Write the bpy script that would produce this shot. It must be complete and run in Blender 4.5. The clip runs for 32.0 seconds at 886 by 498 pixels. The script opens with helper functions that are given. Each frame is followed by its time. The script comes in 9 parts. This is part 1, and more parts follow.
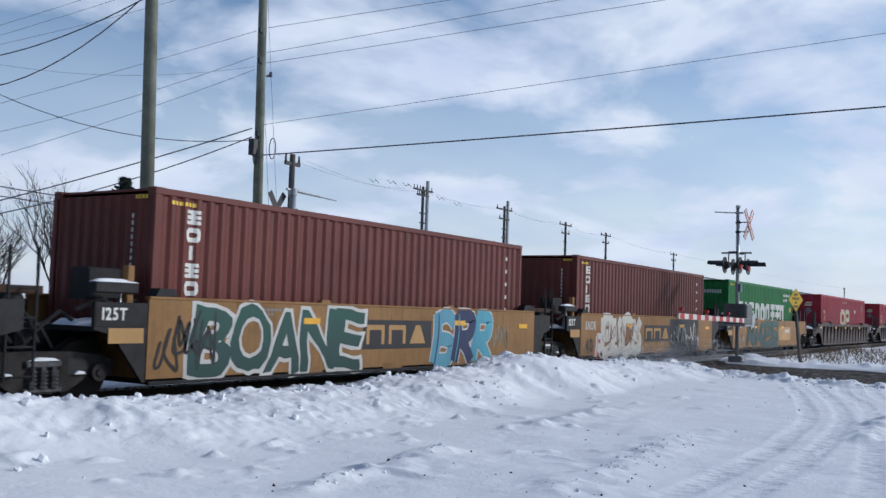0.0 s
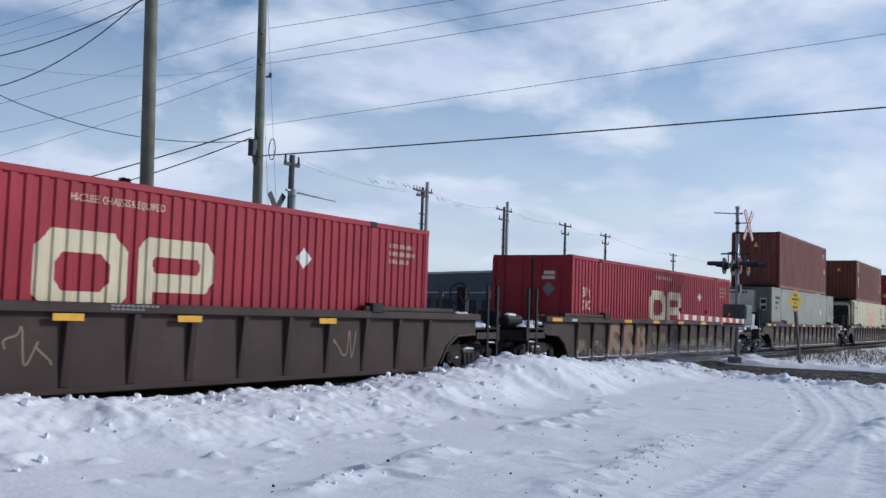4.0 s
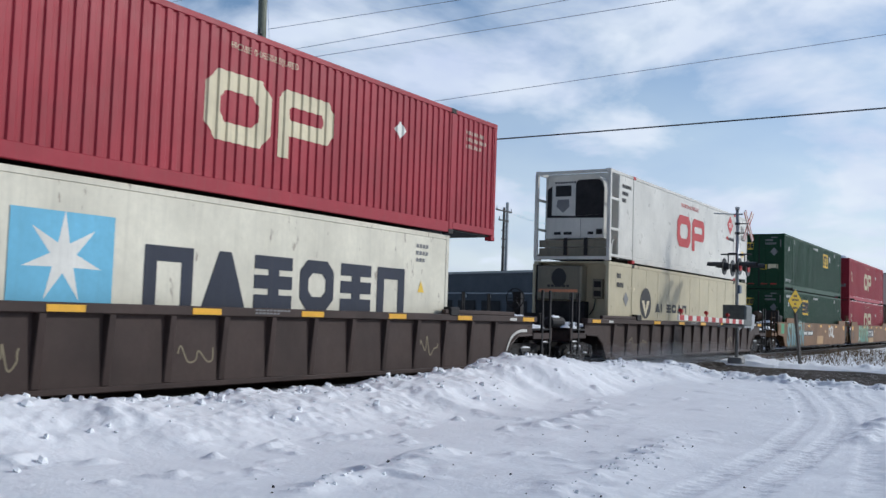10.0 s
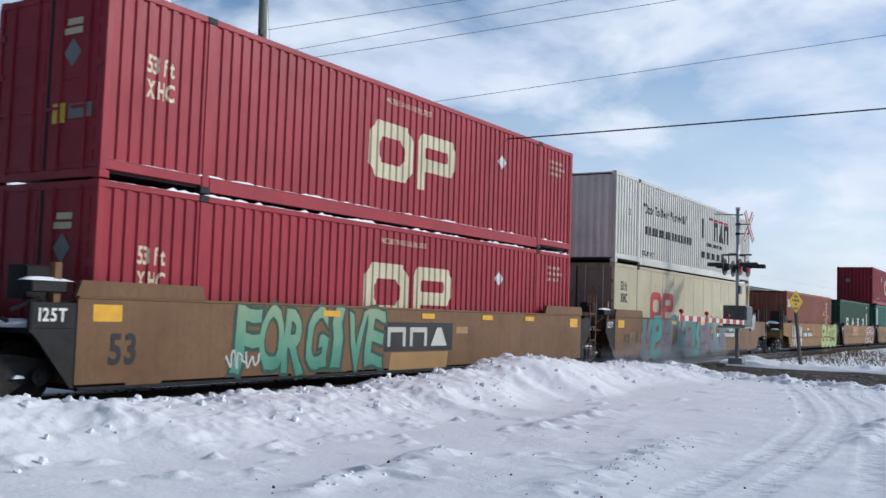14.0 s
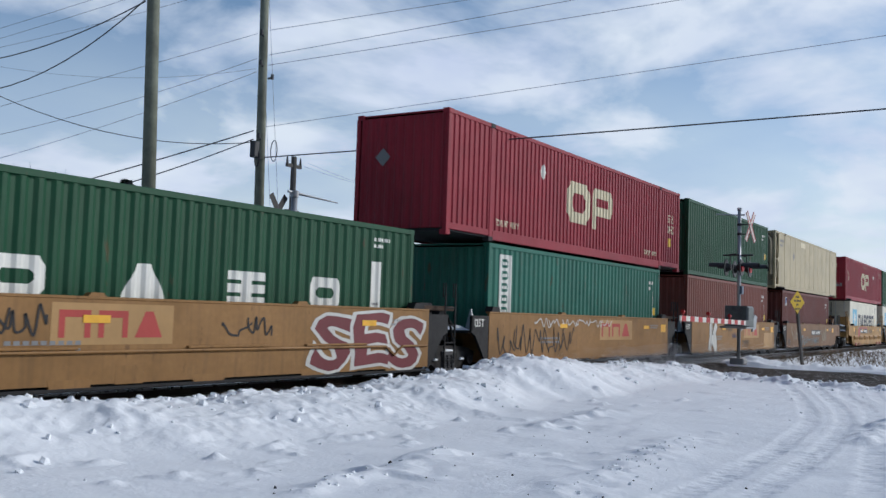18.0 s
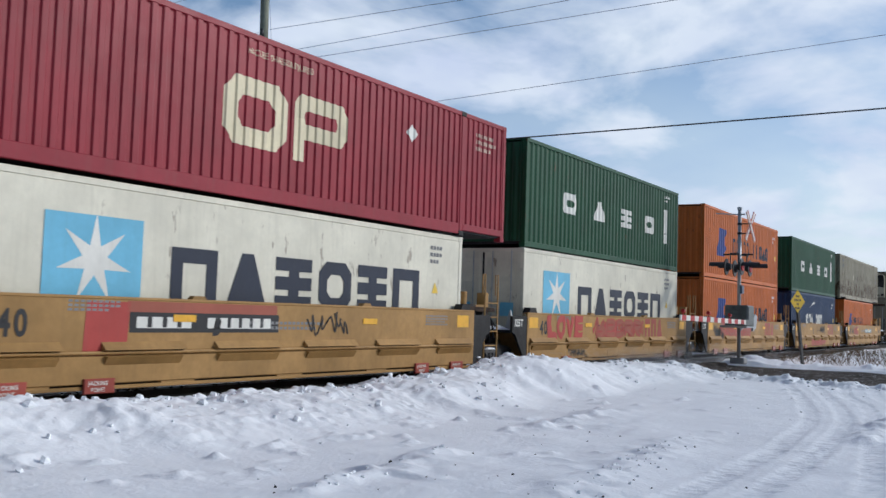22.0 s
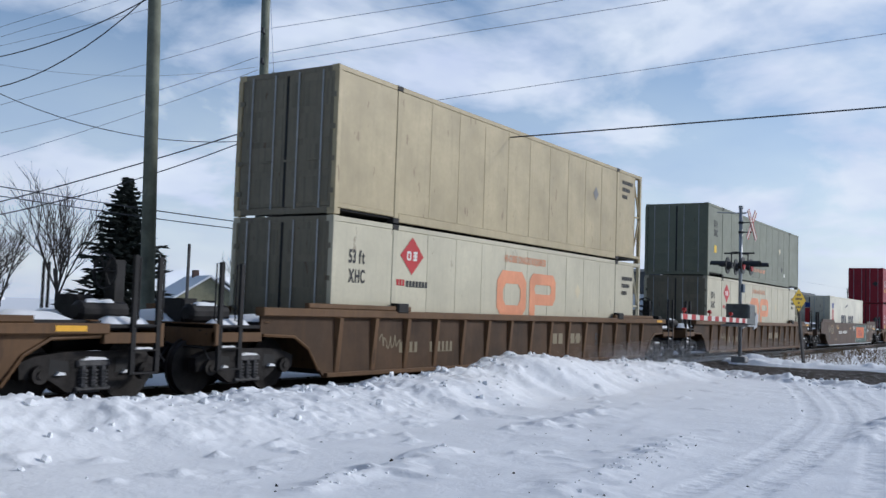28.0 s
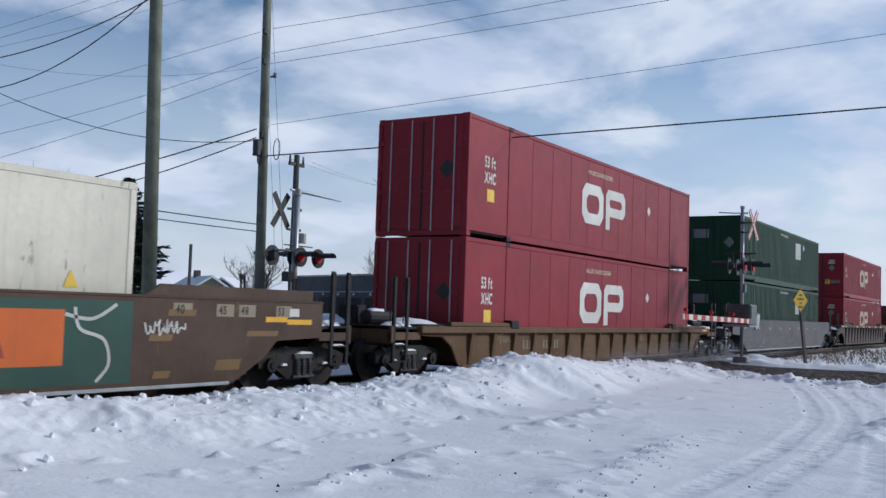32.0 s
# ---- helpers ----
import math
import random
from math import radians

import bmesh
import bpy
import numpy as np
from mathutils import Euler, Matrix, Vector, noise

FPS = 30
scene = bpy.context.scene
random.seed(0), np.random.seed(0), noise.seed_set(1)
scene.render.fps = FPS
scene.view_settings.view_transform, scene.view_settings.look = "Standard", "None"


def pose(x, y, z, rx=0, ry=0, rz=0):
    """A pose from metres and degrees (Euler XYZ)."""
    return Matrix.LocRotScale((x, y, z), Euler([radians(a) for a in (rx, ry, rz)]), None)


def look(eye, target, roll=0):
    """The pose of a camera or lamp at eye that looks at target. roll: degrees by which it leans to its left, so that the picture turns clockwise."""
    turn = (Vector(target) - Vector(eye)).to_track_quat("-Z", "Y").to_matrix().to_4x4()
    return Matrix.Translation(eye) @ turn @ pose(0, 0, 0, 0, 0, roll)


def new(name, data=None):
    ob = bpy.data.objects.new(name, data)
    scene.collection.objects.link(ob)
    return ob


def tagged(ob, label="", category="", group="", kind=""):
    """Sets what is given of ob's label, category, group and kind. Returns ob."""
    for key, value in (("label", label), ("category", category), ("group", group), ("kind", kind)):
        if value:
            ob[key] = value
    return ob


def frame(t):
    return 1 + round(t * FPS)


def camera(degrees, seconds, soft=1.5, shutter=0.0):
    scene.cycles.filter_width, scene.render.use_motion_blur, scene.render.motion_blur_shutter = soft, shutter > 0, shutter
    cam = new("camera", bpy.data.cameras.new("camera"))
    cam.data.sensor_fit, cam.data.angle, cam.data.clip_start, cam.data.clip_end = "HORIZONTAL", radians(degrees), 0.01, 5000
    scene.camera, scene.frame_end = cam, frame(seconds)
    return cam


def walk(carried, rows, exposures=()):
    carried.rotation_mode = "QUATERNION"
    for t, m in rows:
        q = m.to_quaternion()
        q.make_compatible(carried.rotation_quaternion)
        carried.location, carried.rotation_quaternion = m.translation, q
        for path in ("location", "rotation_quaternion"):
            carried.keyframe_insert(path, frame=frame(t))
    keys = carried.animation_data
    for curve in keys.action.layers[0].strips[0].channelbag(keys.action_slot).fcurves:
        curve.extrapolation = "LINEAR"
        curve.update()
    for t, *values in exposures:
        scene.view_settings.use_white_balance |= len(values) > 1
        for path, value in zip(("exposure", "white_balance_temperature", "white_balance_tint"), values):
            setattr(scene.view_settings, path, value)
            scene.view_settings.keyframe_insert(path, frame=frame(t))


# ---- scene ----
# camera held at eye height beside a level crossing; x runs along the track, y away from the viewer, rail top at z = 0
EYE = (0.0, 0.0, 1.5)
YAW, PITCH, ROLL = 32.184, 3.684, 1.894
STEP = 0.03364  # degrees of turn for one unit of sway


def held(sway_x, sway_y):
    yaw, pitch = radians(YAW + sway_x * STEP), radians(PITCH + sway_y * STEP)
    way = Vector((math.cos(yaw) * math.cos(pitch), math.sin(yaw) * math.cos(pitch), math.sin(pitch)))
    return look(EYE, Vector(EYE) + way, ROLL)


cam = camera(49.43, 32.0, shutter=0.06)
SWAY = [(0, 0.0, 0.0), (1, -0.2, 1.0), (2, -0.7, 1.4), (3, -0.3, 1.2), (4.5, -1.0, 1.4), (6, -2.0, 1.3), (7, -2.0, 1.4), (8, -1.8, -0.1), (9, -2.3, 1.0),
        (10, -0.7, 2.5), (11, -0.4, 2.6), (12, -0.7, 1.4), (13, -1.4, 1.8), (13.5, 0.2, 4.0), (14, 0.0, 3.4), (15, 0.4, 2.6), (16.5, 1.2, 3.2), (18, 2.6, 3.9),
        (19, 2.2, 2.9), (20, 2.8, 4.0), (21, 1.9, 3.0), (22, 2.9, 2.7), (23, 2.9, 2.6), (24, 4.1, 2.6), (25, 3.8, 1.6), (26, 4.4, 1.2), (27.5, 4.4, 0.5),
        (29, 6.0, 0.9), (30, 7.1, 1.1), (31, 7.4, 1.1), (32, 7.4, 0.8)]
EXPOSURE = [(0, -0.2), (1, -0.2), (3, -0.25), (6, -0.16), (8, -0.1), (10, -0.15), (12, -0.26), (12.6, -0.28), (13, -0.08), (15, -0.12), (18, -0.22), (20, -0.03), (22, -0.17), (24, -0.17), (26, -0.18), (29, -0.22), (31, -0.34), (32, -0.3)]
walk(cam, [(t, held(a, b)) for t, a, b in SWAY], [(t, e - 0.55, 6050 if 7 < t < 27 else 5940, 9 if 7 < t < 27 else 11) for t, e in EXPOSURE])

# ---- light ----
scene.view_settings.exposure = 0.0
SUN_TO = Vector((0.64, -0.64, 0.45)).normalized()
sun = new("sun", bpy.data.lights.new("sun", "SUN"))
sun.data.energy, sun.data.angle, sun.data.color = 3.7, radians(8.0), (1.0, 0.945, 0.865)
sun.matrix_world = look(SUN_TO * 60, (0, 0, 0))

world = bpy.data.worlds.new("winter_sky")
scene.world = world
world.use_nodes = True


def link(tree, a, b):
    tree.links.new(a, b)


def build_sky():
    t = world.node_tree
    t.nodes.clear()
    out = t.nodes.new("ShaderNodeOutputWorld")
    bg = t.nodes.new("ShaderNodeBackground")
    bg.inputs[1].default_value = 1.0
    sky = t.nodes.new("ShaderNodeTexSky")
    sky.sky_type, sky.sun_disc = "NISHITA", False
    sky.sun_elevation = math.asin(SUN_TO.z)
    sky.sun_rotation = math.atan2(SUN_TO.x, SUN_TO.y)
    sky.air_density, sky.dust_density, sky.ozone_density = 1.0, 0.6, 2.0
    scale = t.nodes.new("ShaderNodeVectorMath")
    scale.operation = "SCALE"
    scale.inputs[3].default_value = 0.19
    link(t, sky.outputs[0], scale.inputs[0])
    # clouds on a flat layer overhead, thicker towards the horizon
    co = t.nodes.new("ShaderNodeTexCoord")
    sep = t.nodes.new("ShaderNodeSeparateXYZ")
    link(t, co.outputs["Generated"], sep.inputs[0])
    lift = t.nodes.new("ShaderNodeMath")
    lift.operation, lift.inputs[1].default_value = "MAXIMUM", 0.0
    link(t, sep.outputs[2], lift.inputs[0])
    add = t.nodes.new("ShaderNodeMath")
    add.operation, add.inputs[1].default_value = "ADD", 0.26
    link(t, lift.outputs[0], add.inputs[0])
    xs = []
    for i in (0, 1):
        d = t.nodes.new("ShaderNodeMath")
        d.operation = "DIVIDE"
        link(t, sep.outputs[i], d.inputs[0])
        link(t, add.outputs[0], d.inputs[1])
        xs.append(d)
    comb = t.nodes.new("ShaderNodeCombineXYZ")
    link(t, xs[0].outputs[0], comb.inputs[0])
    link(t, xs[1].outputs[0], comb.inputs[1])
    big = t.nodes.new("ShaderNodeTexNoise")
    big.inputs["Scale"].default_value, big.inputs["Detail"].default_value = 2.1, 8.0
    big.inputs["Roughness"].default_value, big.inputs["Distortion"].default_value = 0.54, 0.25
    link(t, comb.outputs[0], big.inputs["Vector"])
    ramp = t.nodes.new("ShaderNodeValToRGB")
    ramp.color_ramp.elements[0].position, ramp.color_ramp.elements[1].position = 0.40, 0.58
    ramp.color_ramp.elements[0].color, ramp.color_ramp.elements[1].color = (0.0, 0.0, 0.0, 1), (1, 1, 1, 1)
    link(t, big.outputs[0], ramp.inputs[0])
    # cloud brightness: whiter billows over a greyer veil
    shade = t.nodes.new("ShaderNodeTexNoise")
    shade.inputs["Scale"].default_value, shade.inputs["Detail"].default_value = 3.4, 7.0
    link(t, comb.outputs[0], shade.inputs["Vector"])
    tone = t.nodes.new("ShaderNodeValToRGB")
    tone.color_ramp.elements[0].position, tone.color_ramp.elements[1].position = 0.28, 0.66
    tone.color_ramp.elements[0].color, tone.color_ramp.elements[1].color = (0.67, 0.74, 0.91, 1), (0.865, 0.92, 0.985, 1)
    link(t, shade.outputs[0], tone.inputs[0])
    # clear haze that whitens the low sky
    veil = t.nodes.new("ShaderNodeMapRange")
    veil.inputs[1].default_value, veil.inputs[2].default_value = 0.0, 0.30
    veil.inputs[3].default_value, veil.inputs[4].default_value = 0.85, 0.0
    link(t, lift.outputs[0], veil.inputs[0])
    most = t.nodes.new("ShaderNodeMath")
    most.operation = "MAXIMUM"
    link(t, ramp.outputs[0], most.inputs[0])
    link(t, veil.outputs[0], most.inputs[1])
    # the cloud sheet thins out overhead
    thin = t.nodes.new("ShaderNodeMapRange")
    thin.inputs[1].default_value, thin.inputs[2].default_value = 0.32, 0.95
    thin.inputs[3].default_value, thin.inputs[4].default_value = 1.0, 0.25
    link(t, lift.outputs[0], thin.inputs[0])
    cover = t.nodes.new("ShaderNodeMath")
    cover.operation = "MULTIPLY"
    link(t, most.outputs[0], cover.inputs[0])
    link(t, thin.outputs[0], cover.inputs[1])
    # clouds are brightest on the sun's side of the sky and dull away from it
    dot = t.nodes.new("ShaderNodeVectorMath")
    dot.operation = "DOT_PRODUCT"
    dot.inputs[1].default_value = (0.94, -0.30, 0.15)
    link(t, co.outputs["Generated"], dot.inputs[0])
    glow = t.nodes.new("ShaderNodeMapRange")
    glow.interpolation_type = "SMOOTHSTEP"
    glow.inputs[1].default_value, glow.inputs[2].default_value = -0.55, 0.42
    glow.inputs[3].default_value, glow.inputs[4].default_value = 0.05, 1.46
    link(t, dot.outputs["Value"], glow.inputs[0])
    lit = t.nodes.new("ShaderNodeVectorMath")
    lit.operation = "SCALE"
    link(t, tone.outputs[0], lit.inputs[0])
    link(t, glow.outputs[0], lit.inputs[3])
    mix = t.nodes.new("ShaderNodeMix")
    mix.data_type = "RGBA"
    link(t, cover.outputs[0], mix.inputs[0])
    link(t, scale.outputs[0], mix.inputs[6])
    link(t, lit.outputs[0], mix.inputs[7])
    link(t, mix.outputs[2], bg.inputs[0])
    link(t, bg.outputs[0], out.inputs[0])


build_sky()

# ---- materials ----
def surface(name, col, rough=0.6, metal=0.0, var=0.15, scale=1.5, bump=0.1, bscale=30.0, streak=0.0, rust=0.0, rustcol=(0.10, 0.045, 0.02), pooled=0.0,
            dirt=(0.10, 0.085, 0.07), fine=1.0, low=0.0, spec=0.4):
    """Painted, bare or weathered surface: blotches, fine grain, run-down streaks, rust spots."""
    m = bpy.data.materials.new(name)
    m.use_nodes = True
    t = m.node_tree
    bsdf = t.nodes["Principled BSDF"]
    bsdf.inputs["Roughness"].default_value, bsdf.inputs["Metallic"].default_value = rough, metal
    bsdf.inputs["Specular IOR Level"].default_value = spec
    co = t.nodes.new("ShaderNodeTexCoord")
    info = t.nodes.new("ShaderNodeObjectInfo")
    shift = t.nodes.new("ShaderNodeVectorMath")
    shift.operation = "ADD"
    rnd = t.nodes.new("ShaderNodeVectorMath")
    rnd.operation = "SCALE"
    rnd.inputs[0].default_value = (17.0, 31.0, 11.0)
    link(t, info.outputs["Random"], rnd.inputs[3])
    link(t, co.outputs["Object"], shift.inputs[0])
    link(t, rnd.outputs[0], shift.inputs[1])
    v = shift.outputs[0]

    def noisy(sc, detail=4.0, stretch=None):
        n = t.nodes.new("ShaderNodeTexNoise")
        n.inputs["Scale"].default_value, n.inputs["Detail"].default_value = sc, detail
        n.inputs["Roughness"].default_value = 0.6
        if stretch:
            mp = t.nodes.new("ShaderNodeMapping")
            mp.inputs["Scale"].default_value = stretch
            link(t, v, mp.inputs["Vector"])
            link(t, mp.outputs[0], n.inputs["Vector"])
        else:
            link(t, v, n.inputs["Vector"])
        return n.outputs[0]

    def ramped(s, a, b):
        r = t.nodes.new("ShaderNodeMapRange")
        r.inputs[1].default_value, r.inputs[2].default_value = a, b
        link(t, s, r.inputs[0])
        return r.outputs[0]

    def mixed(fac, a, b, mode="MIX", k=1.0):
        x = t.nodes.new("ShaderNodeMix")
        x.data_type, x.blend_type = "RGBA", mode
        if k != 1.0:
            mul = t.nodes.new("ShaderNodeMath")
            mul.operation, mul.inputs[1].default_value = "MULTIPLY", k
            link(t, fac, mul.inputs[0])
            fac = mul.outputs[0]
        link(t, fac, x.inputs[0])
        for s, i in ((a, 6), (b, 7)):
            if isinstance(s, tuple):
                x.inputs[i].default_value = (*s, 1)
            else:
                link(t, s, x.inputs[i])
        return x.outputs[2]

    dark = tuple(c * (1 - 1.6 * var) for c in col)
    pale = tuple(min(1, c * (1 + var) + 0.02 * var) for c in col)
    c = mixed(ramped(noisy(scale), 0.3, 0.7), dark, pale)
    c = mixed(ramped(noisy(scale * 14 * fine, 3.0), 0.35, 0.75), c, dark, "MIX", 0.35)
    if streak:
        s = ramped(noisy(1.0, 5.0, (9.0, 9.0, 0.55)), 0.50, 0.78)
        c = mixed(s, c, dirt, "MIX", streak)
    if rust:
        grain = noisy(1.0, 6.0, (5.0, 5.0, 1.6))
        if pooled:  # rust that gathers along the lower wall
            height = t.nodes.new("ShaderNodeSeparateXYZ")
            link(t, co.outputs["Object"], height.inputs[0])
            creep = t.nodes.new("ShaderNodeMath")
            creep.operation = "MULTIPLY_ADD"
            creep.inputs[1].default_value, creep.inputs[2].default_value = -pooled, 0.62 * pooled
            band = t.nodes.new("ShaderNodeMath")
            band.operation, band.inputs[1].default_value = "SUBTRACT", 0.75
            link(t, height.outputs[2], band.inputs[0])
            away = t.nodes.new("ShaderNodeMath")
            away.operation = "ABSOLUTE"
            link(t, band.outputs[0], away.inputs[0])
            link(t, away.outputs[0], creep.inputs[0])
            total = t.nodes.new("ShaderNodeMath")
            link(t, grain, total.inputs[0])
            link(t, creep.outputs[0], total.inputs[1])
            grain = total.outputs[0]
        s = ramped(grain, 0.66 - 0.16 * rust, 0.70 - 0.12 * rust)
        c = mixed(s, c, rustcol, "MIX", min(1.0, 0.5 + rust * 0.5))
    if low:
        g = t.nodes.new("ShaderNodeTexNoise")
        g.inputs["Scale"].default_value = 0.8
        link(t, v, g.inputs["Vector"])
        c = mixed(ramped(g.outputs[0], 0.35, 0.8), c, dirt, "MIX", low)
    link(t, c, bsdf.inputs["Base Color"])
    rr = t.nodes.new("ShaderNodeMapRange")
    rr.inputs[3].default_value, rr.inputs[4].default_value = max(0.05, rough - 0.12), min(1, rough + 0.15)
    link(t, noisy(scale * 3), rr.inputs[0])
    link(t, rr.outputs[0], bsdf.inputs["Roughness"])
    if bump:
        b = t.nodes.new("ShaderNodeBump")
        b.inputs["Strength"].default_value, b.inputs["Distance"].default_value = bump, 0.02
        link(t, noisy(bscale, 5.0), b.inputs["Height"])
        link(t, b.outputs[0], bsdf.inputs["Normal"])
    return m


def glowing(name, col, power):
    m = bpy.data.materials.new(name)
    m.use_nodes = True
    b = m.node_tree.nodes["Principled BSDF"]
    b.inputs["Base Color"].default_value = (*col, 1)
    b.inputs["Emission Color"].default_value = (*col, 1)
    b.inputs["Emission Strength"].default_value = power
    return m


def paint(name, col, streak=0.25, rust=0.15, rough=0.47, **kw):
    return surface(name, col, rough=rough, spec=kw.pop("spec", 0.28), var=kw.pop("var", 0.12), scale=0.8, bump=0.12, bscale=9.0, streak=streak, rust=rust, **kw)


SNOW = surface("snow", (0.865, 0.88, 0.90), 0.75, var=0.03, scale=0.7, bump=0.5, bscale=16.0, spec=0.25)
ROAD = surface("dirty_road", (0.058, 0.048, 0.040), 0.9, var=0.5, scale=1.1, bump=0.8, bscale=14.0, rust=0.55, rustcol=(0.36, 0.355, 0.36), spec=0.08)
BALLAST = surface("ballast", (0.075, 0.07, 0.068), 0.9, var=0.4, scale=6.0, bump=0.8, bscale=45.0)
TIE = surface("tie_wood", (0.055, 0.042, 0.034), 0.9, var=0.3, scale=5.0, bump=0.5)
RAIL = surface("rail_steel", (0.12, 0.085, 0.07), 0.55, 0.5, var=0.2, scale=4.0)
RAILTOP = surface("rail_top", (0.45, 0.45, 0.46), 0.28, 0.9, var=0.05, scale=4.0)
BLACK = surface("black_steel", (0.018, 0.017, 0.018), 0.6, var=0.3, scale=2.5, bump=0.2, streak=0.15, dirt=(0.05, 0.04, 0.034), spec=0.25)
TRUCK = surface("truck_iron", (0.024, 0.021, 0.020), 0.7, var=0.4, scale=4.0, bump=0.4, streak=0.2, dirt=(0.06, 0.046, 0.036), spec=0.22)
SPRING = surface("spring_steel", (0.09, 0.088, 0.09), 0.5, 0.3, var=0.3, scale=9.0, bump=0.3)
WHEEL = surface("wheel_steel", (0.022, 0.018, 0.016), 0.65, 0.2, var=0.3, scale=5.0)
GALV = surface("galvanised", (0.42, 0.44, 0.46), 0.42, 0.6, var=0.12, scale=4.0, bump=0.1)
GASKET = surface("gasket", (0.015, 0.015, 0.016), 0.7, var=0.2)
WHITE = paint("white_marking", (0.74, 0.73, 0.67), 0.15, 0.0)
CREAMMARK = paint("cream_marking", (0.68, 0.60, 0.41), 0.22, 0.0)
INK = paint("black_marking", (0.03, 0.03, 0.032), 0.1, 0.0)
FADEDCREAM = paint("faded_cream_marking", (0.46, 0.33, 0.26), 0.2, 0.0)
REDMARK = paint("red_marking", (0.50, 0.035, 0.04), 0.1, 0.0)
FADEDRED = paint("faded_red_marking", (0.72, 0.30, 0.16), 0.1, 0.0)
YELLOW = surface("yellow_reflector", (0.80, 0.42, 0.03), 0.4, var=0.1, scale=5.0, bump=0.0)
LABELY = surface("yellow_label", (0.82, 0.55, 0.06), 0.5, var=0.1, scale=5.0, bump=0.0)
NAVY = paint("navy_marking", (0.03, 0.06, 0.24), 0.1, 0.0)
DEEPNAVY = paint("dark_navy_marking", (0.020, 0.027, 0.048), 0.1, 0.0)
SKYBLUE = paint("pale_blue_marking", (0.16, 0.46, 0.64), 0.1, 0.0)
GREYMARK = paint("grey_marking", (0.22, 0.22, 0.22), 0.1, 0.0)
WELLRED = paint("red_well_marking", (0.36, 0.07, 0.05), 0.2, 0.0)

CAR = {
    "red": paint("red_container", (0.335, 0.021, 0.038), 0.18, 0.0),
    "crimson": paint("crimson_container", (0.262, 0.014, 0.028), 0.15, 0.0),
    "brown": paint("brown_container", (0.136, 0.0317, 0.0238), 0.22, 0.10),
    "oxide": paint("red_oxide_container", (0.165, 0.046, 0.026), 0.22, 0.10),
    "paleoxide": paint("pale_oxide_container", (0.186, 0.054, 0.037), 0.25, 0.08),
    "rustbrown": paint("faded_brown_container", (0.189, 0.051, 0.0352), 0.30, 0.15, dirt=(0.36, 0.24, 0.21)),
    "orangebrown": paint("orange_brown_container", (0.282, 0.0836, 0.051), 0.2, 0.1),
    "brightgreen": paint("bright_green_container", (0.0088, 0.158, 0.0334), 0.12, 0.0),
    "green": paint("dark_green_container", (0.00528, 0.0634, 0.0255), 0.16, 0.06),
    "empgreen": paint("deep_green_container", (0.00352, 0.0475, 0.0185), 0.12, 0.0),
    "teal": paint("teal_container", (0.0194, 0.136, 0.095), 0.25, 0.10),
    "blue": paint("blue_container", (0.0123, 0.037, 0.0968), 0.18, 0.08),
    "orange": paint("orange_container", (0.528, 0.128, 0.0194), 0.16, 0.10),
    "white": paint("white_container", (0.669, 0.647, 0.581), 0.10, 0.0, 0.3, spec=0.5),
    "offwhite": paint("soiled_white_container", (0.68, 0.645, 0.52), 0.14, 0.12, spec=0.5),
    "cream": paint("cream_container", (0.51, 0.449, 0.295), 0.11, 0.02, var=0.10, spec=0.5),
    "palecream": paint("pale_cream_container", (0.53, 0.49, 0.36), 0.12, 0.02, var=0.10, spec=0.5),
    "tan": paint("tan_container", (0.43, 0.355, 0.21), 0.15, 0.04, var=0.14, spec=0.5),
    "grey": paint("grey_green_container", (0.225, 0.235, 0.185), 0.10, 0.0, spec=0.5),
    "darkgrey": paint("dark_grey_green_container", (0.178, 0.192, 0.138), 0.12, 0.04, spec=0.5),
    "greydirty": paint("rusty_grey_container", (0.305, 0.272, 0.19), 0.34, 0.85, rustcol=(0.075, 0.036, 0.014), dirt=(0.14, 0.098, 0.052), pooled=0.11),
}
# cream darkened to hold the shade of the container ends, plus dirt streaks
SHADEDIRT = paint("shaded_dirty_cream_paint", (0.22, 0.195, 0.14), 0.5, 0.1, dirt=(0.05, 0.045, 0.04))
WELL = {
    "yellow": paint("yellow_well", (0.4, 0.228, 0.075), 0.15, 0.0, var=0.24, spec=0.30, rough=0.60, dirt=(0.045, 0.033, 0.025), low=0.12),
    "oldyellow": paint("weathered_yellow_well", (0.31, 0.16, 0.05), 0.30, 0.06, var=0.24, spec=0.30, rough=0.60, dirt=(0.045, 0.033, 0.025), low=0.25),
    "tan": paint("tan_well", (0.215, 0.112, 0.05), 0.25, 0.0, var=0.24, spec=0.30, rough=0.60, dirt=(0.045, 0.033, 0.025), low=0.30),
    "brown": paint("brown_well", (0.052, 0.032, 0.027), 0.35, 0.0, var=0.24, spec=0.30, rough=0.60, dirt=(0.045, 0.033, 0.025), low=0.2),
    # darker brown for the wall between ribs
    "darkbay": paint("dark_brown_bay", (0.062, 0.036, 0.020), 0.35, 0.0, var=0.30, spec=0.25, rough=0.65, dirt=(0.12, 0.062, 0.026), low=0.4),
    "rust": paint("rust_brown_well", (0.150, 0.078, 0.032), 0.35, 0.15, rustcol=(0.05, 0.026, 0.014), var=0.24, spec=0.30, rough=0.60, dirt=(0.045, 0.033, 0.025), low=0.3),
    "dtbrown": paint("dark_brown_well", (0.086, 0.049, 0.030), 0.35, 0.26, rustcol=(0.17, 0.09, 0.028), var=0.24, spec=0.30, rough=0.60, dirt=(0.045, 0.033, 0.025), low=0.25),
    "grey": paint("grey_well", (0.11, 0.105, 0.11), 0.25, 0.0, var=0.24, spec=0.30, rough=0.60, dirt=(0.045, 0.033, 0.025), low=0.2),
}

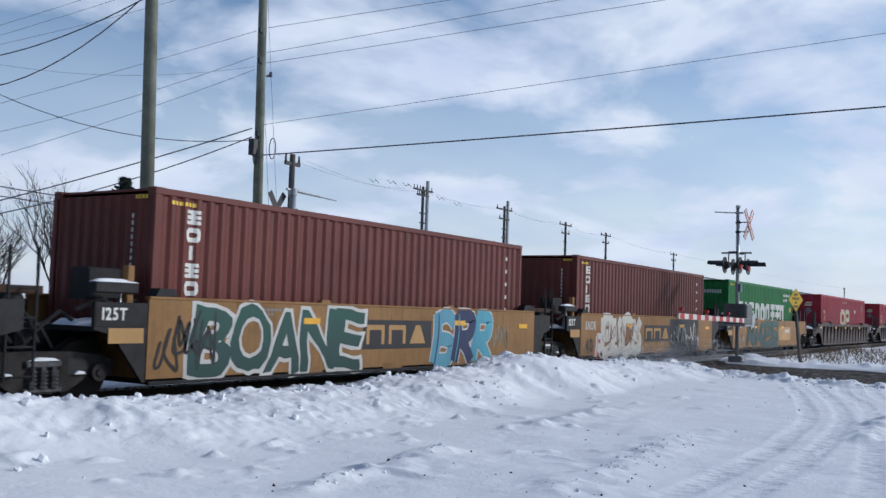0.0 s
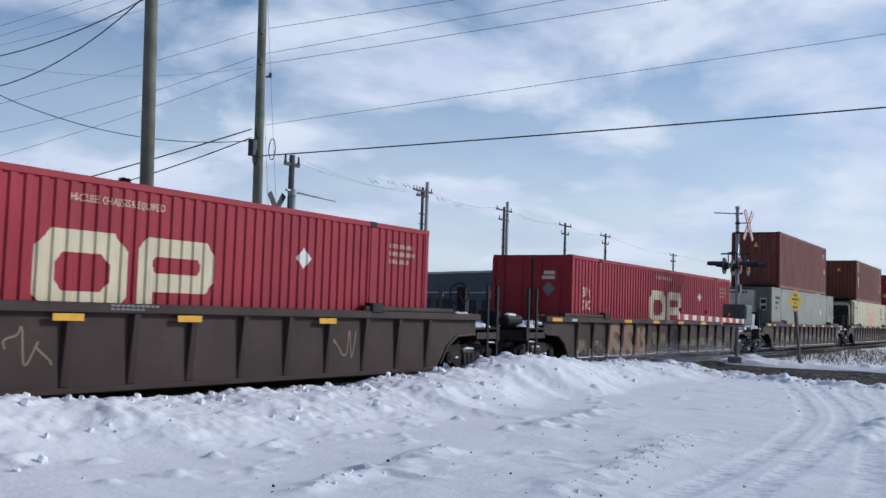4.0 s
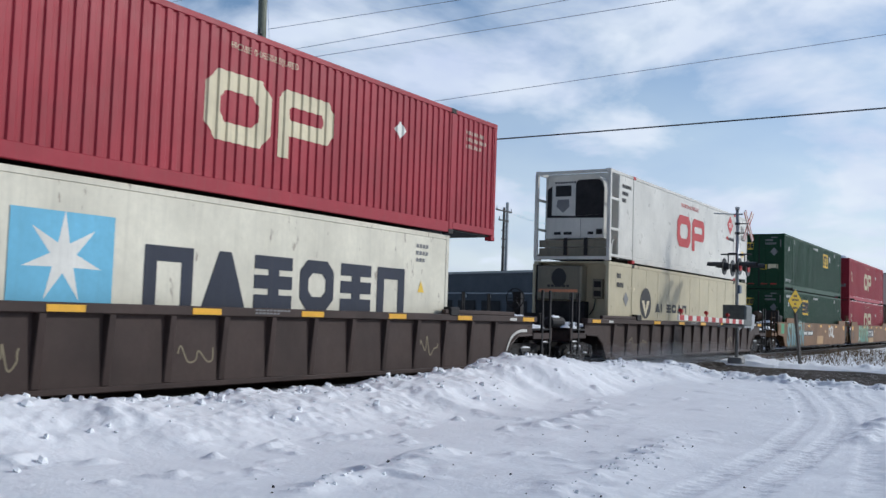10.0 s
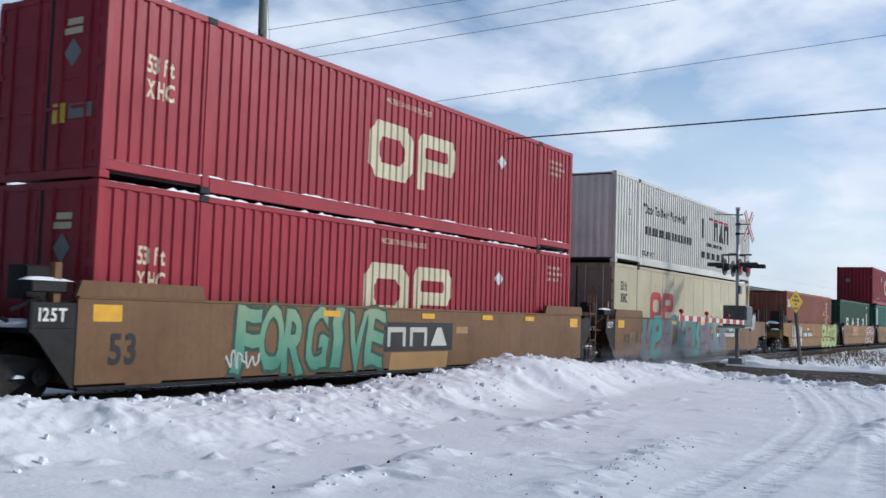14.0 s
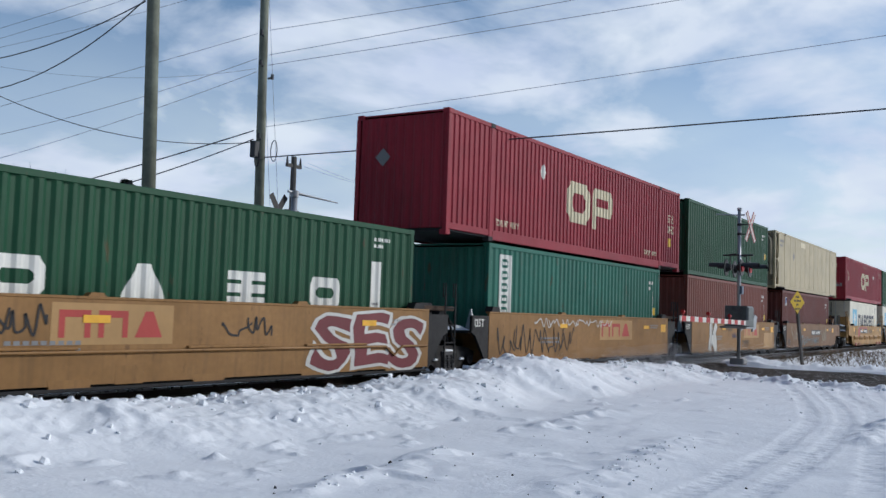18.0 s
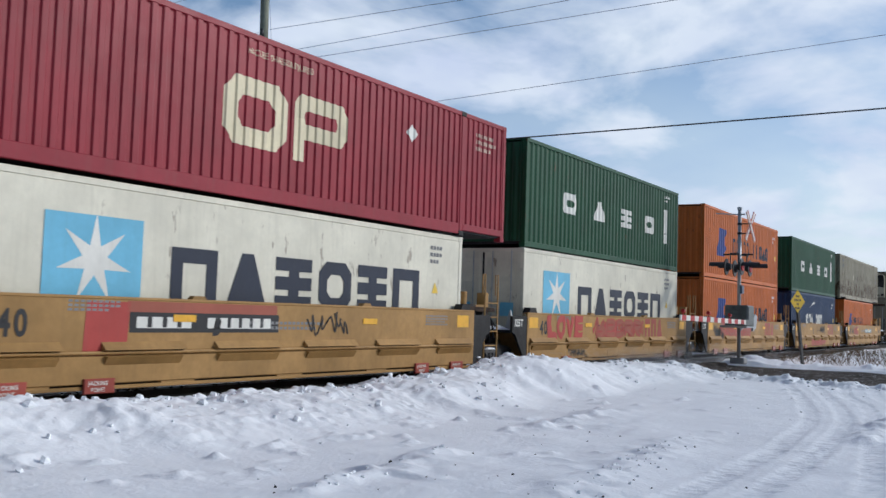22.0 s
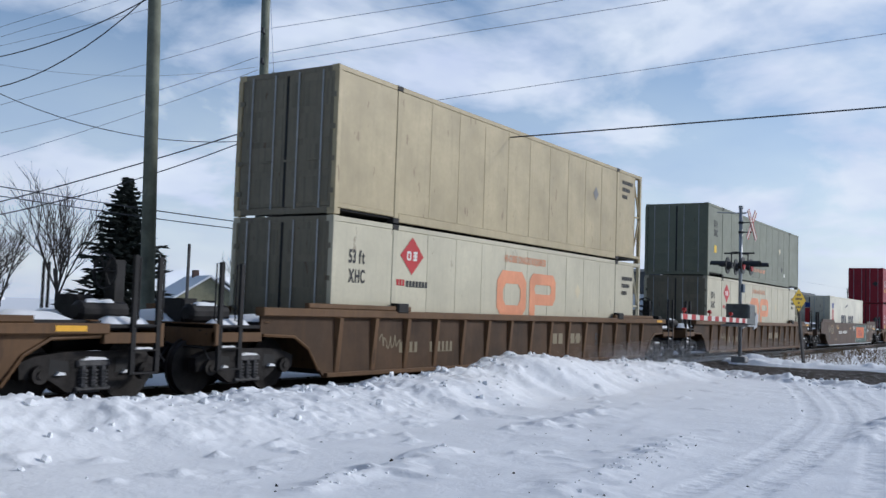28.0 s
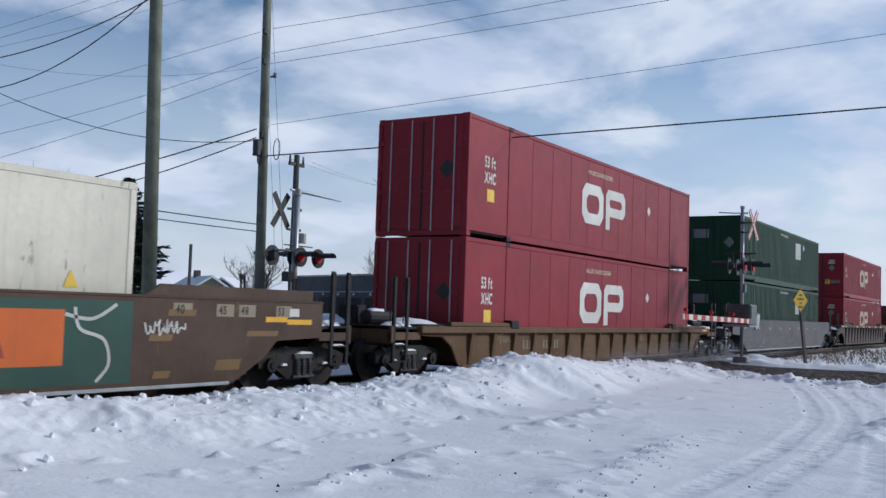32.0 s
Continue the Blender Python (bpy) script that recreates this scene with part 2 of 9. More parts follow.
# ---- mesh helpers ----
class Geo:
    """Vertices and faces gathered for one mesh."""

    def __init__(self):
        self.v, self.f = [], []

    def add(self, verts, faces):
        n = len(self.v)
        self.v += [tuple(p) for p in verts]
        self.f += [tuple(i + n for i in f) for f in faces]
        return self

    def box(self, x0, x1, y0, y1, z0, z1):
        return self.add([(x0, y0, z0), (x1, y0, z0), (x1, y1, z0), (x0, y1, z0), (x0, y0, z1), (x1, y0, z1), (x1, y1, z1), (x0, y1, z1)],
                        [(0, 3, 2, 1), (4, 5, 6, 7), (0, 1, 5, 4), (1, 2, 6, 5), (2, 3, 7, 6), (3, 0, 4, 7)])

    def plate(self, x0, x1, y0, y1, z0, z1, c=0.012):
        """A box with small chamfers round its front (-y) edges."""
        self.add([(x0, y1, z0), (x1, y1, z0), (x1, y1, z1), (x0, y1, z1), (x0, y0 + c, z0), (x1, y0 + c, z0), (x1, y0 + c, z1), (x0, y0 + c, z1),
                  (x0 + c, y0, z0 + c), (x1 - c, y0, z0 + c), (x1 - c, y0, z1 - c), (x0 + c, y0, z1 - c)],
                 [(3, 2, 1, 0), (0, 1, 5, 4), (1, 2, 6, 5), (2, 3, 7, 6), (3, 0, 4, 7), (4, 5, 9, 8), (5, 6, 10, 9), (6, 7, 11, 10), (7, 4, 8, 11), (8, 9, 10, 11)])
        return self

    def slab(self, pts, y0, y1):
        """A polygon in x, z (counter-clockwise seen from -y) pushed from y0 to y1."""
        n = len(pts)
        self.add([(x, y0, z) for x, z in pts] + [(x, y1, z) for x, z in pts],
                 [tuple(range(n)), tuple(reversed(range(n, 2 * n)))] + [((i + 1) % n, i, n + i, n + (i + 1) % n) for i in range(n)])
        return self

    def rod(self, a, b, r, n=8, r2=None, caps=True):
        a, b = Vector(a), Vector(b)
        d = (b - a).normalized()
        u = d.orthogonal().normalized()
        w = d.cross(u)
        r2 = r if r2 is None else r2
        ring = [(math.cos(2 * math.pi * i / n), math.sin(2 * math.pi * i / n)) for i in range(n)]
        vs = [a + (u * c + w * s) * r for c, s in ring] + [b + (u * c + w * s) * r2 for c, s in ring]
        fs = [(i, (i + 1) % n, n + (i + 1) % n, n + i) for i in range(n)]
        if caps:
            fs += [tuple(reversed(range(n))), tuple(range(n, 2 * n))]
        return self.add(vs, fs)

    def path(self, pts, r, n=6):
        """A round tube along a bent line, in one piece."""
        pts = [Vector(p) for p in pts]
        ring = [(math.cos(2 * math.pi * i / n), math.sin(2 * math.pi * i / n)) for i in range(n)]
        vs, m = [], len(pts)
        u = (pts[1] - pts[0]).orthogonal().normalized()
        for i, p in enumerate(pts):
            d = (pts[min(m - 1, i + 1)] - pts[max(0, i - 1)]).normalized()
            u = (u - d * u.dot(d)).normalized()
            w = d.cross(u)
            vs += [p + (u * c + w * s) * r for c, s in ring]
        fs = [(k * n + i, k * n + (i + 1) % n, (k + 1) * n + (i + 1) % n, (k + 1) * n + i) for k in range(m - 1) for i in range(n)]
        return self.add(vs, fs + [tuple(reversed(range(n))), tuple(range((m - 1) * n, m * n))])

    def disc(self, x, z, y0, y1, r, n=20, hub=0.0):
        return self.rod((x, y0, z), (x, y1, z), r, n)

    def quad(self, a, b, c, d):
        return self.add([a, b, c, d], [(0, 1, 2, 3)])

    def mesh(self, name, mat, smooth=False):
        me = bpy.data.meshes.new(name)
        me.from_pydata(self.v, [], self.f)
        me.materials.append(mat)
        if smooth:
            me.polygons.foreach_set("use_smooth", [True] * len(me.polygons))
        me.update()
        return me


STOCK = {}


def part(name, geo, mat, parent, label="", smooth=False, at=None):
    """One mesh object under a thing or a part; geo may be a Geo or a ready mesh."""
    me = geo if isinstance(geo, bpy.types.Mesh) else geo.mesh(name, mat, smooth)
    ob = new(name, me)
    ob.parent = parent
    if at:
        ob.location = at
    if label:
        ob["label"] = label
    return ob


def stocked(key, make, mat, smooth=False):
    """A mesh made once and shared by alike parts."""
    k = (key, mat.name)
    if k not in STOCK:
        STOCK[k] = make().mesh(str(key[0] if isinstance(key, tuple) else key), mat, smooth)
    return STOCK[k]


def thing(name, label, category, group="", kind=""):
    return tagged(new(name), label, category, group, kind)


# ---- lettering: each sign of the built-in font is turned into a flat mesh once ----
GLYPH = {}


def load_glyphs():
    signs = "ABCDEFGHIJKLMNOPQRSTUVWXYZabcdefghijklmnopqrstuvwxyz0123456789-().,\"'/"
    made = []
    for face, bold in (("plain", 0.0), ("bold", 0.028), ("fat", 0.055), ("rim", 0.072), ("edge", 0.095)):
        for s in signs:
            cu = bpy.data.curves.new("sign", "FONT")
            cu.body, cu.size, cu.offset, cu.resolution_u = s, 1.0, bold, 3
            made.append((face, s, new("sign", cu)))
    deps = bpy.context.evaluated_depsgraph_get()
    deps.update()
    for face, s, ob in made:
        me = bpy.data.meshes.new_from_object(ob.evaluated_get(deps))
        vs = [(v.co.x, v.co.y) for v in me.vertices]
        GLYPH[face, s] = (vs, [tuple(p.vertices) for p in me.polygons], min([p[0] for p in vs], default=0), max([p[0] for p in vs], default=0.3))
        bpy.data.meshes.remove(me)
    for face, s, ob in made:
        cu = ob.data
        bpy.data.objects.remove(ob)
        bpy.data.curves.remove(cu)


load_glyphs()


def words(body, x, z, h, y, face="bold", squeeze=1.0, shear=0.0, down=False, gap=0.1, wave=0.0):
    """Flat lettering on a wall that faces -y: left edge x, baseline z, capital height h."""
    g = Geo()
    k = h / 0.69
    u, low = x, z
    for i, s in enumerate(body):
        if s == " ":
            u += 0.34 * k * squeeze
            continue
        base = "plain" if face == "plain" else "bold"
        vs, fs, _, _ = GLYPH[face, s]
        _, _, a, b = GLYPH[base, s]
        lift = wave * h * (0.5 - (i * 0.618) % 1)
        if down:
            g.add([(x + ((p - (a + b) / 2) * squeeze) * k, y, low + q * k) for p, q in vs], fs)
            low -= h * 1.22
        else:
            g.add([(u + ((p - a) * squeeze + shear * q) * k, y, z + lift + q * k) for p, q in vs], fs)
            u += ((b - a) * squeeze + gap) * k
    return g


def bars(n, x, z, w, h, y, gap=0.3):
    """A row of plain bars on one thin line, in place of writing that is not spelled out."""
    g = Geo()
    step = w / n
    low = z + h * 0.07
    vs, fs = [], []
    for i in range(n):
        a, b = x + i * step, x + (i + 1 - gap) * step
        vs += [(a, y, z), (b, y, z), (b, y, low), (b, y, z + h), (a, y, z + h), (a, y, low)]
        k = 6 * i
        fs += [(k, k + 1, k + 2, k + 5), (k + 5, k + 2, k + 3, k + 4)]
        if i:
            fs.append((k - 5, k, k + 5, k - 4))
    return g.add(vs, fs)


def rect(g, x0, x1, z0, z1, y):
    return g.quad((x0, y, z0), (x1, y, z0), (x1, y, z1), (x0, y, z1))


def shape(kind, x, z, w, h, y, t):
    """One plain block of a trade mark: o cut-cornered frame, m arch, e level bars on a stem, v wedge, i bar, s solid block."""
    g = Geo()
    if kind == "i":
        rect(g, x, x + t, z, z + h, y)
    elif kind == "m":
        b = x + w
        g.add([(x, y, z), (x + t, y, z), (x + t, y, z + h - t), (x + t, y, z + h), (x, y, z + h), (b - t, y, z), (b, y, z), (b, y, z + h), (b - t, y, z + h), (b - t, y, z + h - t)],
              [(0, 1, 2, 3, 4), (5, 6, 7, 8, 9), (2, 9, 8, 3)])
    elif kind == "e":
        q = h / 3.9
        xs = [x, x + w * 0.36, x + w * 0.64, x + w]
        zs = [z, z + q, z + (h - q) / 2, z + (h + q) / 2, z + h - q, z + h]
        g.add([(u, y, v) for v in zs for u in xs], [(4 * r + c, 4 * r + c + 1, 4 * r + c + 5, 4 * r + c + 4) for r in range(5) for c in range(3) if r % 2 == 0 or c == 1])
    elif kind == "v":
        g.quad((x, y, z), (x + w, y, z), (x + w * 0.64, y, z + h), (x + w * 0.36, y, z + h))
    elif kind == "s":
        rect(g, x, x + w, z, z + h, y)
    else:
        c = min(w, h) * 0.22
        out = [(x + c, z), (x + w - c, z), (x + w, z + c), (x + w, z + h - c), (x + w - c, z + h), (x + c, z + h), (x, z + h - c), (x, z + c)]
        k = min(c, t) * 0.55
        a, b, e, f = x + t, x + w - t, z + t, z + h - t
        k = max(0.004, min(k, (b - a) * 0.3, (f - e) * 0.3))
        inn = [(a + k, e), (b - k, e), (b, e + k), (b, f - k), (b - k, f), (a + k, f), (a, f - k), (a, e + k)]
        g.add([(p, y, q) for p, q in out] + [(p, y, q) for p, q in inn], [(i, (i + 1) % 8, 8 + (i + 1) % 8, 8 + i) for i in range(8)])
    return g


def emblem(kinds, x, z, w, h, y, t, fill=0.80):
    """A row of plain blocks, one shape for each sign of kinds; a blank leaves a gap."""
    step = w / len(kinds)
    return [shape(c, x + i * step, z, step * fill, h, y, t) for i, c in enumerate(kinds) if c != " "]


def diamond(x, z, r, y, rx=None):
    rx = rx or r
    return Geo().quad((x - rx, y, z), (x, y, z - r), (x + rx, y, z), (x, y, z + r))


def drape(geo, cuts, depth):
    """Cuts flat lettering at the folds of a corrugated wall and lays it into them. cuts: sorted x; depth(x): how far in."""
    lo, hi = min(p[0] for p in geo.v), max(p[0] for p in geo.v)
    bm = bmesh.new()
    vs = [bm.verts.new(p) for p in geo.v]
    for f in geo.f:
        try:
            bm.faces.new([vs[i] for i in f])
        except ValueError:
            pass
    for c in cuts:
        if lo < c < hi:
            bmesh.ops.bisect_plane(bm, geom=bm.verts[:] + bm.edges[:] + bm.faces[:], plane_co=(c, 0, 0), plane_no=(1, 0, 0), dist=1e-5)
    bm.verts.index_update()
    out = Geo().add([(v.co.x, v.co.y + depth(v.co.x), v.co.z) for v in bm.verts], [tuple(v.index for v in f.verts) for f in bm.faces])
    bm.free()
    return out

# ---- ground ----
def lattice(x, y, seed):
    """Smooth random field on arrays, from -1 to 1."""
    xi, yi = np.floor(x).astype(np.int64), np.floor(y).astype(np.int64)
    fx, fy = x - xi, y - yi
    fx, fy = fx * fx * (3 - 2 * fx), fy * fy * (3 - 2 * fy)

    def at(a, b):
        n = (a * 374761393 + b * 668265263 + seed * 1274126177) & 0x7FFFFFFF
        n = ((n ^ (n >> 13)) * 1274126177) & 0x7FFFFFFF
        return ((n ^ (n >> 16)) & 0xFFFF) / 32767.5 - 1
    return (at(xi, yi) * (1 - fx) + at(xi + 1, yi) * fx) * (1 - fy) + (at(xi, yi + 1) * (1 - fx) + at(xi + 1, yi + 1) * fx) * fy


def rough(x, y, size, seed, octaves=4, keep=0.5):
    s, a = 0, 1.0
    for k in range(octaves):
        s = s + a * lattice(x / size * 2 ** k, y / size * 2 ** k, seed + k)
        a *= keep
    return s


def off_line(x, y, pts):
    """Distance from a bent line and how far along it, for arrays."""
    best = np.full(x.shape, 1e9)
    for (ax, ay), (bx, by) in zip(pts, pts[1:]):
        dx, dy = bx - ax, by - ay
        k = np.clip(((x - ax) * dx + (y - ay) * dy) / (dx * dx + dy * dy), 0, 1)
        best = np.minimum(best, np.hypot(x - ax - k * dx, y - ay - k * dy))
    return best


def bend(pts, n=8):
    """A rounder line through the given points."""
    out = []
    p = [pts[0]] + list(pts) + [pts[-1]]
    for i in range(1, len(p) - 2):
        for k in range(n):
            t = k / n
            out.append(tuple(0.5 * (2 * p[i][j] + (p[i + 1][j] - p[i - 1][j]) * t + (2 * p[i - 1][j] - 5 * p[i][j] + 4 * p[i + 1][j] - p[i + 2][j]) * t * t
                                    + (3 * p[i][j] - p[i - 1][j] - 3 * p[i + 1][j] + p[i + 2][j]) * t ** 3) for j in (0, 1)))
    return out + [pts[-1]]


ROAD_X0, ROAD_X1 = 28.3, 36.2
RUTS = [bend(q) for q in (
    [(27.5, 6.3), (24.3, 5.2), (20.5, 4.2), (17.3, 3.45), (14.6, 3.15), (12.3, 2.98), (8.9, 2.92), (5.0, 3.1), (0.0, 3.6)],
    [(28.0, 5.7), (25.0, 4.75), (21.0, 3.7), (17.6, 2.95), (14.6, 2.6), (12.3, 2.45), (8.9, 2.35), (5.0, 2.5), (0.0, 3.0)],
    [(28.0, 4.7), (24.5, 4.1), (20.7, 3.06), (17.2, 2.45), (13.0, 1.85), (9.0, 1.35), (4.0, 1.1)],
    [(28.0, 4.0), (24.5, 3.4), (20.7, 2.4), (17.0, 1.85), (13.0, 1.25), (9.0, 0.8), (4.0, 0.5)])]


def snow_height(x, y):
    near = (y < 12) & (y > -6) & (x > 0) & (x < 60)
    z = -0.10 + 0.035 * rough(x, y, 4.0, 3) + 0.010 * rough(x, y, 0.9, 9)
    # drifted ripples in the open snow
    z = z + near * 0.005 * rough(x * 0.5, y, 0.22, 25, 3, 0.6) * np.clip(rough(x, y, 2.6, 27, 2), 0, 1)
    z = z + near * 0.010 * np.clip(rough(x * 0.35 + y * 0.3, y * 1.6, 1.0, 21, 4, 0.6), 0.1, 1)
    # ploughed bank beside the track
    crest = np.interp(x, [-40, 5, 7.6, 8.6, 10, 13, 15.6, 17.0, 18.2, 18.9, 20.3, 22, 24, 26.3, 28, 29.5, 31],
                      [0.25, 0.34, 0.36, 0.26, 0.25, 0.26, 0.31, 0.38, 0.60, 0.60, 0.54, 0.42, 0.33, 0.26, 0.14, 0.0, -0.1]) + 0.10
    front = np.clip((y - 7.7 - 0.35 * rough(x, y * 0, 1.7, 63, 3)) / 1.9, 0, 1)
    back = np.clip((10.75 - y) / 0.85, 0, 1)
    shape = (front * front * (3 - 2 * front)) * (back * (2 - back))
    lumps = 0.024 * rough(x, y, 0.45, 31, 4, 0.6) + 0.025 * (np.abs(rough(x, y, 0.20, 47, 3, 0.6)) - 0.45) + 0.022 * rough(x, y, 1.6, 40, 2) + 0.006 * rough(x, y, 0.09, 49, 2)
    lumps = lumps + 0.045 * (np.clip(rough(x, y, 0.55, 33, 2, 0.5), 0.1, 0.7) - 0.25)
    bank = shape * np.clip(crest, 0, 1) * (1 + 0.10 * rough(x, y, 2.1, 61, 2))
    z = z + bank + np.clip(shape * 2.0, 0, 1) * (0.85 + 0.9 * np.clip((y - 9.45) / 0.5, 0, 1)) * lumps * (x < 31)
    # rough trampled edge at the bank's foot
    z = z + near * 0.085 * np.clip(rough(x * 0.7, y, 0.5, 35, 4, 0.55) - 0.35, 0, 0.8) * np.clip((y - 4.6) / 2.2, 0, 1) * np.clip((8.6 - y) / 0.8, 0, 1) * np.clip((17 - x) / 5, 0.15, 1)
    # clods thrown out over the flat
    clod = rough(x, y, 0.42, 71, 2)
    z = z + near * np.clip(clod - 0.80, 0, 1) * 0.14 * np.clip((y - 2.0) / 6, 0.2, 1)
    # ridge left along the road
    ridge = np.exp(-((x - 27.4 - 0.35 * rough(x * 0, y, 2.5, 81, 2)) / 0.55) ** 2) * (y < 10.3)
    z = z + ridge * (0.08 + 0.10 * rough(x, y, 0.40, 83, 4, 0.6))
    far = np.exp(-((x - 37.3) / 0.8) ** 2) * (y < 10.4)
    z = z + far * (0.16 + 0.08 * rough(x, y, 0.6, 87, 4, 0.6))
    z = z + np.exp(-(((x - 36.5) / 2.2) ** 2 + ((y - 9.6) / 0.9) ** 2)) * (0.20 + 0.05 * rough(x, y, 0.5, 89, 3))
    # long streak of turned-up snow across the flat
    for line, hh, wd in (([(6.6, 5.6), (8.2, 5.7), (9.6, 5.9)], 0.05, 0.20), ([(12.6, 6.3), (15.8, 6.4)], 0.05, 0.3), ([(8.0, 3.7), (11, 4.1), (13.0, 4.2)], 0.04, 0.4),
                         ([(18.0, 2.3), (15.6, 2.2), (14.5, 2.15)], 0.08, 0.24)):
        z = z + hh * np.exp(-(off_line(x, y, line) / wd) ** 2) * (1 + 0.7 * rough(x, y, 0.3, 91, 3))
    # wheel ruts with a pressed tread and raised lips
    for r in RUTS:
        d = off_line(x, y, r)
        z = z - 0.013 * np.exp(-(d / 0.14) ** 6) + 0.0035 * np.exp(-((d - 0.19) / 0.05) ** 2) * (1 + 1.2 * rough(x, y, 0.25, 97, 2))
        z = z + (d < 0.13) * (0.008 * np.sin((x * 0.9 + y * 0.5) * 34) + 0.009 * rough(x, y, 0.12, 99, 2))
    # track bed and road cut down through the snow
    z = np.where((y > 10.75) & (y < 14.9), -0.34, z)
    z = np.where((x > ROAD_X0) & (x < ROAD_X1) & (np.abs(y) < 60), np.minimum(z, -0.16 + 0.02 * rough(x, y, 1.0, 5, 2)), z)
    z = np.where(y > 14.9, -0.12 + 0.05 * rough(x, y, 2.5, 55, 3), z)
    return z


def spaced(*runs):
    out = []
    for a, b, s in runs:
        out += list(np.arange(a, b, s))
    return np.array(out)


def sheet(name, xs, ys, height, mat):
    gx, gy = np.meshgrid(xs, ys)
    gz = height(gx, gy)
    nx, ny = len(xs), len(ys)
    me = bpy.data.meshes.new(name)
    co = np.stack([gx, gy, gz], -1).reshape(-1, 3)
    i = (np.arange(ny - 1)[:, None] * nx + np.arange(nx - 1)[None, :]).reshape(-1)
    quads = np.stack([i, i + 1, i + nx + 1, i + nx], -1)
    me.vertices.add(len(co))
    me.vertices.foreach_set("co", co.astype(np.float32).reshape(-1))
    me.loops.add(quads.size)
    me.loops.foreach_set("vertex_index", quads.astype(np.int32).reshape(-1))
    me.polygons.add(len(quads))
    me.polygons.foreach_set("loop_start", np.arange(0, quads.size, 4, dtype=np.int32))
    me.polygons.foreach_set("use_smooth", np.ones(len(quads), dtype=bool))
    me.update(calc_edges=True)
    me.validate()
    me.materials.append(mat)
    return new(name, me)


ground = sheet("ground", spaced((-4500, -500, 800), (-500, -40, 40), (-40, 1, 2), (1, 4, 0.2), (4, 14, 0.045), (14, 28.4, 0.075), (28.4, 45, 0.16), (45, 110, 1.5), (110, 700, 30), (700, 4600, 500)),
               spaced((-4500, -500, 800), (-500, -20, 30), (-20, 0, 0.8), (0, 1, 0.2), (1, 7.2, 0.05), (7.2, 10.9, 0.038), (10.9, 15.2, 0.25), (15.2, 60, 1.0), (60, 600, 30), (600, 4600, 500)),
               snow_height, SNOW)
tagged(ground, "snow-covered ground with ploughed bank and tyre ruts", "ground", kind="structure")

# ---- road over the track ----
def road_top(x, y):
    z = -0.105 + 0.018 * rough(x, y, 1.4, 101, 4)
    wheel = np.minimum(np.abs(x - 30.6), np.abs(x - 33.8))
    return np.where(np.abs(y - 12.8) < 2.6, -0.015, z) - 0.012 * np.exp(-(wheel / 0.35) ** 2) + 0.0


road = sheet("road", np.arange(ROAD_X0 - 0.4, ROAD_X1 + 0.4, 0.12), spaced((-60, -8, 2), (-8, 18, 0.12), (18, 90, 3)), road_top, ROAD)
tagged(road, "brown slushy road crossing the railway track", "road", kind="structure")

# ---- track ----
TRACK_Y = 12.8
bed = Geo().slab([(-600, -0.4), (700, -0.4), (700, -0.2), (-600, -0.2)], TRACK_Y - 2.1, TRACK_Y + 2.1).mesh("ballast", BALLAST)
tagged(new("ballast", bed), "dark stone ballast under the railway track", "ballast", kind="structure")
for side, y in (("near", TRACK_Y - 0.755), ("far", TRACK_Y + 0.755)):
    g = Geo()
    for x0, x1 in ((-600, 700),):
        for a, b, w in ((-0.18, -0.155, 0.075), (-0.155, -0.04, 0.009)):
            g.box(x0, x1, y - w, y + w, a, b)
    r = thing("rail", "worn steel rail with a shiny top", "rail", "rails of the track")
    part("rail_web", g, RAIL, r)
    part("rail_head", Geo().plate(-600, 700, y - 0.037, y + 0.037, -0.042, 0.0, 0.01), RAILTOP, r)
ties = thing("sleepers", "dark wooden sleepers under the rails", "sleepers", kind="structure")
tie = Geo().box(-0.115, 0.115, -1.28, 1.28, -0.21, -0.178).mesh("sleeper", TIE)
for i in range(100):
    part("sleeper", tie, TIE, ties, at=(-12 + i * 0.54, TRACK_Y, 0))

# ---- containers ----
FOOT, HIGH = 0.37, 2.896
LENGTH = {40: 12.192, 53: 16.154}
WIDTH = {40: 2.438, 53: 2.59}


def folds(x0, x1, pitch, deep, cut=(0.20, 0.32)):
    """Breakpoints (x, inset) of a pressed steel wall; cut: where each fold begins and where it is deepest."""
    n = max(1, round((x1 - x0) / pitch))
    p = (x1 - x0) / n
    out = [(x0, 0.0)]
    for i in range(n):
        a = x0 + i * p
        u, v = cut
        out += [(a + u * p, 0.0), (a + v * p, deep), (a + (1 - v) * p, deep), (a + (1 - u) * p, 0.0)]
    return out + [(x1, 0.0)]


def fold_wall(fs, y, z0, z1):
    g = Geo()
    n = len(fs)
    g.add([(x, y + d, z0) for x, d in fs] + [(x, y + d, z1) for x, d in fs], [(i, i + 1, n + i + 1, n + i) for i in range(n - 1)])
    return g


def bottom_rail(size, hx, ya, yb, low):
    """The long lower beam; past the lifting posts of a 53-foot box it is cut away underneath."""
    if size == 40:
        return Geo().plate(-hx + 0.1, hx - 0.1, ya, yb, 0.015, low, 0.01)
    g = Geo().plate(-5.93, 5.93, ya, yb, 0.04, low, 0.01)
    for d in (-1, 1):
        g.plate(min(d * 6.11, d * (hx - 0.1)), max(d * 6.11, d * (hx - 0.1)), ya, yb, 0.13, low + 0.004, 0.01)
    return g


def on_end(geo, x):
    """Turns flat marks drawn on a near wall onto the end wall at x."""
    out = Geo()
    return out.add([(x, -p[0], p[2]) for p in geo.v], geo.f)


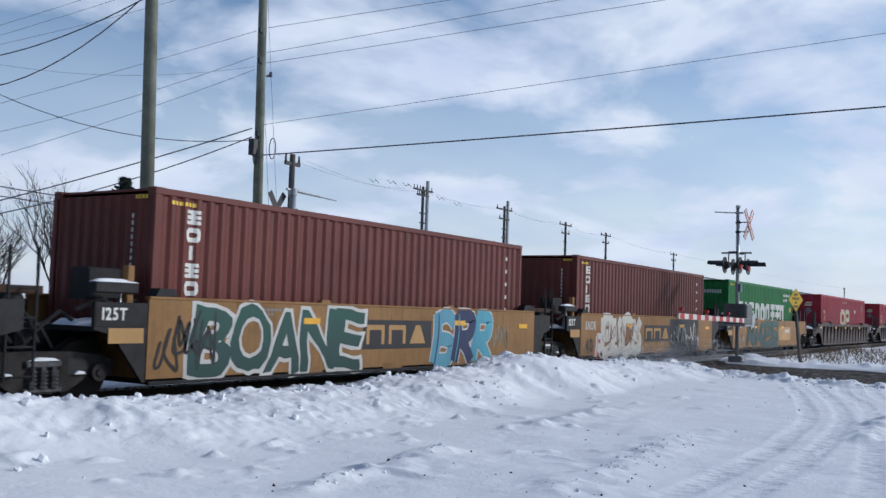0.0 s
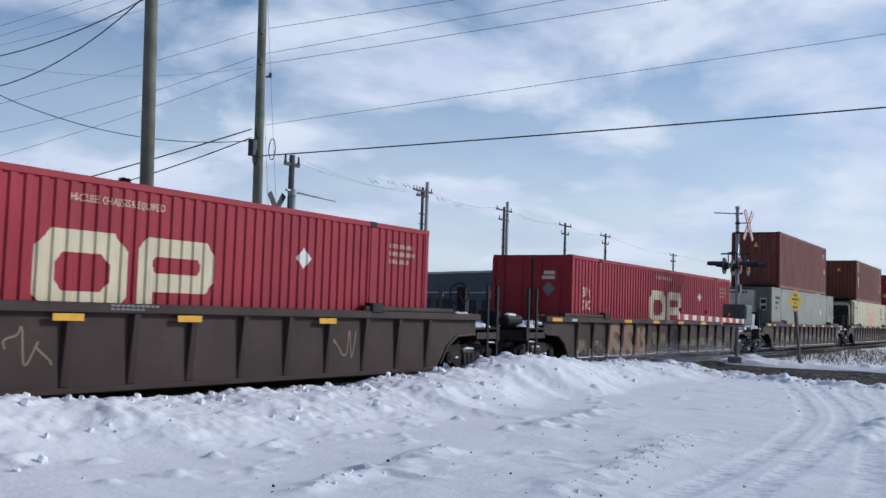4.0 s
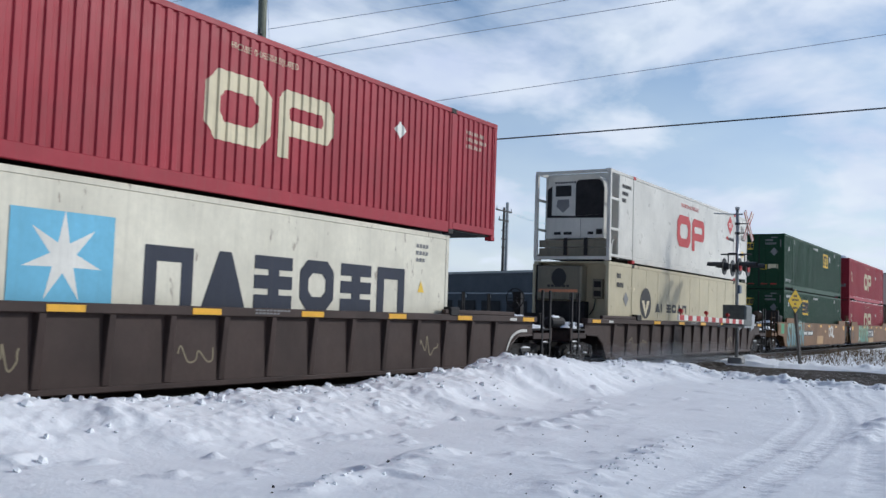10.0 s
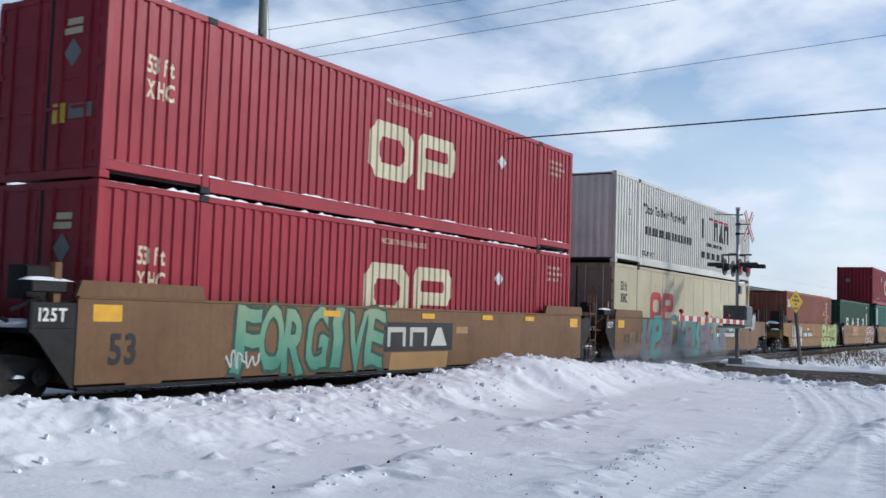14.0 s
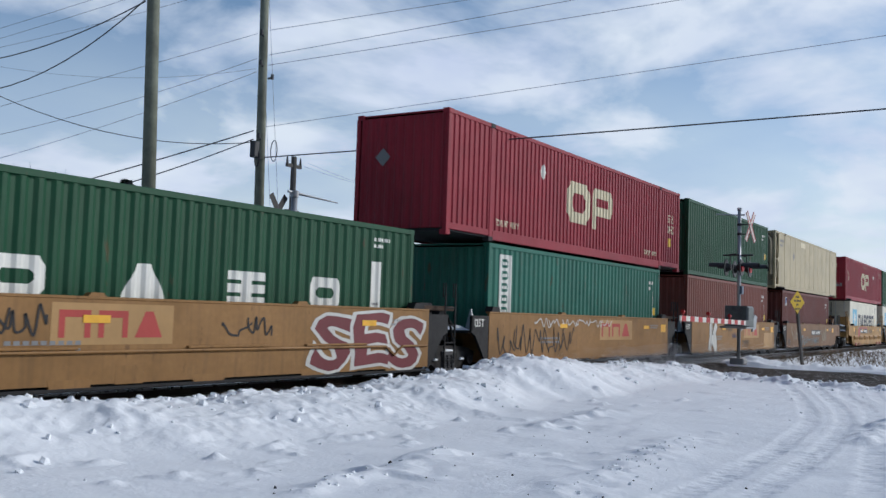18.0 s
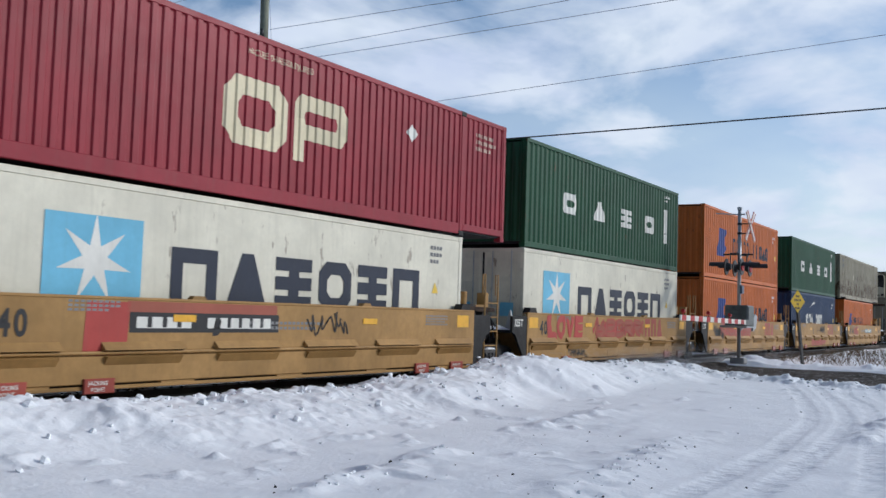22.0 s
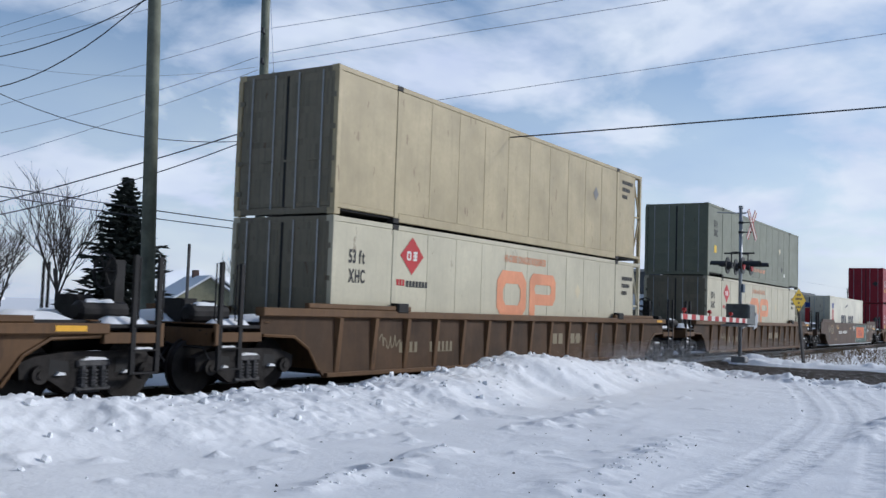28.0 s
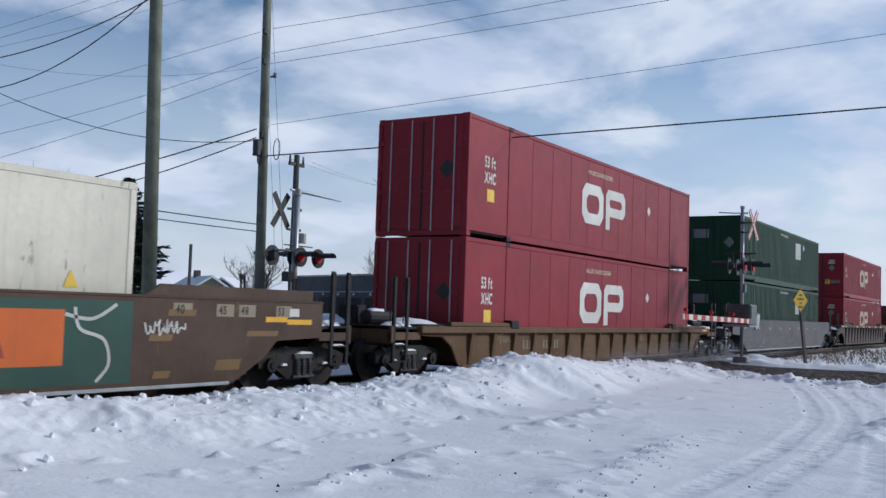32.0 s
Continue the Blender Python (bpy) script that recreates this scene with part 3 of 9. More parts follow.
def guard_nose(box, skin, m, xe, W, H):
    """Open guard frame of a refrigerated container with the cooling unit standing in it."""
    back = xe + 0.74
    pale = CAR["white"] if skin == "white" else m
    # end wall and unit parts carry painted-in shade, white boxes mostly excepted
    part("end_panel", Geo().box(back + 0.06, back + 0.11, -W / 2 + 0.06, W / 2 - 0.06, 0.12, H - 0.05), SHADEDIRT if skin != "white" else pale, box)
    g = Geo()
    for s in (-1, 1):
        y0 = s * (W / 2 - 0.035)
        part("body_edge", Geo().plate(back, back + 0.125, y0 - 0.03, y0 + 0.033, 0.1, H - 0.1, 0.012), m, box)
        if skin == "tan":
            a, b, mid = xe + 0.10, back - 0.02, 1.48
            g.rod((a, y0, H - 0.15), (b, y0, mid), 0.03, 6).rod((a, y0, 0.15), (b, y0, mid), 0.03, 6).rod((a, y0, mid), (b, y0, mid), 0.035, 6)
            g.box(b - 0.16, b + 0.02, y0 - 0.03, y0 + 0.03, mid - 0.1, mid + 0.1)
        else:
            for q in (0.98, 1.94):
                g.box(xe + 0.10, back + 0.01, y0 - 0.03, y0 + 0.03, q, q + 0.075)
    part("guard_bars", g, m, box)
    rail = DARKRUST if skin in ("cream", "palecream") else m
    for q in (0.03, H - 0.12):
        part("guard_rail", Geo().box(xe, xe + 0.08, -W / 2 + 0.1, W / 2 - 0.1, q, q + 0.10), rail, box)
    part("base_tray", Geo().box(xe + 0.06, back, -W / 2 + 0.09, W / 2 - 0.09, 0.13, 0.17).box(xe + 0.10, xe + 0.13, -W / 2 + 0.12, W / 2 - 0.12, 0.17, 0.40).box(xe + 0.10, xe + 0.13, -W / 2 + 0.12, W / 2 - 0.12, 0.43, 0.66), SHADEDIRT, box)
    part("tray_posts", Geo().box(xe + 0.07, xe + 0.10, 0.18, 0.30, 0.13, 0.72).box(xe + 0.07, xe + 0.10, -0.52, -0.40, 0.13, 0.72).box(xe + 0.02, xe + 0.05, -0.3, 0.55, 0.05, 0.11), BLACK, box)
    unit = part("cooling_unit", Geo().slab([(-1.0, 0.72), (1.0, 0.72), (1.0, 2.32), (0.95, 2.54), (0.80, 2.69), (0.55, 2.74), (-0.55, 2.74), (-0.80, 2.69), (-0.95, 2.54), (-1.0, 2.32)], 0.0, 0.54), SHADEDIRT if skin == "tan" else pale, box)
    unit.rotation_euler, unit.location = (0, 0, -math.pi / 2), (xe + 0.24, 0, 0)
    if skin == "white":
        hood = Geo().slab([(0.02, 1.44), (0.98, 1.48), (0.98, 2.30), (0.93, 2.50), (0.80, 2.60), (0.12, 2.60), (0.02, 2.48)], -0.02, 0.0)
        hood.slab([(-0.98, 1.40), (0.98, 1.36), (0.98, 1.475), (0.02, 1.435), (-0.82, 1.47), (-0.82, 2.42), (-0.98, 2.32)], -0.018, 0.0)
        part("window", Geo().plate(-0.70, -0.14, -0.015, 0.0, 2.08, 2.44, 0.02), GASKET, unit, "dark window in the cover")
        part("placard", Geo().slab([(-0.42, 1.55), (-0.20, 1.75), (-0.22, 1.98), (-0.62, 1.98), (-0.66, 1.75)], -0.006, 0.0), GREYMARK, unit)
        part("maker_plate", bars(9, -0.72, 2.50, 0.85, 0.06, -0.006), INK, unit)
    elif skin == "cream":
        hood = Geo().slab([(-0.62, 1.20), (0.98, 0.86), (0.98, 2.40), (0.90, 2.52), (-0.50, 2.52), (-0.62, 2.40)], -0.02, 0.0).plate(-0.95, -0.68, -0.015, 0.0, 1.55, 1.95, 0.02)
        part("placard", diamond(-0.15, 1.62, 0.24, -0.024), GREYMARK, unit, "grey diamond placard")
        part("maker_plate", bars(10, -0.82, 2.58, 0.9, 0.09, -0.006), INK, unit)
    elif skin == "tan":
        hood = Geo().slab([(-0.98, 1.55), (0.20, 1.62), (0.45, 2.62), (-0.80, 2.66), (-0.98, 2.35)], -0.02, 0.0)
        part("control_box", Geo().plate(0.62, 0.92, -0.08, 0.0, 0.95, 1.35, 0.03), BLACK, unit)
    else:
        hood = Geo().slab([(-0.62, 1.72), (0.98, 1.55), (0.98, 2.40), (0.88, 2.60), (-0.55, 2.64), (-0.62, 2.55)], -0.02, 0.0)
        part("placard", diamond(-0.05, 2.10, 0.22, -0.024), GREYMARK, unit, "grey diamond placard")
        part("label", Geo().plate(-0.18, 0.0, -0.012, 0.0, 0.80, 1.02, 0.004), SKYBLUE, unit)
    part("hood", hood, BLACK, unit, "black upper cover")
    vents = Geo()
    for a, b in ((-0.72, -0.48), (-0.38, -0.10), (0.45, 0.64), (0.74, 0.95)):
        vents.plate(a, b, -0.01, 0.0, 0.84, 0.93 + 0.08 * (a > 0.7), 0.004)
    vents.box(0.20, 0.206, -0.005, 0.0, 0.74, 1.36)
    part("vents", vents, BLACK, unit)
    part("pipe", Geo().path([(xe + 0.5, -W / 2 + 0.15, 0.3), (xe + 0.55, -W / 2 + 0.14, 0.62), (xe + 0.68, -W / 2 + 0.15, 0.7)], 0.03, 6).rod((xe + 0.42, -W / 2 + 0.2, 0.18), (xe + 0.42, -W / 2 + 0.2, 0.55), 0.11, 10), pale, box)


def nose_cooler(box, skin, m, xe, W, H):
    """Cooler box hung on the far half of the end wall over a dark bay, control box beside it."""
    back = xe + 0.34
    part("end_panel", Geo().box(back, back + 0.05, -W / 2 + 0.05, W / 2 - 0.05, 0.12, H - 0.05), m, box)
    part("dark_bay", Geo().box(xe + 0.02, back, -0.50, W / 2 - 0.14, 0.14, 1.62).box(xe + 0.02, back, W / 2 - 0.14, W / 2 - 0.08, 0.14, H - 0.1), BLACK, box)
    # on cream boxes the cooler's shade and dirt are in its colour
    unit = part("cooling_unit", Geo().plate(-1.12, 0.42, 0.0, 0.62, 1.64, 2.74, 0.05), CAR["offwhite"] if skin == "grey" else SHADEDIRT, box)
    unit.rotation_euler, unit.location = (0, 0, -math.pi / 2), (xe - 0.10, 0, 0)
    part("stripe", Geo().box(-1.05, 0.30, -0.006, 0.0, 1.90, 1.99), FADEDRED, unit, "faded orange stripe")
    if skin == "grey":
        part("maker_plate", bars(7, -0.80, 2.56, 0.95, 0.10, -0.006), INK, unit)
    else:
        n = 16
        part("emblem", Geo().add([(-0.35 + 0.26 * math.cos(2 * math.pi * i / n), -0.005, 2.36 + 0.30 * math.sin(2 * math.pi * i / n)) for i in range(n)], [tuple(range(n))]), INK, unit, "dark round emblem")
        part("maker_plate", bars(6, -0.75, 2.06, 0.8, 0.07, -0.006), INK, unit)
    ctl = part("control_box", Geo().plate(0.66, 1.0, 0.0, 0.12, 1.72, 2.34, 0.02), CAR["offwhite"] if skin == "grey" else SHADEDIRT, box, "pale control box with dark windows")
    ctl.rotation_euler, ctl.location = (0, 0, -math.pi / 2), (back - 0.11, 0, 0)
    part("window", Geo().box(0.71, 0.95, -0.004, 0.0, 2.08, 2.27).box(0.71, 0.95, -0.004, 0.0, 1.79, 1.97), BLACK, ctl)
    part("hose", Geo().path([(back - 0.05, -0.75, 1.72), (back - 0.08, -0.70, 1.40), (back - 0.05, -0.55, 1.20)], 0.02, 5), BLACK, box)


def container(size, skin, label, end="front", wall="folds", group="", tail="plain", mark=None, rail=None):
    """A freight container, its origin in the middle of its underside. end: what the -x end shows."""
    L, W, H = LENGTH[size], WIDTH[size], HIGH
    m = CAR[skin]
    rm = CAR[rail] if rail else m
    box = thing("container", label, "container", group)
    yn = -W / 2
    hx = L / 2
    nose = end == "reefer"
    first = -hx + (0.74 if nose else 0.0)
    inner = first if nose else -hx
    last = hx - (0.5 if tail == "cage" else 0.0)
    low, top = ((0.28 if wall == "folds" else 0.22) if size == 53 else 0.16), 0.11
    pitch, deep = (0.272, 0.036) if size == 40 else (0.235, 0.030)
    posts = [] if size == 40 else [-6.02, 6.02]
    edges = [first + 0.12] + [e for q in posts for e in (q - 0.08, q + 0.08)] + [last - 0.12]
    cuts, spans = [], []
    # side walls, bay by bay between the posts
    for a, b in zip(edges[::2], edges[1::2]):
        if wall == "folds":
            fs = folds(a, b, pitch, deep, (0.13, 0.37) if size == 40 else (0.22, 0.34))
            spans += fs
            part("side_panel", stocked(("side_panel", size, a, b), lambda: fold_wall(fs, yn + 0.012, low, H - top), m), m, box)
        else:
            step = 1.22 if wall == "plates" else 13.0
            n = 1 if size == 53 and b - a < 3 else max(1, round((b - a) / step))
            for i in range(n):
                u, v = a + (b - a) * i / n, a + (b - a) * (i + 1) / n
                w = round(v - u, 3)
                part("side_panel", stocked(("side_panel", wall, w), lambda: Geo().plate(0.003, w - 0.003, yn + 0.010, yn + 0.05, low + 0.002, H - top - 0.002, 0.006 if wall == "plates" else 0.004), m), m, box, at=(u, 0, 0))
            for i in range(1, n):
                part("seam", stocked(("seam", low), lambda: Geo().box(-0.018, 0.018, yn + 0.004, yn + 0.012, low, H - top), m), m, box, at=(a + (b - a) * i / n, 0, 0))
    part("side_panel", stocked(("far_side", size, nose), lambda: Geo().box(inner + 0.1, hx - 0.1, W / 2 - 0.05, W / 2 - 0.012, 0.14, H - 0.1), m), m, box)
    part("roof", stocked(("roof", size, nose), lambda: Geo().box(inner + 0.06, hx - 0.06, yn + 0.05, W / 2 - 0.05, H - 0.05, H - 0.012), m), m, box)
    part("floor", stocked(("floor", size, nose), lambda: Geo().box(inner + 0.06, hx - 0.06, yn + 0.06, W / 2 - 0.06, 0.09, 0.15), BLACK), BLACK, box)
    for s in (-1, 1):
        y0 = s * W / 2
        ya, yb = min(y0, y0 - s * 0.07), max(y0, y0 - s * 0.07)
        part("bottom_rail", stocked(("bottom_rail", size, low, s), lambda: bottom_rail(size, hx, ya, yb, low), rm), rm, box)
        part("top_rail", stocked(("top_rail", size, s), lambda: Geo().plate(-hx + 0.1, hx - 0.1, ya, yb, H - top, H - 0.005, 0.01), rm), rm, box)
        for e in (-1, 1):
            x0 = e * hx
            pm = DARKRUST if nose and e < 0 < s and skin in ("cream", "palecream") else m
            part("corner_post", stocked(("corner_post", size, e, s), lambda: Geo().plate(min(x0, x0 - e * 0.13), max(x0, x0 - e * 0.13), ya - 0.002, yb + 0.03, 0.1, H - 0.1, 0.012), pm), pm, box)
            for z0 in (0.0, H - 0.118):
                part("corner_casting", stocked(("corner_casting", size, e, s, z0 > 1), lambda: Geo().plate(min(x0, x0 - e * 0.178) - 0.006, max(x0, x0 - e * 0.178) + 0.006, min(y0, y0 - s * 0.16) - 0.006, max(y0, y0 - s * 0.16) + 0.006, z0, z0 + 0.118, 0.012), m), m, box)
    red_cast = skin == "white" and nose
    cm = REDMARK if red_cast else BLACK
    for q in posts:
        part("lifting_post", stocked(("lifting_post", q), lambda: Geo().plate(q - 0.09, q + 0.09, yn - 0.006, yn + 0.06, 0.1, H - 0.1, 0.02), m), m, box)
        for z0 in (0.0, H - 0.118):
            part("corner_casting", stocked(("post_casting", q, z0 > 1, red_cast), lambda: Geo().plate(q - 0.11, q + 0.11, yn - 0.012, yn + 0.15, z0, z0 + 0.118, 0.015), cm), cm, box, "red-painted casting" if red_cast else "dark steel casting")
    # the end that faces the way the train goes
    xe = -hx
    if end == "front":
        n = 9
        fs = folds(-W / 2 + 0.12, W / 2 - 0.12, 0.25, 0.034, (0.13, 0.37))
        g = Geo()
        k = len(fs)
        g.add([(xe + 0.012 + d, y, 0.16) for y, d in fs] + [(xe + 0.012 + d, y, H - 0.1) for y, d in fs], [(i + 1, i, k + i, k + i + 1) for i in range(k - 1)])
        part("end_panel", g, m, box)
    elif end == "door":
        # cream and tan doors: end shade painted in along with dirt
        dm = SHADEDIRT if skin in ("cream", "palecream", "tan") else m
        for s in (-1, 1):
            y0, y1 = (yn + 0.10, -0.03) if s < 0 else (0.03, W / 2 - 0.10)
            g = Geo().box(xe + 0.02, xe + 0.07, y0, y1, 0.16, H - 0.12)
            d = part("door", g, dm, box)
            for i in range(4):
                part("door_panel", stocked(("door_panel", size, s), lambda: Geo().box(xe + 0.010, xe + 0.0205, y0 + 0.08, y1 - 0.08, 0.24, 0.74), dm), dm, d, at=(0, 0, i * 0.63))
            for f in (0.24, 0.76):
                y = y0 + (y1 - y0) * f
                part("lock_rod", Geo().rod((xe - 0.012, y, 0.12), (xe - 0.012, y, H - 0.08), 0.017, 8), GALV if wall != "folds" else dm, d)
                part("handle", Geo().box(xe - 0.04, xe - 0.015, y, y + 0.30, 1.05, 1.09), dm, d)
            for i in range(4):
                yh = y0 if s < 0 else y1
                part("hinge", Geo().box(xe - 0.012, xe + 0.02, yh - 0.06, yh + 0.06, 0.40 + i * 0.62, 0.50 + i * 0.62), dm, d)
        part("door_seal", Geo().box(xe + 0.012, xe + 0.06, -0.03, 0.03, 0.16, H - 0.12), GASKET, box)
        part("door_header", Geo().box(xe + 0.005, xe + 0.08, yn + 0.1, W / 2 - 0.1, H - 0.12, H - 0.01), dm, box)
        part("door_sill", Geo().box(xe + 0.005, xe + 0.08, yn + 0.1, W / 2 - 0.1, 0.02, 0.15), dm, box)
    elif nose:
        guard_nose(box, skin, m, xe, W, H)
    elif end == "cooler":
        nose_cooler(box, skin, m, xe, W, H)
    if tail == "cage":
        for s in (-1, 1):
            y0 = s * (W / 2 - 0.05)
            [part("guard_bar", Geo().rod((hx - 0.5, y0, q), (hx - 0.08, y0, 1.5), 0.03, 6), m, box) for q in (2.5, 1.5, 0.5)]
        part("rear_panel", Geo().box(hx - 0.55, hx - 0.50, yn + 0.03, W / 2 - 0.05, 0.12, H - 0.05), m, box)
        part("cooling_unit", Geo().box(hx - 0.5, hx - 0.1, yn + 0.3, W / 2 - 0.3, 0.3, 1.2), BLACK, box)
    else:
        part("rear_panel", stocked(("rear_panel", size), lambda: Geo().box(hx - 0.07, hx - 0.012, yn + 0.1, W / 2 - 0.1, 0.14, H - 0.1), m), m, box)
    # markings that follow the folds of the wall
    face = yn + 0.012 - 0.004 if wall == "folds" else yn + 0.004 - 0.003
    if spans:
        xs, ds = [q[0] for q in spans], [q[1] for q in spans]

    def lay(geo, mat, name="lettering", label=""):
        if isinstance(geo, list):
            return [lay(q, mat, name, label) for q in geo]
        if wall == "folds" and len(geo.v):
            geo = drape(geo, xs, lambda x: float(np.interp(x, xs, ds)))
        return part(name, geo, mat, box, label)
    if mark:
        mark(lay, face, box)
    return box


# marks shared by several containers: x from the middle, z from the underside
def cp_mark(lay, y, mat, z=0.93, label="cut-cornered trade mark", x=-1.62, w=1.56, h=1.18):
    t = h * 0.27
    lay(shape("o", x, z, w, h, y, t), mat, "emblem", label)
    lay(shape("o", x + w * 1.12, z + h * 0.30, w, h * 0.70, y, t * 0.9), mat, "emblem", label)
    lay(rect(Geo(), x + w * 1.12, x + w * 1.12 + t, z - h * 0.05, z + h * 0.62, y - 0.003), mat, "emblem", label)


def small_print(lay, y, mat, x, z, rows, w, h=0.10):
    for i, n in enumerate(rows):
        lay(bars(n, x, z - i * h * 1.9, w * n / max(rows), h, y), mat, "small_print")


def star_block(lay, y, x0=-4.93):
    lay(rect(Geo(), x0, x0 + 1.70, 1.0, 2.36, y), SKYBLUE, "emblem", "pale blue square panel")
    pts = [(x0 + 0.85 + (0.66 if i % 2 == 0 else 0.22) * math.sin(math.pi * i / 7), 1.72 + (0.66 if i % 2 == 0 else 0.22) * math.cos(math.pi * i / 7)) for i in range(14)]
    c = (x0 + 0.85, 1.72)
    g = Geo()
    for a, b in zip(pts, pts[1:] + pts[:1]):
        g.add([(c[0], y - 0.002, c[1]), (b[0], y - 0.002, b[1]), (a[0], y - 0.002, a[1])], [(0, 1, 2)])
    lay(g, WHITE, "star", "white seven-pointed star")


def m_lower_cut(lay, y):
    star_block(lay, y)
    lay(emblem("mveoem", -2.65, 1.10, 7.2, 0.92, y, 0.24, 0.82), DEEPNAVY, "emblem", "row of dark navy blocks")
    small_print(lay, y, GREYMARK, 4.75, 2.52, (4, 4, 3), 0.5, 0.08)
    lay(Geo().add([(4.85, y, 1.55), (5.10, y, 1.55), (4.97, y, 1.80)], [(0, 1, 2)]), LABELY, "warning_label", "yellow warning triangle")


def uasc(lay, y, z=1.15):
    for i, (x, k) in enumerate(((-3.75, "o"), (-1.6, "v"), (0.62, "e"), (2.72, "o"))):
        lay(shape(k, x, z, 0.92, 0.58, y, 0.19), WHITE, "emblem", "white block mark")
    lay(rect(Geo(), 4.6, 4.95, z - 0.22, z + 0.98, y), WHITE, "panel", "tall white panel")
    lay(bars(4, 4.66, z + 0.1, 0.22, 0.05, y - 0.002), GREYMARK, "small_print")
    small_print(lay, y, WHITE, 4.7, 2.55, (5, 3), 0.6, 0.07)


def hapag(lay, y):
    g = Geo()
    g.add([(-4.3, y, 0.95), (-3.2, y, 0.95), (-2.95, y, 1.35), (-3.25, y, 1.55), (-2.85, y, 2.10), (-3.9, y, 2.12)], [(0, 1, 2, 3, 4, 5)])
    lay(g, NAVY, "emblem", "slanted blue emblem")
    lay(emblem("movoo iiovo", -1.95, 1.18, 6.2, 0.66, y, 0.14, 0.80), DEEPNAVY, "emblem", "row of dark block marks")


def triton(lay, y):
    for i, k in enumerate("eoieom"):
        lay(shape(k, -5.42 + (0.10 if k == "i" else 0), 2.38 - i * 0.285, 0.30, 0.23, y, 0.075), WHITE, "emblem", "white block mark")
    lay(bars(7, 5.35, 0.9, 0.06, 0.15, y), WHITE, "small_print")
    for i in range(9):
        lay(rect(Geo(), 5.30, 5.36, 2.45 - i * 0.16, 2.54 - i * 0.16, y), WHITE, "small_print") if i % 2 == 0 else None
    lay(bars(6, -5.75, 2.66, 0.55, 0.06, y), LABELY, "hazard_stripe")


def end_print(box):
    """Column of small signs and a yellow label on the end wall of a 40-foot box."""
    g = Geo()
    for i in range(11):
        rect(g, 0.72, 0.76, 2.42 - i * 0.11, 2.49 - i * 0.11, 0)
    part("small_print", on_end(g, -6.103), WHITE, box)
    part("hazard_stripe", on_end(bars(4, 0.78, 2.72, 0.3, 0.06, 0), -6.103), LABELY, box)


def fifty_three(lay, y, mat, x=-7.30, z=1.72, h=0.26):
    lay(words("53 ft", x, z, h, y, "bold", 0.62, gap=0.07), mat)
    lay(words("XHC", x, z - 0.38, h, y, "bold", 0.62, gap=0.07), mat)


def placard(lay, y, x, z, mat=None, r=0.21):
    lay(diamond(x, z, r, y, r * 0.95), mat or WHITE, "placard", "diamond placard")


def tempro(lay, y, x=-5.37, z=2.28):
    lay(diamond(x, z, 0.40, y, 0.44), REDMARK, "emblem", "red diamond emblem")
    lay([shape("o", x - 0.20, z - 0.10, 0.16, 0.2, y - 0.002, 0.045), shape("e", x + 0.04, z - 0.10, 0.15, 0.2, y - 0.002, 0.045)], WHITE, "emblem")
    lay(bars(3, x - 0.55, z - 0.64, 0.32, 0.13, y), REDMARK, "small_print")
    lay(bars(7, x - 0.2, z - 0.66, 0.85, 0.13, y), INK, "small_print")


def red53(lay, y, box):
    cp_mark(lay, y, CREAMMARK, label="cream two-block trade mark")
    fifty_three(lay, y, CREAMMARK)
    placard(lay, y, 3.92, 2.02)
    lay(words("HI-CUBE CHASSIS REQUIRED", -1.1, 2.52, 0.11, y, "plain", 0.8), CREAMMARK)
    small_print(lay, y, FADEDCREAM, 6.6, 2.42, (7, 8, 6), 1.0, 0.085)
    xe, W = -LENGTH[53] / 2 - 0.002, WIDTH[53]
    part("placard", Geo().add([(xe, -0.75, 1.9), (xe, -0.55, 1.68), (xe, -0.35, 1.9), (xe, -0.55, 2.12)], [(3, 2, 1, 0)]), GREYMARK, box, "white diamond placard")
    for i, (w, z) in enumerate(((0.36, 2.32), (0.42, 2.18))):
        part("small_print", Geo().add([(xe, -0.75, z), (xe, -0.75 + w, z), (xe, -0.75 + w, z + 0.1), (xe, -0.75, z + 0.1)], [(3, 2, 1, 0)]), CREAMMARK, box)
    part("yellow_label", Geo().add([(xe, -0.45, 0.85), (xe, -0.15, 0.85), (xe, -0.15, 1.15), (xe, -0.45, 1.15)], [(3, 2, 1, 0)]), LABELY, box)
    part("data_plate", Geo().add([(xe, -1.05, 0.9), (xe, -0.52, 0.9), (xe, -0.52, 1.12), (xe, -1.05, 1.12)], [(3, 2, 1, 0)]), GREYMARK, box)

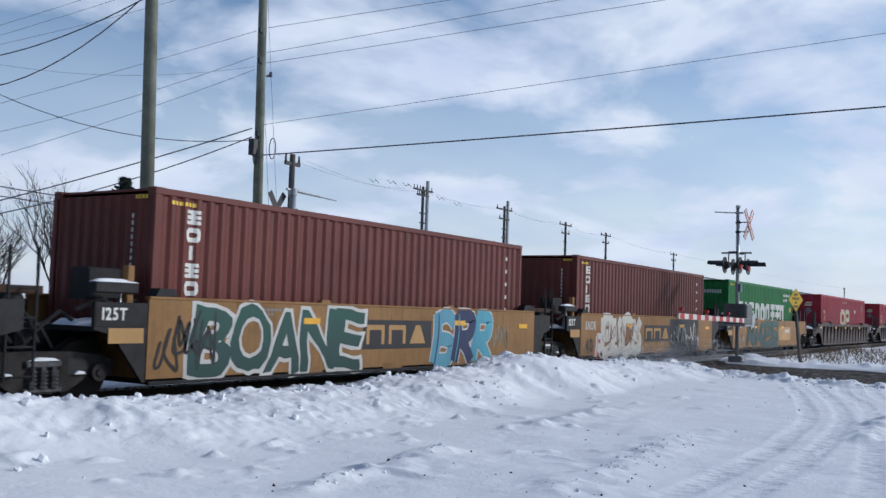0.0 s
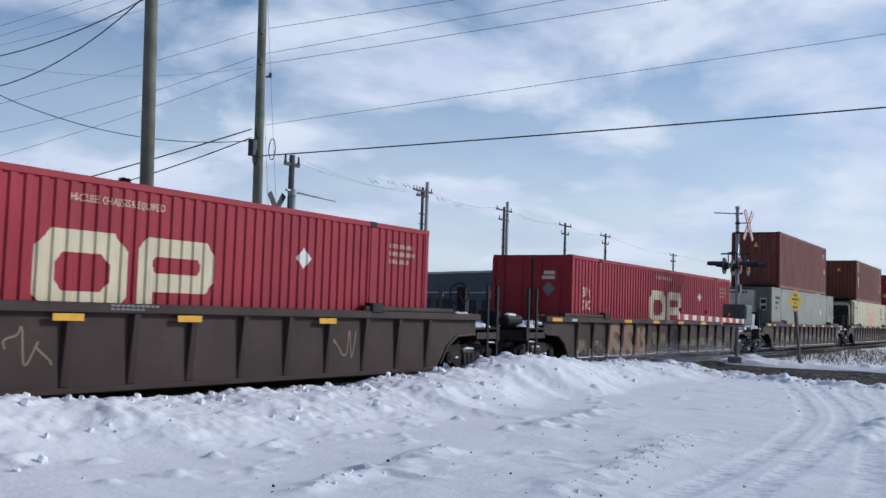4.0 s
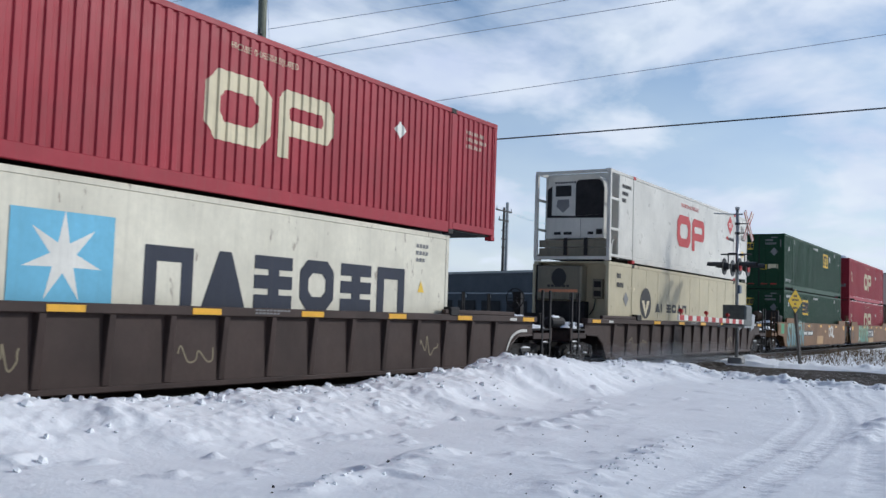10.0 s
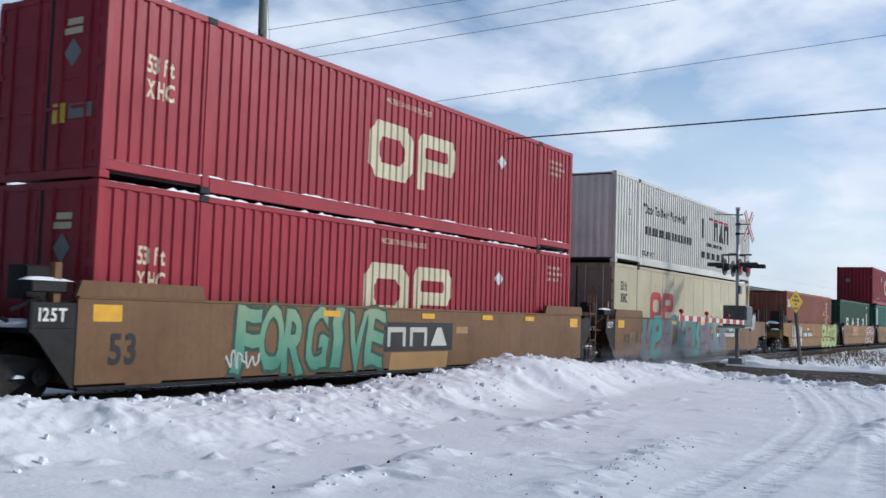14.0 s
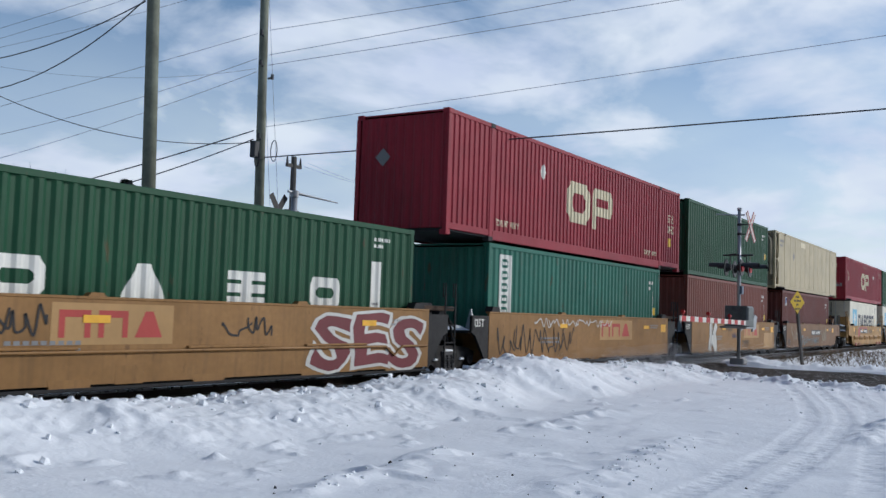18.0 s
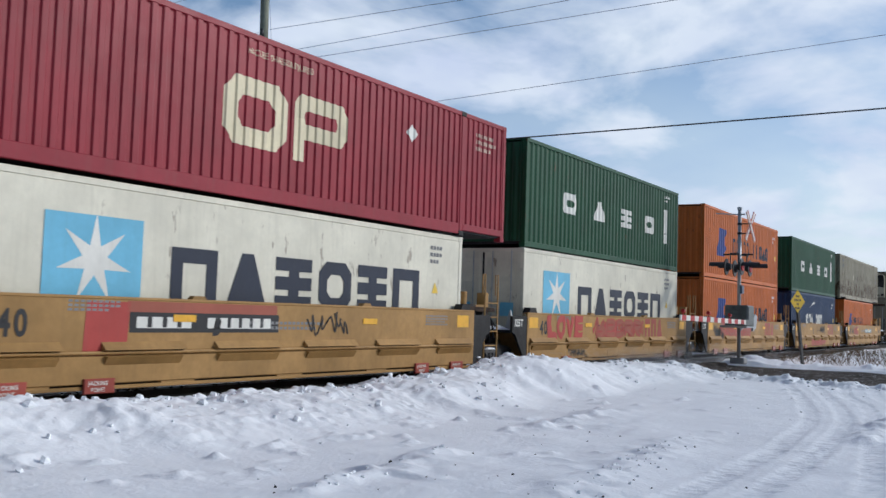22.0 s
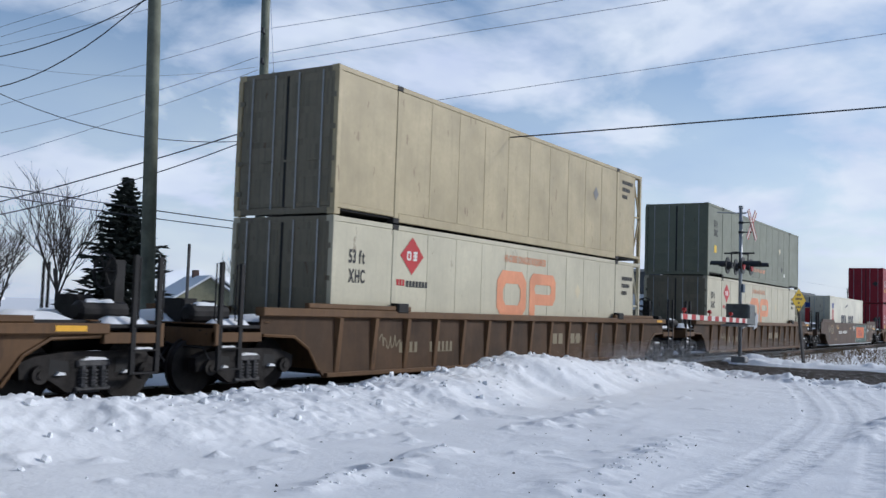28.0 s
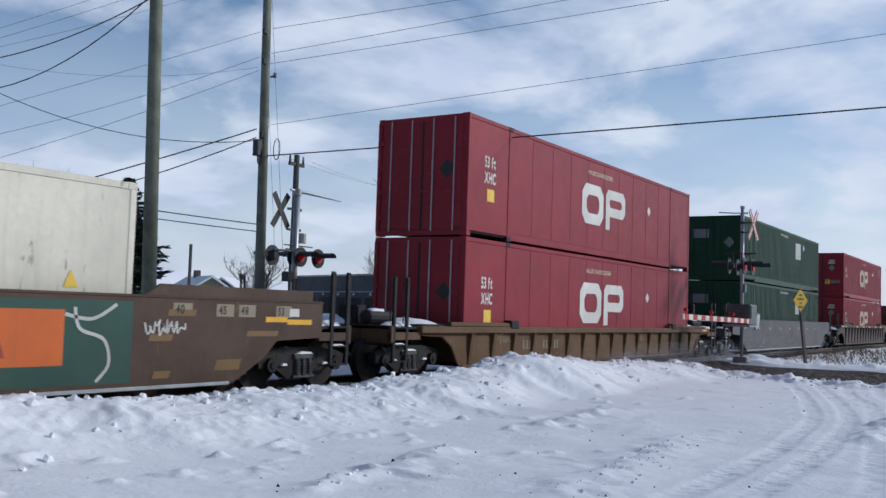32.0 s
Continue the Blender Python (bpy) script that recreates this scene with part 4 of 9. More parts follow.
# ---- well cars: origin on the track's middle line at rail top, near side at -y ----
HALF = 1.5
def bogie(car, x):
    """A two-axle truck under a car."""
    g = lambda: Geo().box(-0.20, 0.20, -0.98, 0.98, 0.50, 0.72)
    t = part("truck", stocked("truck", g, TRUCK), TRUCK, car, "dark iron two-axle truck", at=(x, 0, 0))
    frame_pts = [(-1.16, 0.40), (-0.74, 0.40), (-0.42, 0.20), (0.42, 0.20), (0.74, 0.40), (1.16, 0.40), (1.18, 0.62), (0.95, 0.70), (0.50, 0.76), (-0.50, 0.76), (-0.95, 0.70), (-1.18, 0.62)]
    for s in (-1, 1):
        y0, y1 = (-1.16, -0.98) if s < 0 else (0.98, 1.16)
        f = part("side_frame", stocked(("side_frame", s), lambda: Geo().slab(frame_pts, y0, y1), TRUCK), TRUCK, t)
        if s < 0:
            def coil():
                q = Geo()
                for k in range(5):
                    q.rod((0, y0 - 0.01, 0.27 + k * 0.052), (0, y0 - 0.01, 0.295 + k * 0.052), 0.075, 8)
                return q.rod((0, y0 - 0.01, 0.25), (0, y0 - 0.01, 0.56), 0.05, 6)
            for cx in (-0.17, 0.0, 0.17):
                part("spring", stocked("spring", coil, SPRING), SPRING, f, "coil spring", at=(cx, 0, 0))
            part("spring_cap", stocked("spring_cap", lambda: Geo().plate(-0.28, 0.28, y0 - 0.05, y0, 0.545, 0.64, 0.02).plate(-0.30, 0.30, y0 - 0.05, y0, 0.20, 0.265, 0.02), SPRING), SPRING, f)
            for k, (u, w, zz) in enumerate(((0.0, 0.46, 0.64), (-0.55, 0.16, 0.44), (0.58, 0.18, 0.44))):
                part("snow_patch", stocked(("snow_patch", k), lambda: Geo().slab([(u - w / 2, zz), (u + w / 2, zz), (u + w * 0.35, zz + 0.035), (u - w * 0.2, zz + 0.05)], y0 - 0.055, y0 + 0.02), SNOW), SNOW, f)
            for k in (-1, 1):
                part("frame_window", stocked(("frame_window", k), lambda: Geo().slab([(k * 0.56 - 0.17, 0.44), (k * 0.56 + 0.17, 0.50), (k * 0.56 + 0.14, 0.63), (k * 0.56 - 0.15, 0.66)], y0 - 0.004, y0), GASKET), GASKET, f)
            for e in (-1, 1):
                part("bearing_cap", stocked(("bearing_cap", e), lambda: Geo().disc(e * 0.89, 0.457, y0 - 0.08, y0 + 0.02, 0.13, 14).disc(e * 0.89, 0.457, y0 - 0.10, y0 - 0.07, 0.06, 8), TRUCK), TRUCK, f)
    for e in (-1, 1):
        part("axle", stocked("axle", lambda: Geo().rod((0, -0.98, 0), (0, 0.98, 0), 0.075, 10), WHEEL), WHEEL, t, at=(e * 0.89, 0, 0.457))
        for s in (-1, 1):
            def wheel():
                q = Geo()
                a = s * 0.70
                q.rod((0, a - 0.03 * s, 0), (0, a + 0.0 * s, 0), 0.485, 28)
                q.rod((0, a, 0), (0, a + 0.11 * s, 0), 0.457, 28)
                q.rod((0, a + 0.11 * s, 0), (0, a + 0.13 * s, 0), 0.40, 28, 0.16)
                q.rod((0, a + 0.1 * s, 0), (0, a + 0.16 * s, 0), 0.14, 14)
                return q
            part("wheel", stocked(("wheel", s), wheel, WHEEL), WHEEL, t, "dark steel wheel", at=(e * 0.89, 0, 0.457))
    for e in (-1, 1):
        part("brake_beam", stocked("brake_beam", lambda: Geo().rod((0, -0.9, 0.36), (0, 0.9, 0.36), 0.05, 6), TRUCK), TRUCK, t, at=(e * 0.38, 0, 0))
    return t


def coupler(car, x, d):
    g = lambda: Geo().box(-0.1, 0.62, -0.09, 0.09, 0.72, 0.92).plate(0.52, 0.86, -0.17, 0.17, 0.70, 0.96, 0.03).rod((0.2, -0.25, 0.66), (0.8, -0.25, 0.45), 0.025, 6)
    c = part("coupler", stocked("coupler", g, TRUCK), TRUCK, car, "iron knuckle coupler", at=(x, 0, 0))
    if d < 0:
        c.rotation_euler = (0, 0, math.pi)


def grab_ladder(car, x, mat, z0=0.45, z1=1.75, y=-1.46, w=0.42, hoop=0.0):
    g = Geo()
    for u in (x, x + w):
        g.rod((u, y, z0), (u, y, z1), 0.022, 6)
        if hoop:
            g.path([(u, y, z1 - 0.02), (u, y, z1 + hoop), (u + 0.06, y + 0.10, z1 + hoop), (u + 0.06, y + 0.10, z1 - 0.1)], 0.018, 6)
    n = max(3, round((z1 - z0) / 0.36))
    for i in range(n):
        z = z0 + (z1 - z0) * (i + 0.15) / n
        g.rod((x, y, z), (x + w, y, z), 0.016, 6)
    part("ladder", g, mat, car, "steel grab-iron ladder")


def hand_wheel(car, x, y, z):
    g = Geo()
    pts = [(x, y + 0.27 * math.cos(a), z + 0.27 * math.sin(a)) for a in [2 * math.pi * i / 16 for i in range(17)]]
    g.path(pts, 0.018, 5)
    for i in range(6):
        a = 2 * math.pi * i / 6
        g.rod((x, y, z), (x, y + 0.27 * math.cos(a), z + 0.27 * math.sin(a)), 0.012, 5)
    g.rod((x, y, z), (x + 0.12, y, z), 0.04, 8)
    part("brake_wheel", g, BLACK, car, "black spoked hand-brake wheel")
    part("brake_stand", Geo().box(x + 0.10, x + 0.28, y - 0.12, y + 0.12, 1.25, z + 0.18), BLACK, car)


DARKRUST = surface("grimy_rust", (0.060, 0.036, 0.024), 0.8, var=0.4, scale=4.0, bump=0.3, streak=0.3, dirt=(0.02, 0.017, 0.015), spec=0.2)


def end_gear(car, x, d, z):
    """Hand brake on its stand, brake cylinder, air reservoir and piping on an end platform."""
    hand_wheel(car, x, 0.30, z + 1.28)
    part("gear_housing", Geo().plate(x + 0.12, x + 0.40, 0.05, 0.50, z + 0.95, z + 1.42, 0.05), DARKRUST, car, "rusty gear housing")
    part("brake_cylinder", Geo().rod((x + 0.10, -0.62, z + 0.62), (x + 0.36, -0.62, z + 0.66), 0.12, 12, 0.27).rod((x + 0.36, -0.62, z + 0.66), (x + 0.95, -0.62, z + 0.58), 0.27, 12, 0.05), DARKRUST, car, "rusty cone-ended brake cylinder")
    part("air_reservoir", Geo().rod((x + 0.30, 0.75, z + 0.55), (x + 1.15, 0.75, z + 0.55), 0.20, 14), BLACK, car)
    for k in range(5):
        part("brake_pipe", Geo().path([(x + 0.05 * k, -1.25 + 0.4 * k, z + 0.04), (x + 0.1 + 0.1 * k, -1.2 + 0.4 * k, z + 0.28 + 0.05 * k), (x + 0.6, -1.15 + 0.35 * k, z + 0.25 + 0.09 * (k % 3)), (x + 1.2, -1.2 + 0.4 * k, z + 0.2)], 0.025, 6), BLACK, car)
    for k, u in enumerate((0.15, 0.75)):
        part("bracket", Geo().plate(x + u, x + u + 0.07, -1.36, -1.30, z, z + 0.62 - 0.2 * k, 0.01), DARKRUST, car)
    snow_cap(car, x + 0.75, 0.75, 0.75, 0.3, z + 0.73, 0.08, 43)
    snow_cap(car, x + 0.62, -0.62, 0.4, 0.24, z + 0.86, 0.05, 44)
    snow_cap(car, x + 0.55, -1.05, 0.9, 0.4, z + 0.01, 0.16, 45)


def snow_cap(car, x, y, w, d, z, h=0.10, seed=1):
    """Snow lying on a platform."""
    g = Geo()
    nx, ny = 7, 5
    rnd = random.Random(seed)
    vs = []
    for j in range(ny):
        for i in range(nx):
            e = min(i, nx - 1 - i, j, ny - 1 - j)
            vs.append((x + (i / (nx - 1) - 0.5) * w + rnd.uniform(-0.03, 0.03), y + (j / (ny - 1) - 0.5) * d + rnd.uniform(-0.03, 0.03), z + (0 if e == 0 else h * rnd.uniform(0.6, 1.15))))
    g.add(vs, [(j * nx + i, j * nx + i + 1, (j + 1) * nx + i + 1, (j + 1) * nx + i) for j in range(ny - 1) for i in range(nx - 1)])
    part("snow_patch", g, SNOW, car, "snow lying on the platform", smooth=True)


def stile_pair(car, u, d, z0, z1, mat, y=-1.43):
    """Two tall flat grab-iron stiles with inner loops and a hanging stirrup step."""
    for k in (0.0, 0.46):
        x = u - k * d
        part("stile", stocked(("stile", z0, z1), lambda: Geo().plate(-0.045, 0.045, -0.02, 0.03, z0, z1, 0.008), mat), mat, car, "tall flat steel stile", at=(x, y, 0))
        part("grab_loop", stocked(("grab_loop", z1, d), lambda: Geo().path([(0.0, 0.0, z1 - 0.03), (0.10 * d, 0.02, z1 - 0.03), (0.10 * d, 0.02, z1 - 0.95), (0.0, 0.0, z1 - 0.97)], 0.014, 5), BLACK), BLACK, car, at=(x, y + 0.01, 0))
    for zz in (z0 + 0.02, z0 + 0.36, z0 + 0.72):
        part("step", Geo().plate(min(u, u - 0.46 * d), max(u, u - 0.46 * d), y - 0.03, y + 0.10, zz - 0.015, zz + 0.015, 0.005), mat, car)
    snow_cap(car, u - 0.23 * d, y + 0.05, 0.38, 0.10, z0 + 0.375, 0.03, 31)


def deck(car, x0, x1, z, mat, seed, rails=True):
    """Low end platform over a truck, with its sills, walkway, brake gear, cut lever and snow."""
    d = 1 if x1 > x0 else -1
    a, b = min(x0, x1), max(x0, x1)
    part("end_sill", Geo().box(a, b, -0.30, 0.30, 0.72, z - 0.05), BLACK, car)
    part("end_platform", Geo().plate(a, b, -1.40, 1.40, z - 0.06, z, 0.01), BLACK, car)
    xo = (x1 - 0.14, x1) if d > 0 else (x1, x1 + 0.14)
    part("cross_beam", Geo().plate(*xo, -1.45, 1.45, 0.82, z + 0.02, 0.02), mat, car)
    part("side_sill", Geo().plate(a, b, -1.44, -1.36, 0.88, 1.04, 0.01), mat, car)
    part("air_tank", Geo().rod((a + 0.08, -0.72, z + 0.17), (b - 0.22, -0.72, z + 0.17), 0.16, 12).rod((a + 0.02, -0.72, z + 0.17), (a + 0.08, -0.72, z + 0.17), 0.10, 12, 0.16), BLACK, car, smooth=False)
    part("brake_valve", Geo().plate((a + b) / 2 - 0.2, (a + b) / 2 + 0.15, -0.30, 0.2, z, z + 0.42, 0.04), BLACK, car)
    part("cut_lever", Geo().path([(x1, -0.2, 0.86), (x1 + 0.06 * d, -0.6, 0.80), (x1 + 0.05 * d, -1.25, 0.78), (x1 + 0.05 * d, -1.40, 0.60)], 0.016, 5), BLACK, car)
    part("air_hose", Geo().path([(x1, -0.40, 0.78), (x1 + 0.15 * d, -0.40, 0.62), (x1 + 0.35 * d, -0.36, 0.42), (x1 + 0.55 * d, -0.30, 0.40)], 0.028, 6), BLACK, car)
    for k, (yy, r) in enumerate(((-1.24, 0.022), (-1.1, 0.03), (0.6, 0.03))):
        part("brake_pipe", Geo().path([(a, yy, z - 0.16 + 0.05 * k), ((a + b) / 2, yy, z - 0.12 + 0.05 * k), (b, yy + 0.1, z - 0.18 + 0.05 * k)], r, 6), BLACK, car)
    snow_cap(car, (a + b) / 2, -1.15, (b - a) * 0.8, 0.42, z, 0.10, seed)
    snow_cap(car, (a + b) / 2 + 0.1, 0.45, (b - a) * 0.8, 1.2, z, 0.20, seed + 1)
    snow_cap(car, (a + b) / 2 - 0.1, -0.72, (b - a) * 0.5, 0.22, z + 0.30, 0.06, seed + 2)
    if rails:
        stile_pair(car, x1 - 0.12 * d, d, 0.42, z + 1.02, mat if seed % 2 else BLACK)
        part("handrail", Geo().path([(x1 - 0.1 * d, 1.3, z), (x1 - 0.1 * d, 1.3, z + 0.95), (x1 - 0.2 * d, 1.3, z + 0.95), (x1 - 0.2 * d, 1.3, z)], 0.028, 6), BLACK, car, "tall black handrail")


def reflectors(car, y, xs, z, mat=None, w=0.46, h=0.11):
    for x in xs:
        part("reflector", stocked(("reflector", w, h), lambda: Geo().plate(-w / 2, w / 2, -0.004, 0.0, -h / 2, h / 2, 0.001), mat or YELLOW), YELLOW, car, "yellow reflector strip", at=(x, y, z))


def well_floor(car, half, mat):
    part("well_floor", Geo().box(-half, half, -1.36, 1.36, 0.26, 0.355), BLACK, car)


def pads(car, hx, y, mat, z=1.40):
    """Container guides standing on the side's top edge."""
    for x in (-hx, hx):
        part("container_guide", Geo().slab([(x - 0.22, z), (x + 0.22, z), (x + 0.17, z + 0.14), (x - 0.14, z + 0.14)], y, y + 0.20), BLACK, car)


def flat_car(half, pitch, colour, label, first=False, last=False, top=1.53, ledge=False, tall=False, black=True, group="", pipe=False):
    """A unit of an articulated set of well cars with plain sheet sides. half: half the length of the sheet side."""
    car = thing("well_car", label, "railway car", group)
    m = WELL[colour]
    y0 = -HALF
    well_floor(car, half - 0.1, m)
    left = -half - 1.75 if first else -half
    right = half + 1.75 if last else half
    pts = [(-half, 0.345), (half, 0.345)]
    if last:
        pts += [(half + 0.28, 0.42), (half + 0.60, 0.86), (right, 0.95), (right, top)]
    else:
        pts += [(half, top)]
    if first:
        pts += [(left, top), (left, 0.95), (-half - 0.60, 0.86), (-half - 0.28, 0.42)]
    else:
        pts += [(-half, top)]
    for s in (-1, 1):
        ya, yb = (y0, y0 + 0.05) if s < 0 else (-y0 - 0.05, -y0)
        w = part("side_wall", Geo().slab(pts, ya, yb), m, car)
        part("top_chord", Geo().plate(left + 0.004, right - 0.004, ya - 0.012 if s < 0 else ya - 0.06, yb + 0.06 if s < 0 else yb + 0.012, top, top + 0.045, 0.01), m, car)
        part("bottom_chord", Geo().plate(-half + 0.05, half - 0.05, ya - 0.010, yb + 0.010, 0.255, 0.31, 0.01), BLACK if black else m, car)
    # cross walls closing the well
    for x in (-half + 0.05, half - 0.05):
        part("bulkhead", Geo().box(x - 0.04, x + 0.04, y0 + 0.05, -y0 - 0.05, 0.35, 1.10), m, car)
    if pipe:
        part("side_pipe", Geo().rod((-half + 0.1, y0 - 0.03, 0.80), (half - 1.6, y0 - 0.03, 0.80), 0.024, 8), m, car)
        part("side_pipe", Geo().path([(half - 1.6, y0 - 0.03, 0.80), (half - 1.3, y0 - 0.03, 0.62), (half - 1.0, y0 - 0.03, 0.80), (half - 0.1, y0 - 0.03, 0.80)], 0.024, 8), m, car)
        for x in (-3.4, 0.4, 3.2):
            part("step_ledge", Geo().plate(x - 0.9, x + 0.9, y0 - 0.05, y0, 0.83, 0.87, 0.01), m, car)
    if ledge:
        part("side_pipe", Geo().rod((-half + 0.1, y0 - 0.045, 0.775), (half - 0.1, y0 - 0.045, 0.775), 0.026, 8), m, car)
        for i in range(6):
            x = -half + 0.9 + i * (2 * half - 1.8) / 5
            part("step_ledge", Geo().add([(x - 0.75, y0 - 0.001, 0.93), (x + 0.75, y0 - 0.001, 0.93), (x + 0.75, y0 - 0.11, 0.815), (x - 0.75, y0 - 0.11, 0.815), (x - 0.75, y0 - 0.001, 0.80), (x + 0.75, y0 - 0.001, 0.80)],
                                          [(0, 3, 2, 1), (3, 4, 5, 2), (0, 4, 3), (1, 2, 5)]), m, car)
            part("step_ledge", Geo().add([(x - 0.70, y0 - 0.023, 0.60), (x + 0.70, y0 - 0.023, 0.60), (x + 0.70, y0 - 0.10, 0.72), (x - 0.70, y0 - 0.10, 0.72), (x - 0.70, y0 - 0.023, 0.735), (x + 0.70, y0 - 0.023, 0.735)],
                                          [(0, 1, 2, 3), (3, 2, 5, 4), (0, 3, 4), (1, 5, 2)]), m, car)
        part("lower_panel", Geo().plate(-half + 0.1, half - 0.1, y0 - 0.022, y0, 0.34, 0.74, 0.012), m, car)
        for x in (-half + 0.9, -half + 2.3, half - 2.2, half - 0.8):
            j = part("jacking_pad", Geo().plate(x - 0.26, x + 0.26, y0 - 0.06, y0 - 0.02, 0.21, 0.42, 0.01), WELLRED, car, "red jacking pad")
            part("lettering", words("JACKING", x - 0.2, 0.33, 0.055, y0 - 0.062, "bold", 0.9), WHITE, j)
            part("lettering", words("POINT", x - 0.14, 0.24, 0.055, y0 - 0.062, "bold", 0.9), WHITE, j)
    for i in range(5):
        x = -half + 1.2 + i * (2 * half - 2.4) / 4
        part("foot_bracket", Geo().slab([(x - 0.32, 0.285), (x + 0.32, 0.285), (x + 0.36, 0.42), (x - 0.36, 0.42)], y0 - 0.0025, y0 + 0.04), m, car)
        part("side_patch", Geo().plate(x + 0.75, x + 1.25, y0 - 0.002, y0 + 0.01, 0.33, 0.60, 0.0015), m, car) if i in (1, 3) and not ledge else None
    if tall:
        for x in (-half + 1.15, half - 1.15):
            part("container_guide", Geo().slab([(x - 1.2, top + 0.04), (x + 1.2, top + 0.04), (x + 1.12, top + 0.26), (x - 1.12, top + 0.26)], y0 - 0.02, y0 + 0.05), m, car)
    else:
        pads(car, half - 0.35, y0 + 0.02, m, top + 0.03)
        for x in (-2.2, 2.2):
            part("rail_tab", Geo().slab([(x - 0.16, top + 0.04), (x + 0.16, top + 0.04), (x + 0.1, top + 0.10), (x - 0.1, top + 0.10)], y0, y0 + 0.12), m, car)
    reach = pitch / 2
    for d, free in ((-1, first), (1, last)):
        e = d * half
        if free:
            out = right if d > 0 else -left
            reach_out = 1.2 if tall and d < 0 else 0.55
            deck(car, d * out, d * (out + reach_out), 1.18, m, (7 if ledge else 8) if d > 0 else 3, rails=not (tall and d < 0))
            part("platform", Geo().box(min(e, d * out), max(e, d * out), -1.42, 1.42, top - 0.07, top - 0.02), BLACK, car)
            snow_cap(car, d * (half + 0.9), -0.8, 1.3, 0.9, top - 0.01, 0.12, 11)
            if d > 0:
                hand_wheel(car, d * (out + 0.40), -0.20, 2.20)
                part("guide_plate", Geo().slab([(e - 0.1, top), (e + 0.32, top), (e + 0.40, top + 0.42), (e + 0.18, top + 0.46)], -1.40, -1.05), m, car)
                snow_cap(car, e + 0.85, -0.55, 0.8, 0.8, top + 0.30, 0.16, 49)
                part("reservoir", Geo().rod((e + 0.5, -0.55, top + 0.14), (e + 1.25, -0.55, top + 0.14), 0.22, 12), BLACK, car)
            elif tall:
                end_gear(car, -out - 1.0, d, 1.18)
                grab_ladder(car, -out - 1.18, DARKRUST, 0.42, 2.05, w=0.62)
            else:
                grab_ladder(car, -out - 0.5, m if ledge else BLACK, 0.45, 2.25, hoop=0.25)
            part("equipment_box", Geo().plate(e + d * 0.25 - 0.3, e + d * 0.25 + 0.3, -1.3, -0.6, top - 0.02, top + 0.38, 0.04), m if ledge else BLACK, car)
            part("guide_plate", Geo().plate(e + d * 1.05 - 0.10, e + d * 1.05 + 0.10, -1.36, -0.7, top, top + 0.62, 0.02), m if ledge else BLACK, car)
            part("post", Geo().plate(e + d * 0.7 - 0.03, e + d * 0.7 + 0.03, -1.2, -1.14, top, top + 0.66, 0.01), m, car)
            part("control_cabinet", Geo().plate(min(d * (out - 0.62), d * (out - 0.08)), max(d * (out - 0.62), d * (out - 0.08)), y0 - 0.012, y0 + 0.02, 1.0, top - 0.05, 0.02), m, car)
            bogie(car, d * (half + 1.35))
            coupler(car, d * (out + reach_out), d)
        else:
            n = d * (reach - 0.55)
            pts2 = [(e, 0.30), (e + d * 0.05, 0.30), (e + d * 0.62, 1.0), (n, 1.08), (n, top - 0.06), (e, top - 0.06)]
            if d < 0:
                pts2 = pts2[::-1]
            for s in (-1, 1):
                ya, yb = (y0 + 0.012, y0 + 0.07) if s < 0 else (-y0 - 0.07, -y0 - 0.012)
                part("end_bracket", Geo().slab(pts2, ya, yb), BLACK, car, "black steel end bracket")
            part("end_platform", Geo().box(min(e, n), max(e, n), -1.42, 1.42, 1.05, 1.12), BLACK, car)
            part("end_beam", Geo().box(min(e, d * (reach - 0.1)), max(e, d * (reach - 0.1)), -0.35, 0.35, 0.72, 1.05), BLACK, car)
            part("hose", Geo().path([(n, -1.0, 1.2), (n + d * 0.25, -1.05, 1.32), (n + d * 0.55, -1.05, 1.1), (n + d * 0.8, -1.0, 0.8)], 0.03, 6), BLACK, car)
            snow_cap(car, e + d * 0.5, -0.7, 0.7, 0.9, 1.12, 0.1, 17)
            part("cone_guide", Geo().rod((e + d * 0.2, -1.1, 1.12), (e + d * 0.2, -1.1, 1.62), 0.14, 4, 0.02), GALV if pitch < 16 else m, car)
            if d < 0 and pitch > 15.6:
                part("guide_beam", Geo().plate(n + 0.05, e - 0.12, -1.41, -1.20, 1.60, 1.76, 0.02), BLACK, car, "dark grimy guide beam")
                part("guide_beam", Geo().plate(n + 0.3, e - 0.02, -0.9, -0.5, 1.50, 1.98, 0.03), BLACK, car, "dark grimy guide beam")
                part("guide_post", Geo().plate(e - 0.30, e - 0.18, -1.36, -1.24, 1.46, 2.02, 0.01), m, car)
                part("hose", Geo().path([(n - 0.1, -1.2, 1.35), (n + 0.25, -1.30, 1.52), (n + 0.6, -1.2, 1.40), (n + 0.9, -1.3, 1.50)], 0.035, 6), BLACK, car)
                snow_cap(car, (n + e) / 2, -1.30, 0.8, 0.2, 1.76, 0.05, 41)
            if d > 0:
                part("brake_valve", Geo().plate(e + 0.12, e + 0.58, -1.22, -0.55, 1.12, 1.72, 0.04), BLACK, car)
                part("air_tank", Geo().rod((e + 0.95, -1.25, 1.42), (e + 0.95, 0.9, 1.42), 0.17, 12), BLACK, car)
                for k in range(3):
                    part("hose", Geo().path([(e + 0.2 + 0.3 * k, -1.32, 1.02), (e + 0.32 + 0.3 * k, -1.40, 1.25 + 0.1 * k), (e + 0.6 + 0.25 * k, -1.38, 1.18), (e + 0.9 + 0.2 * k, -1.3, 0.9)], 0.03, 6), BLACK, car)
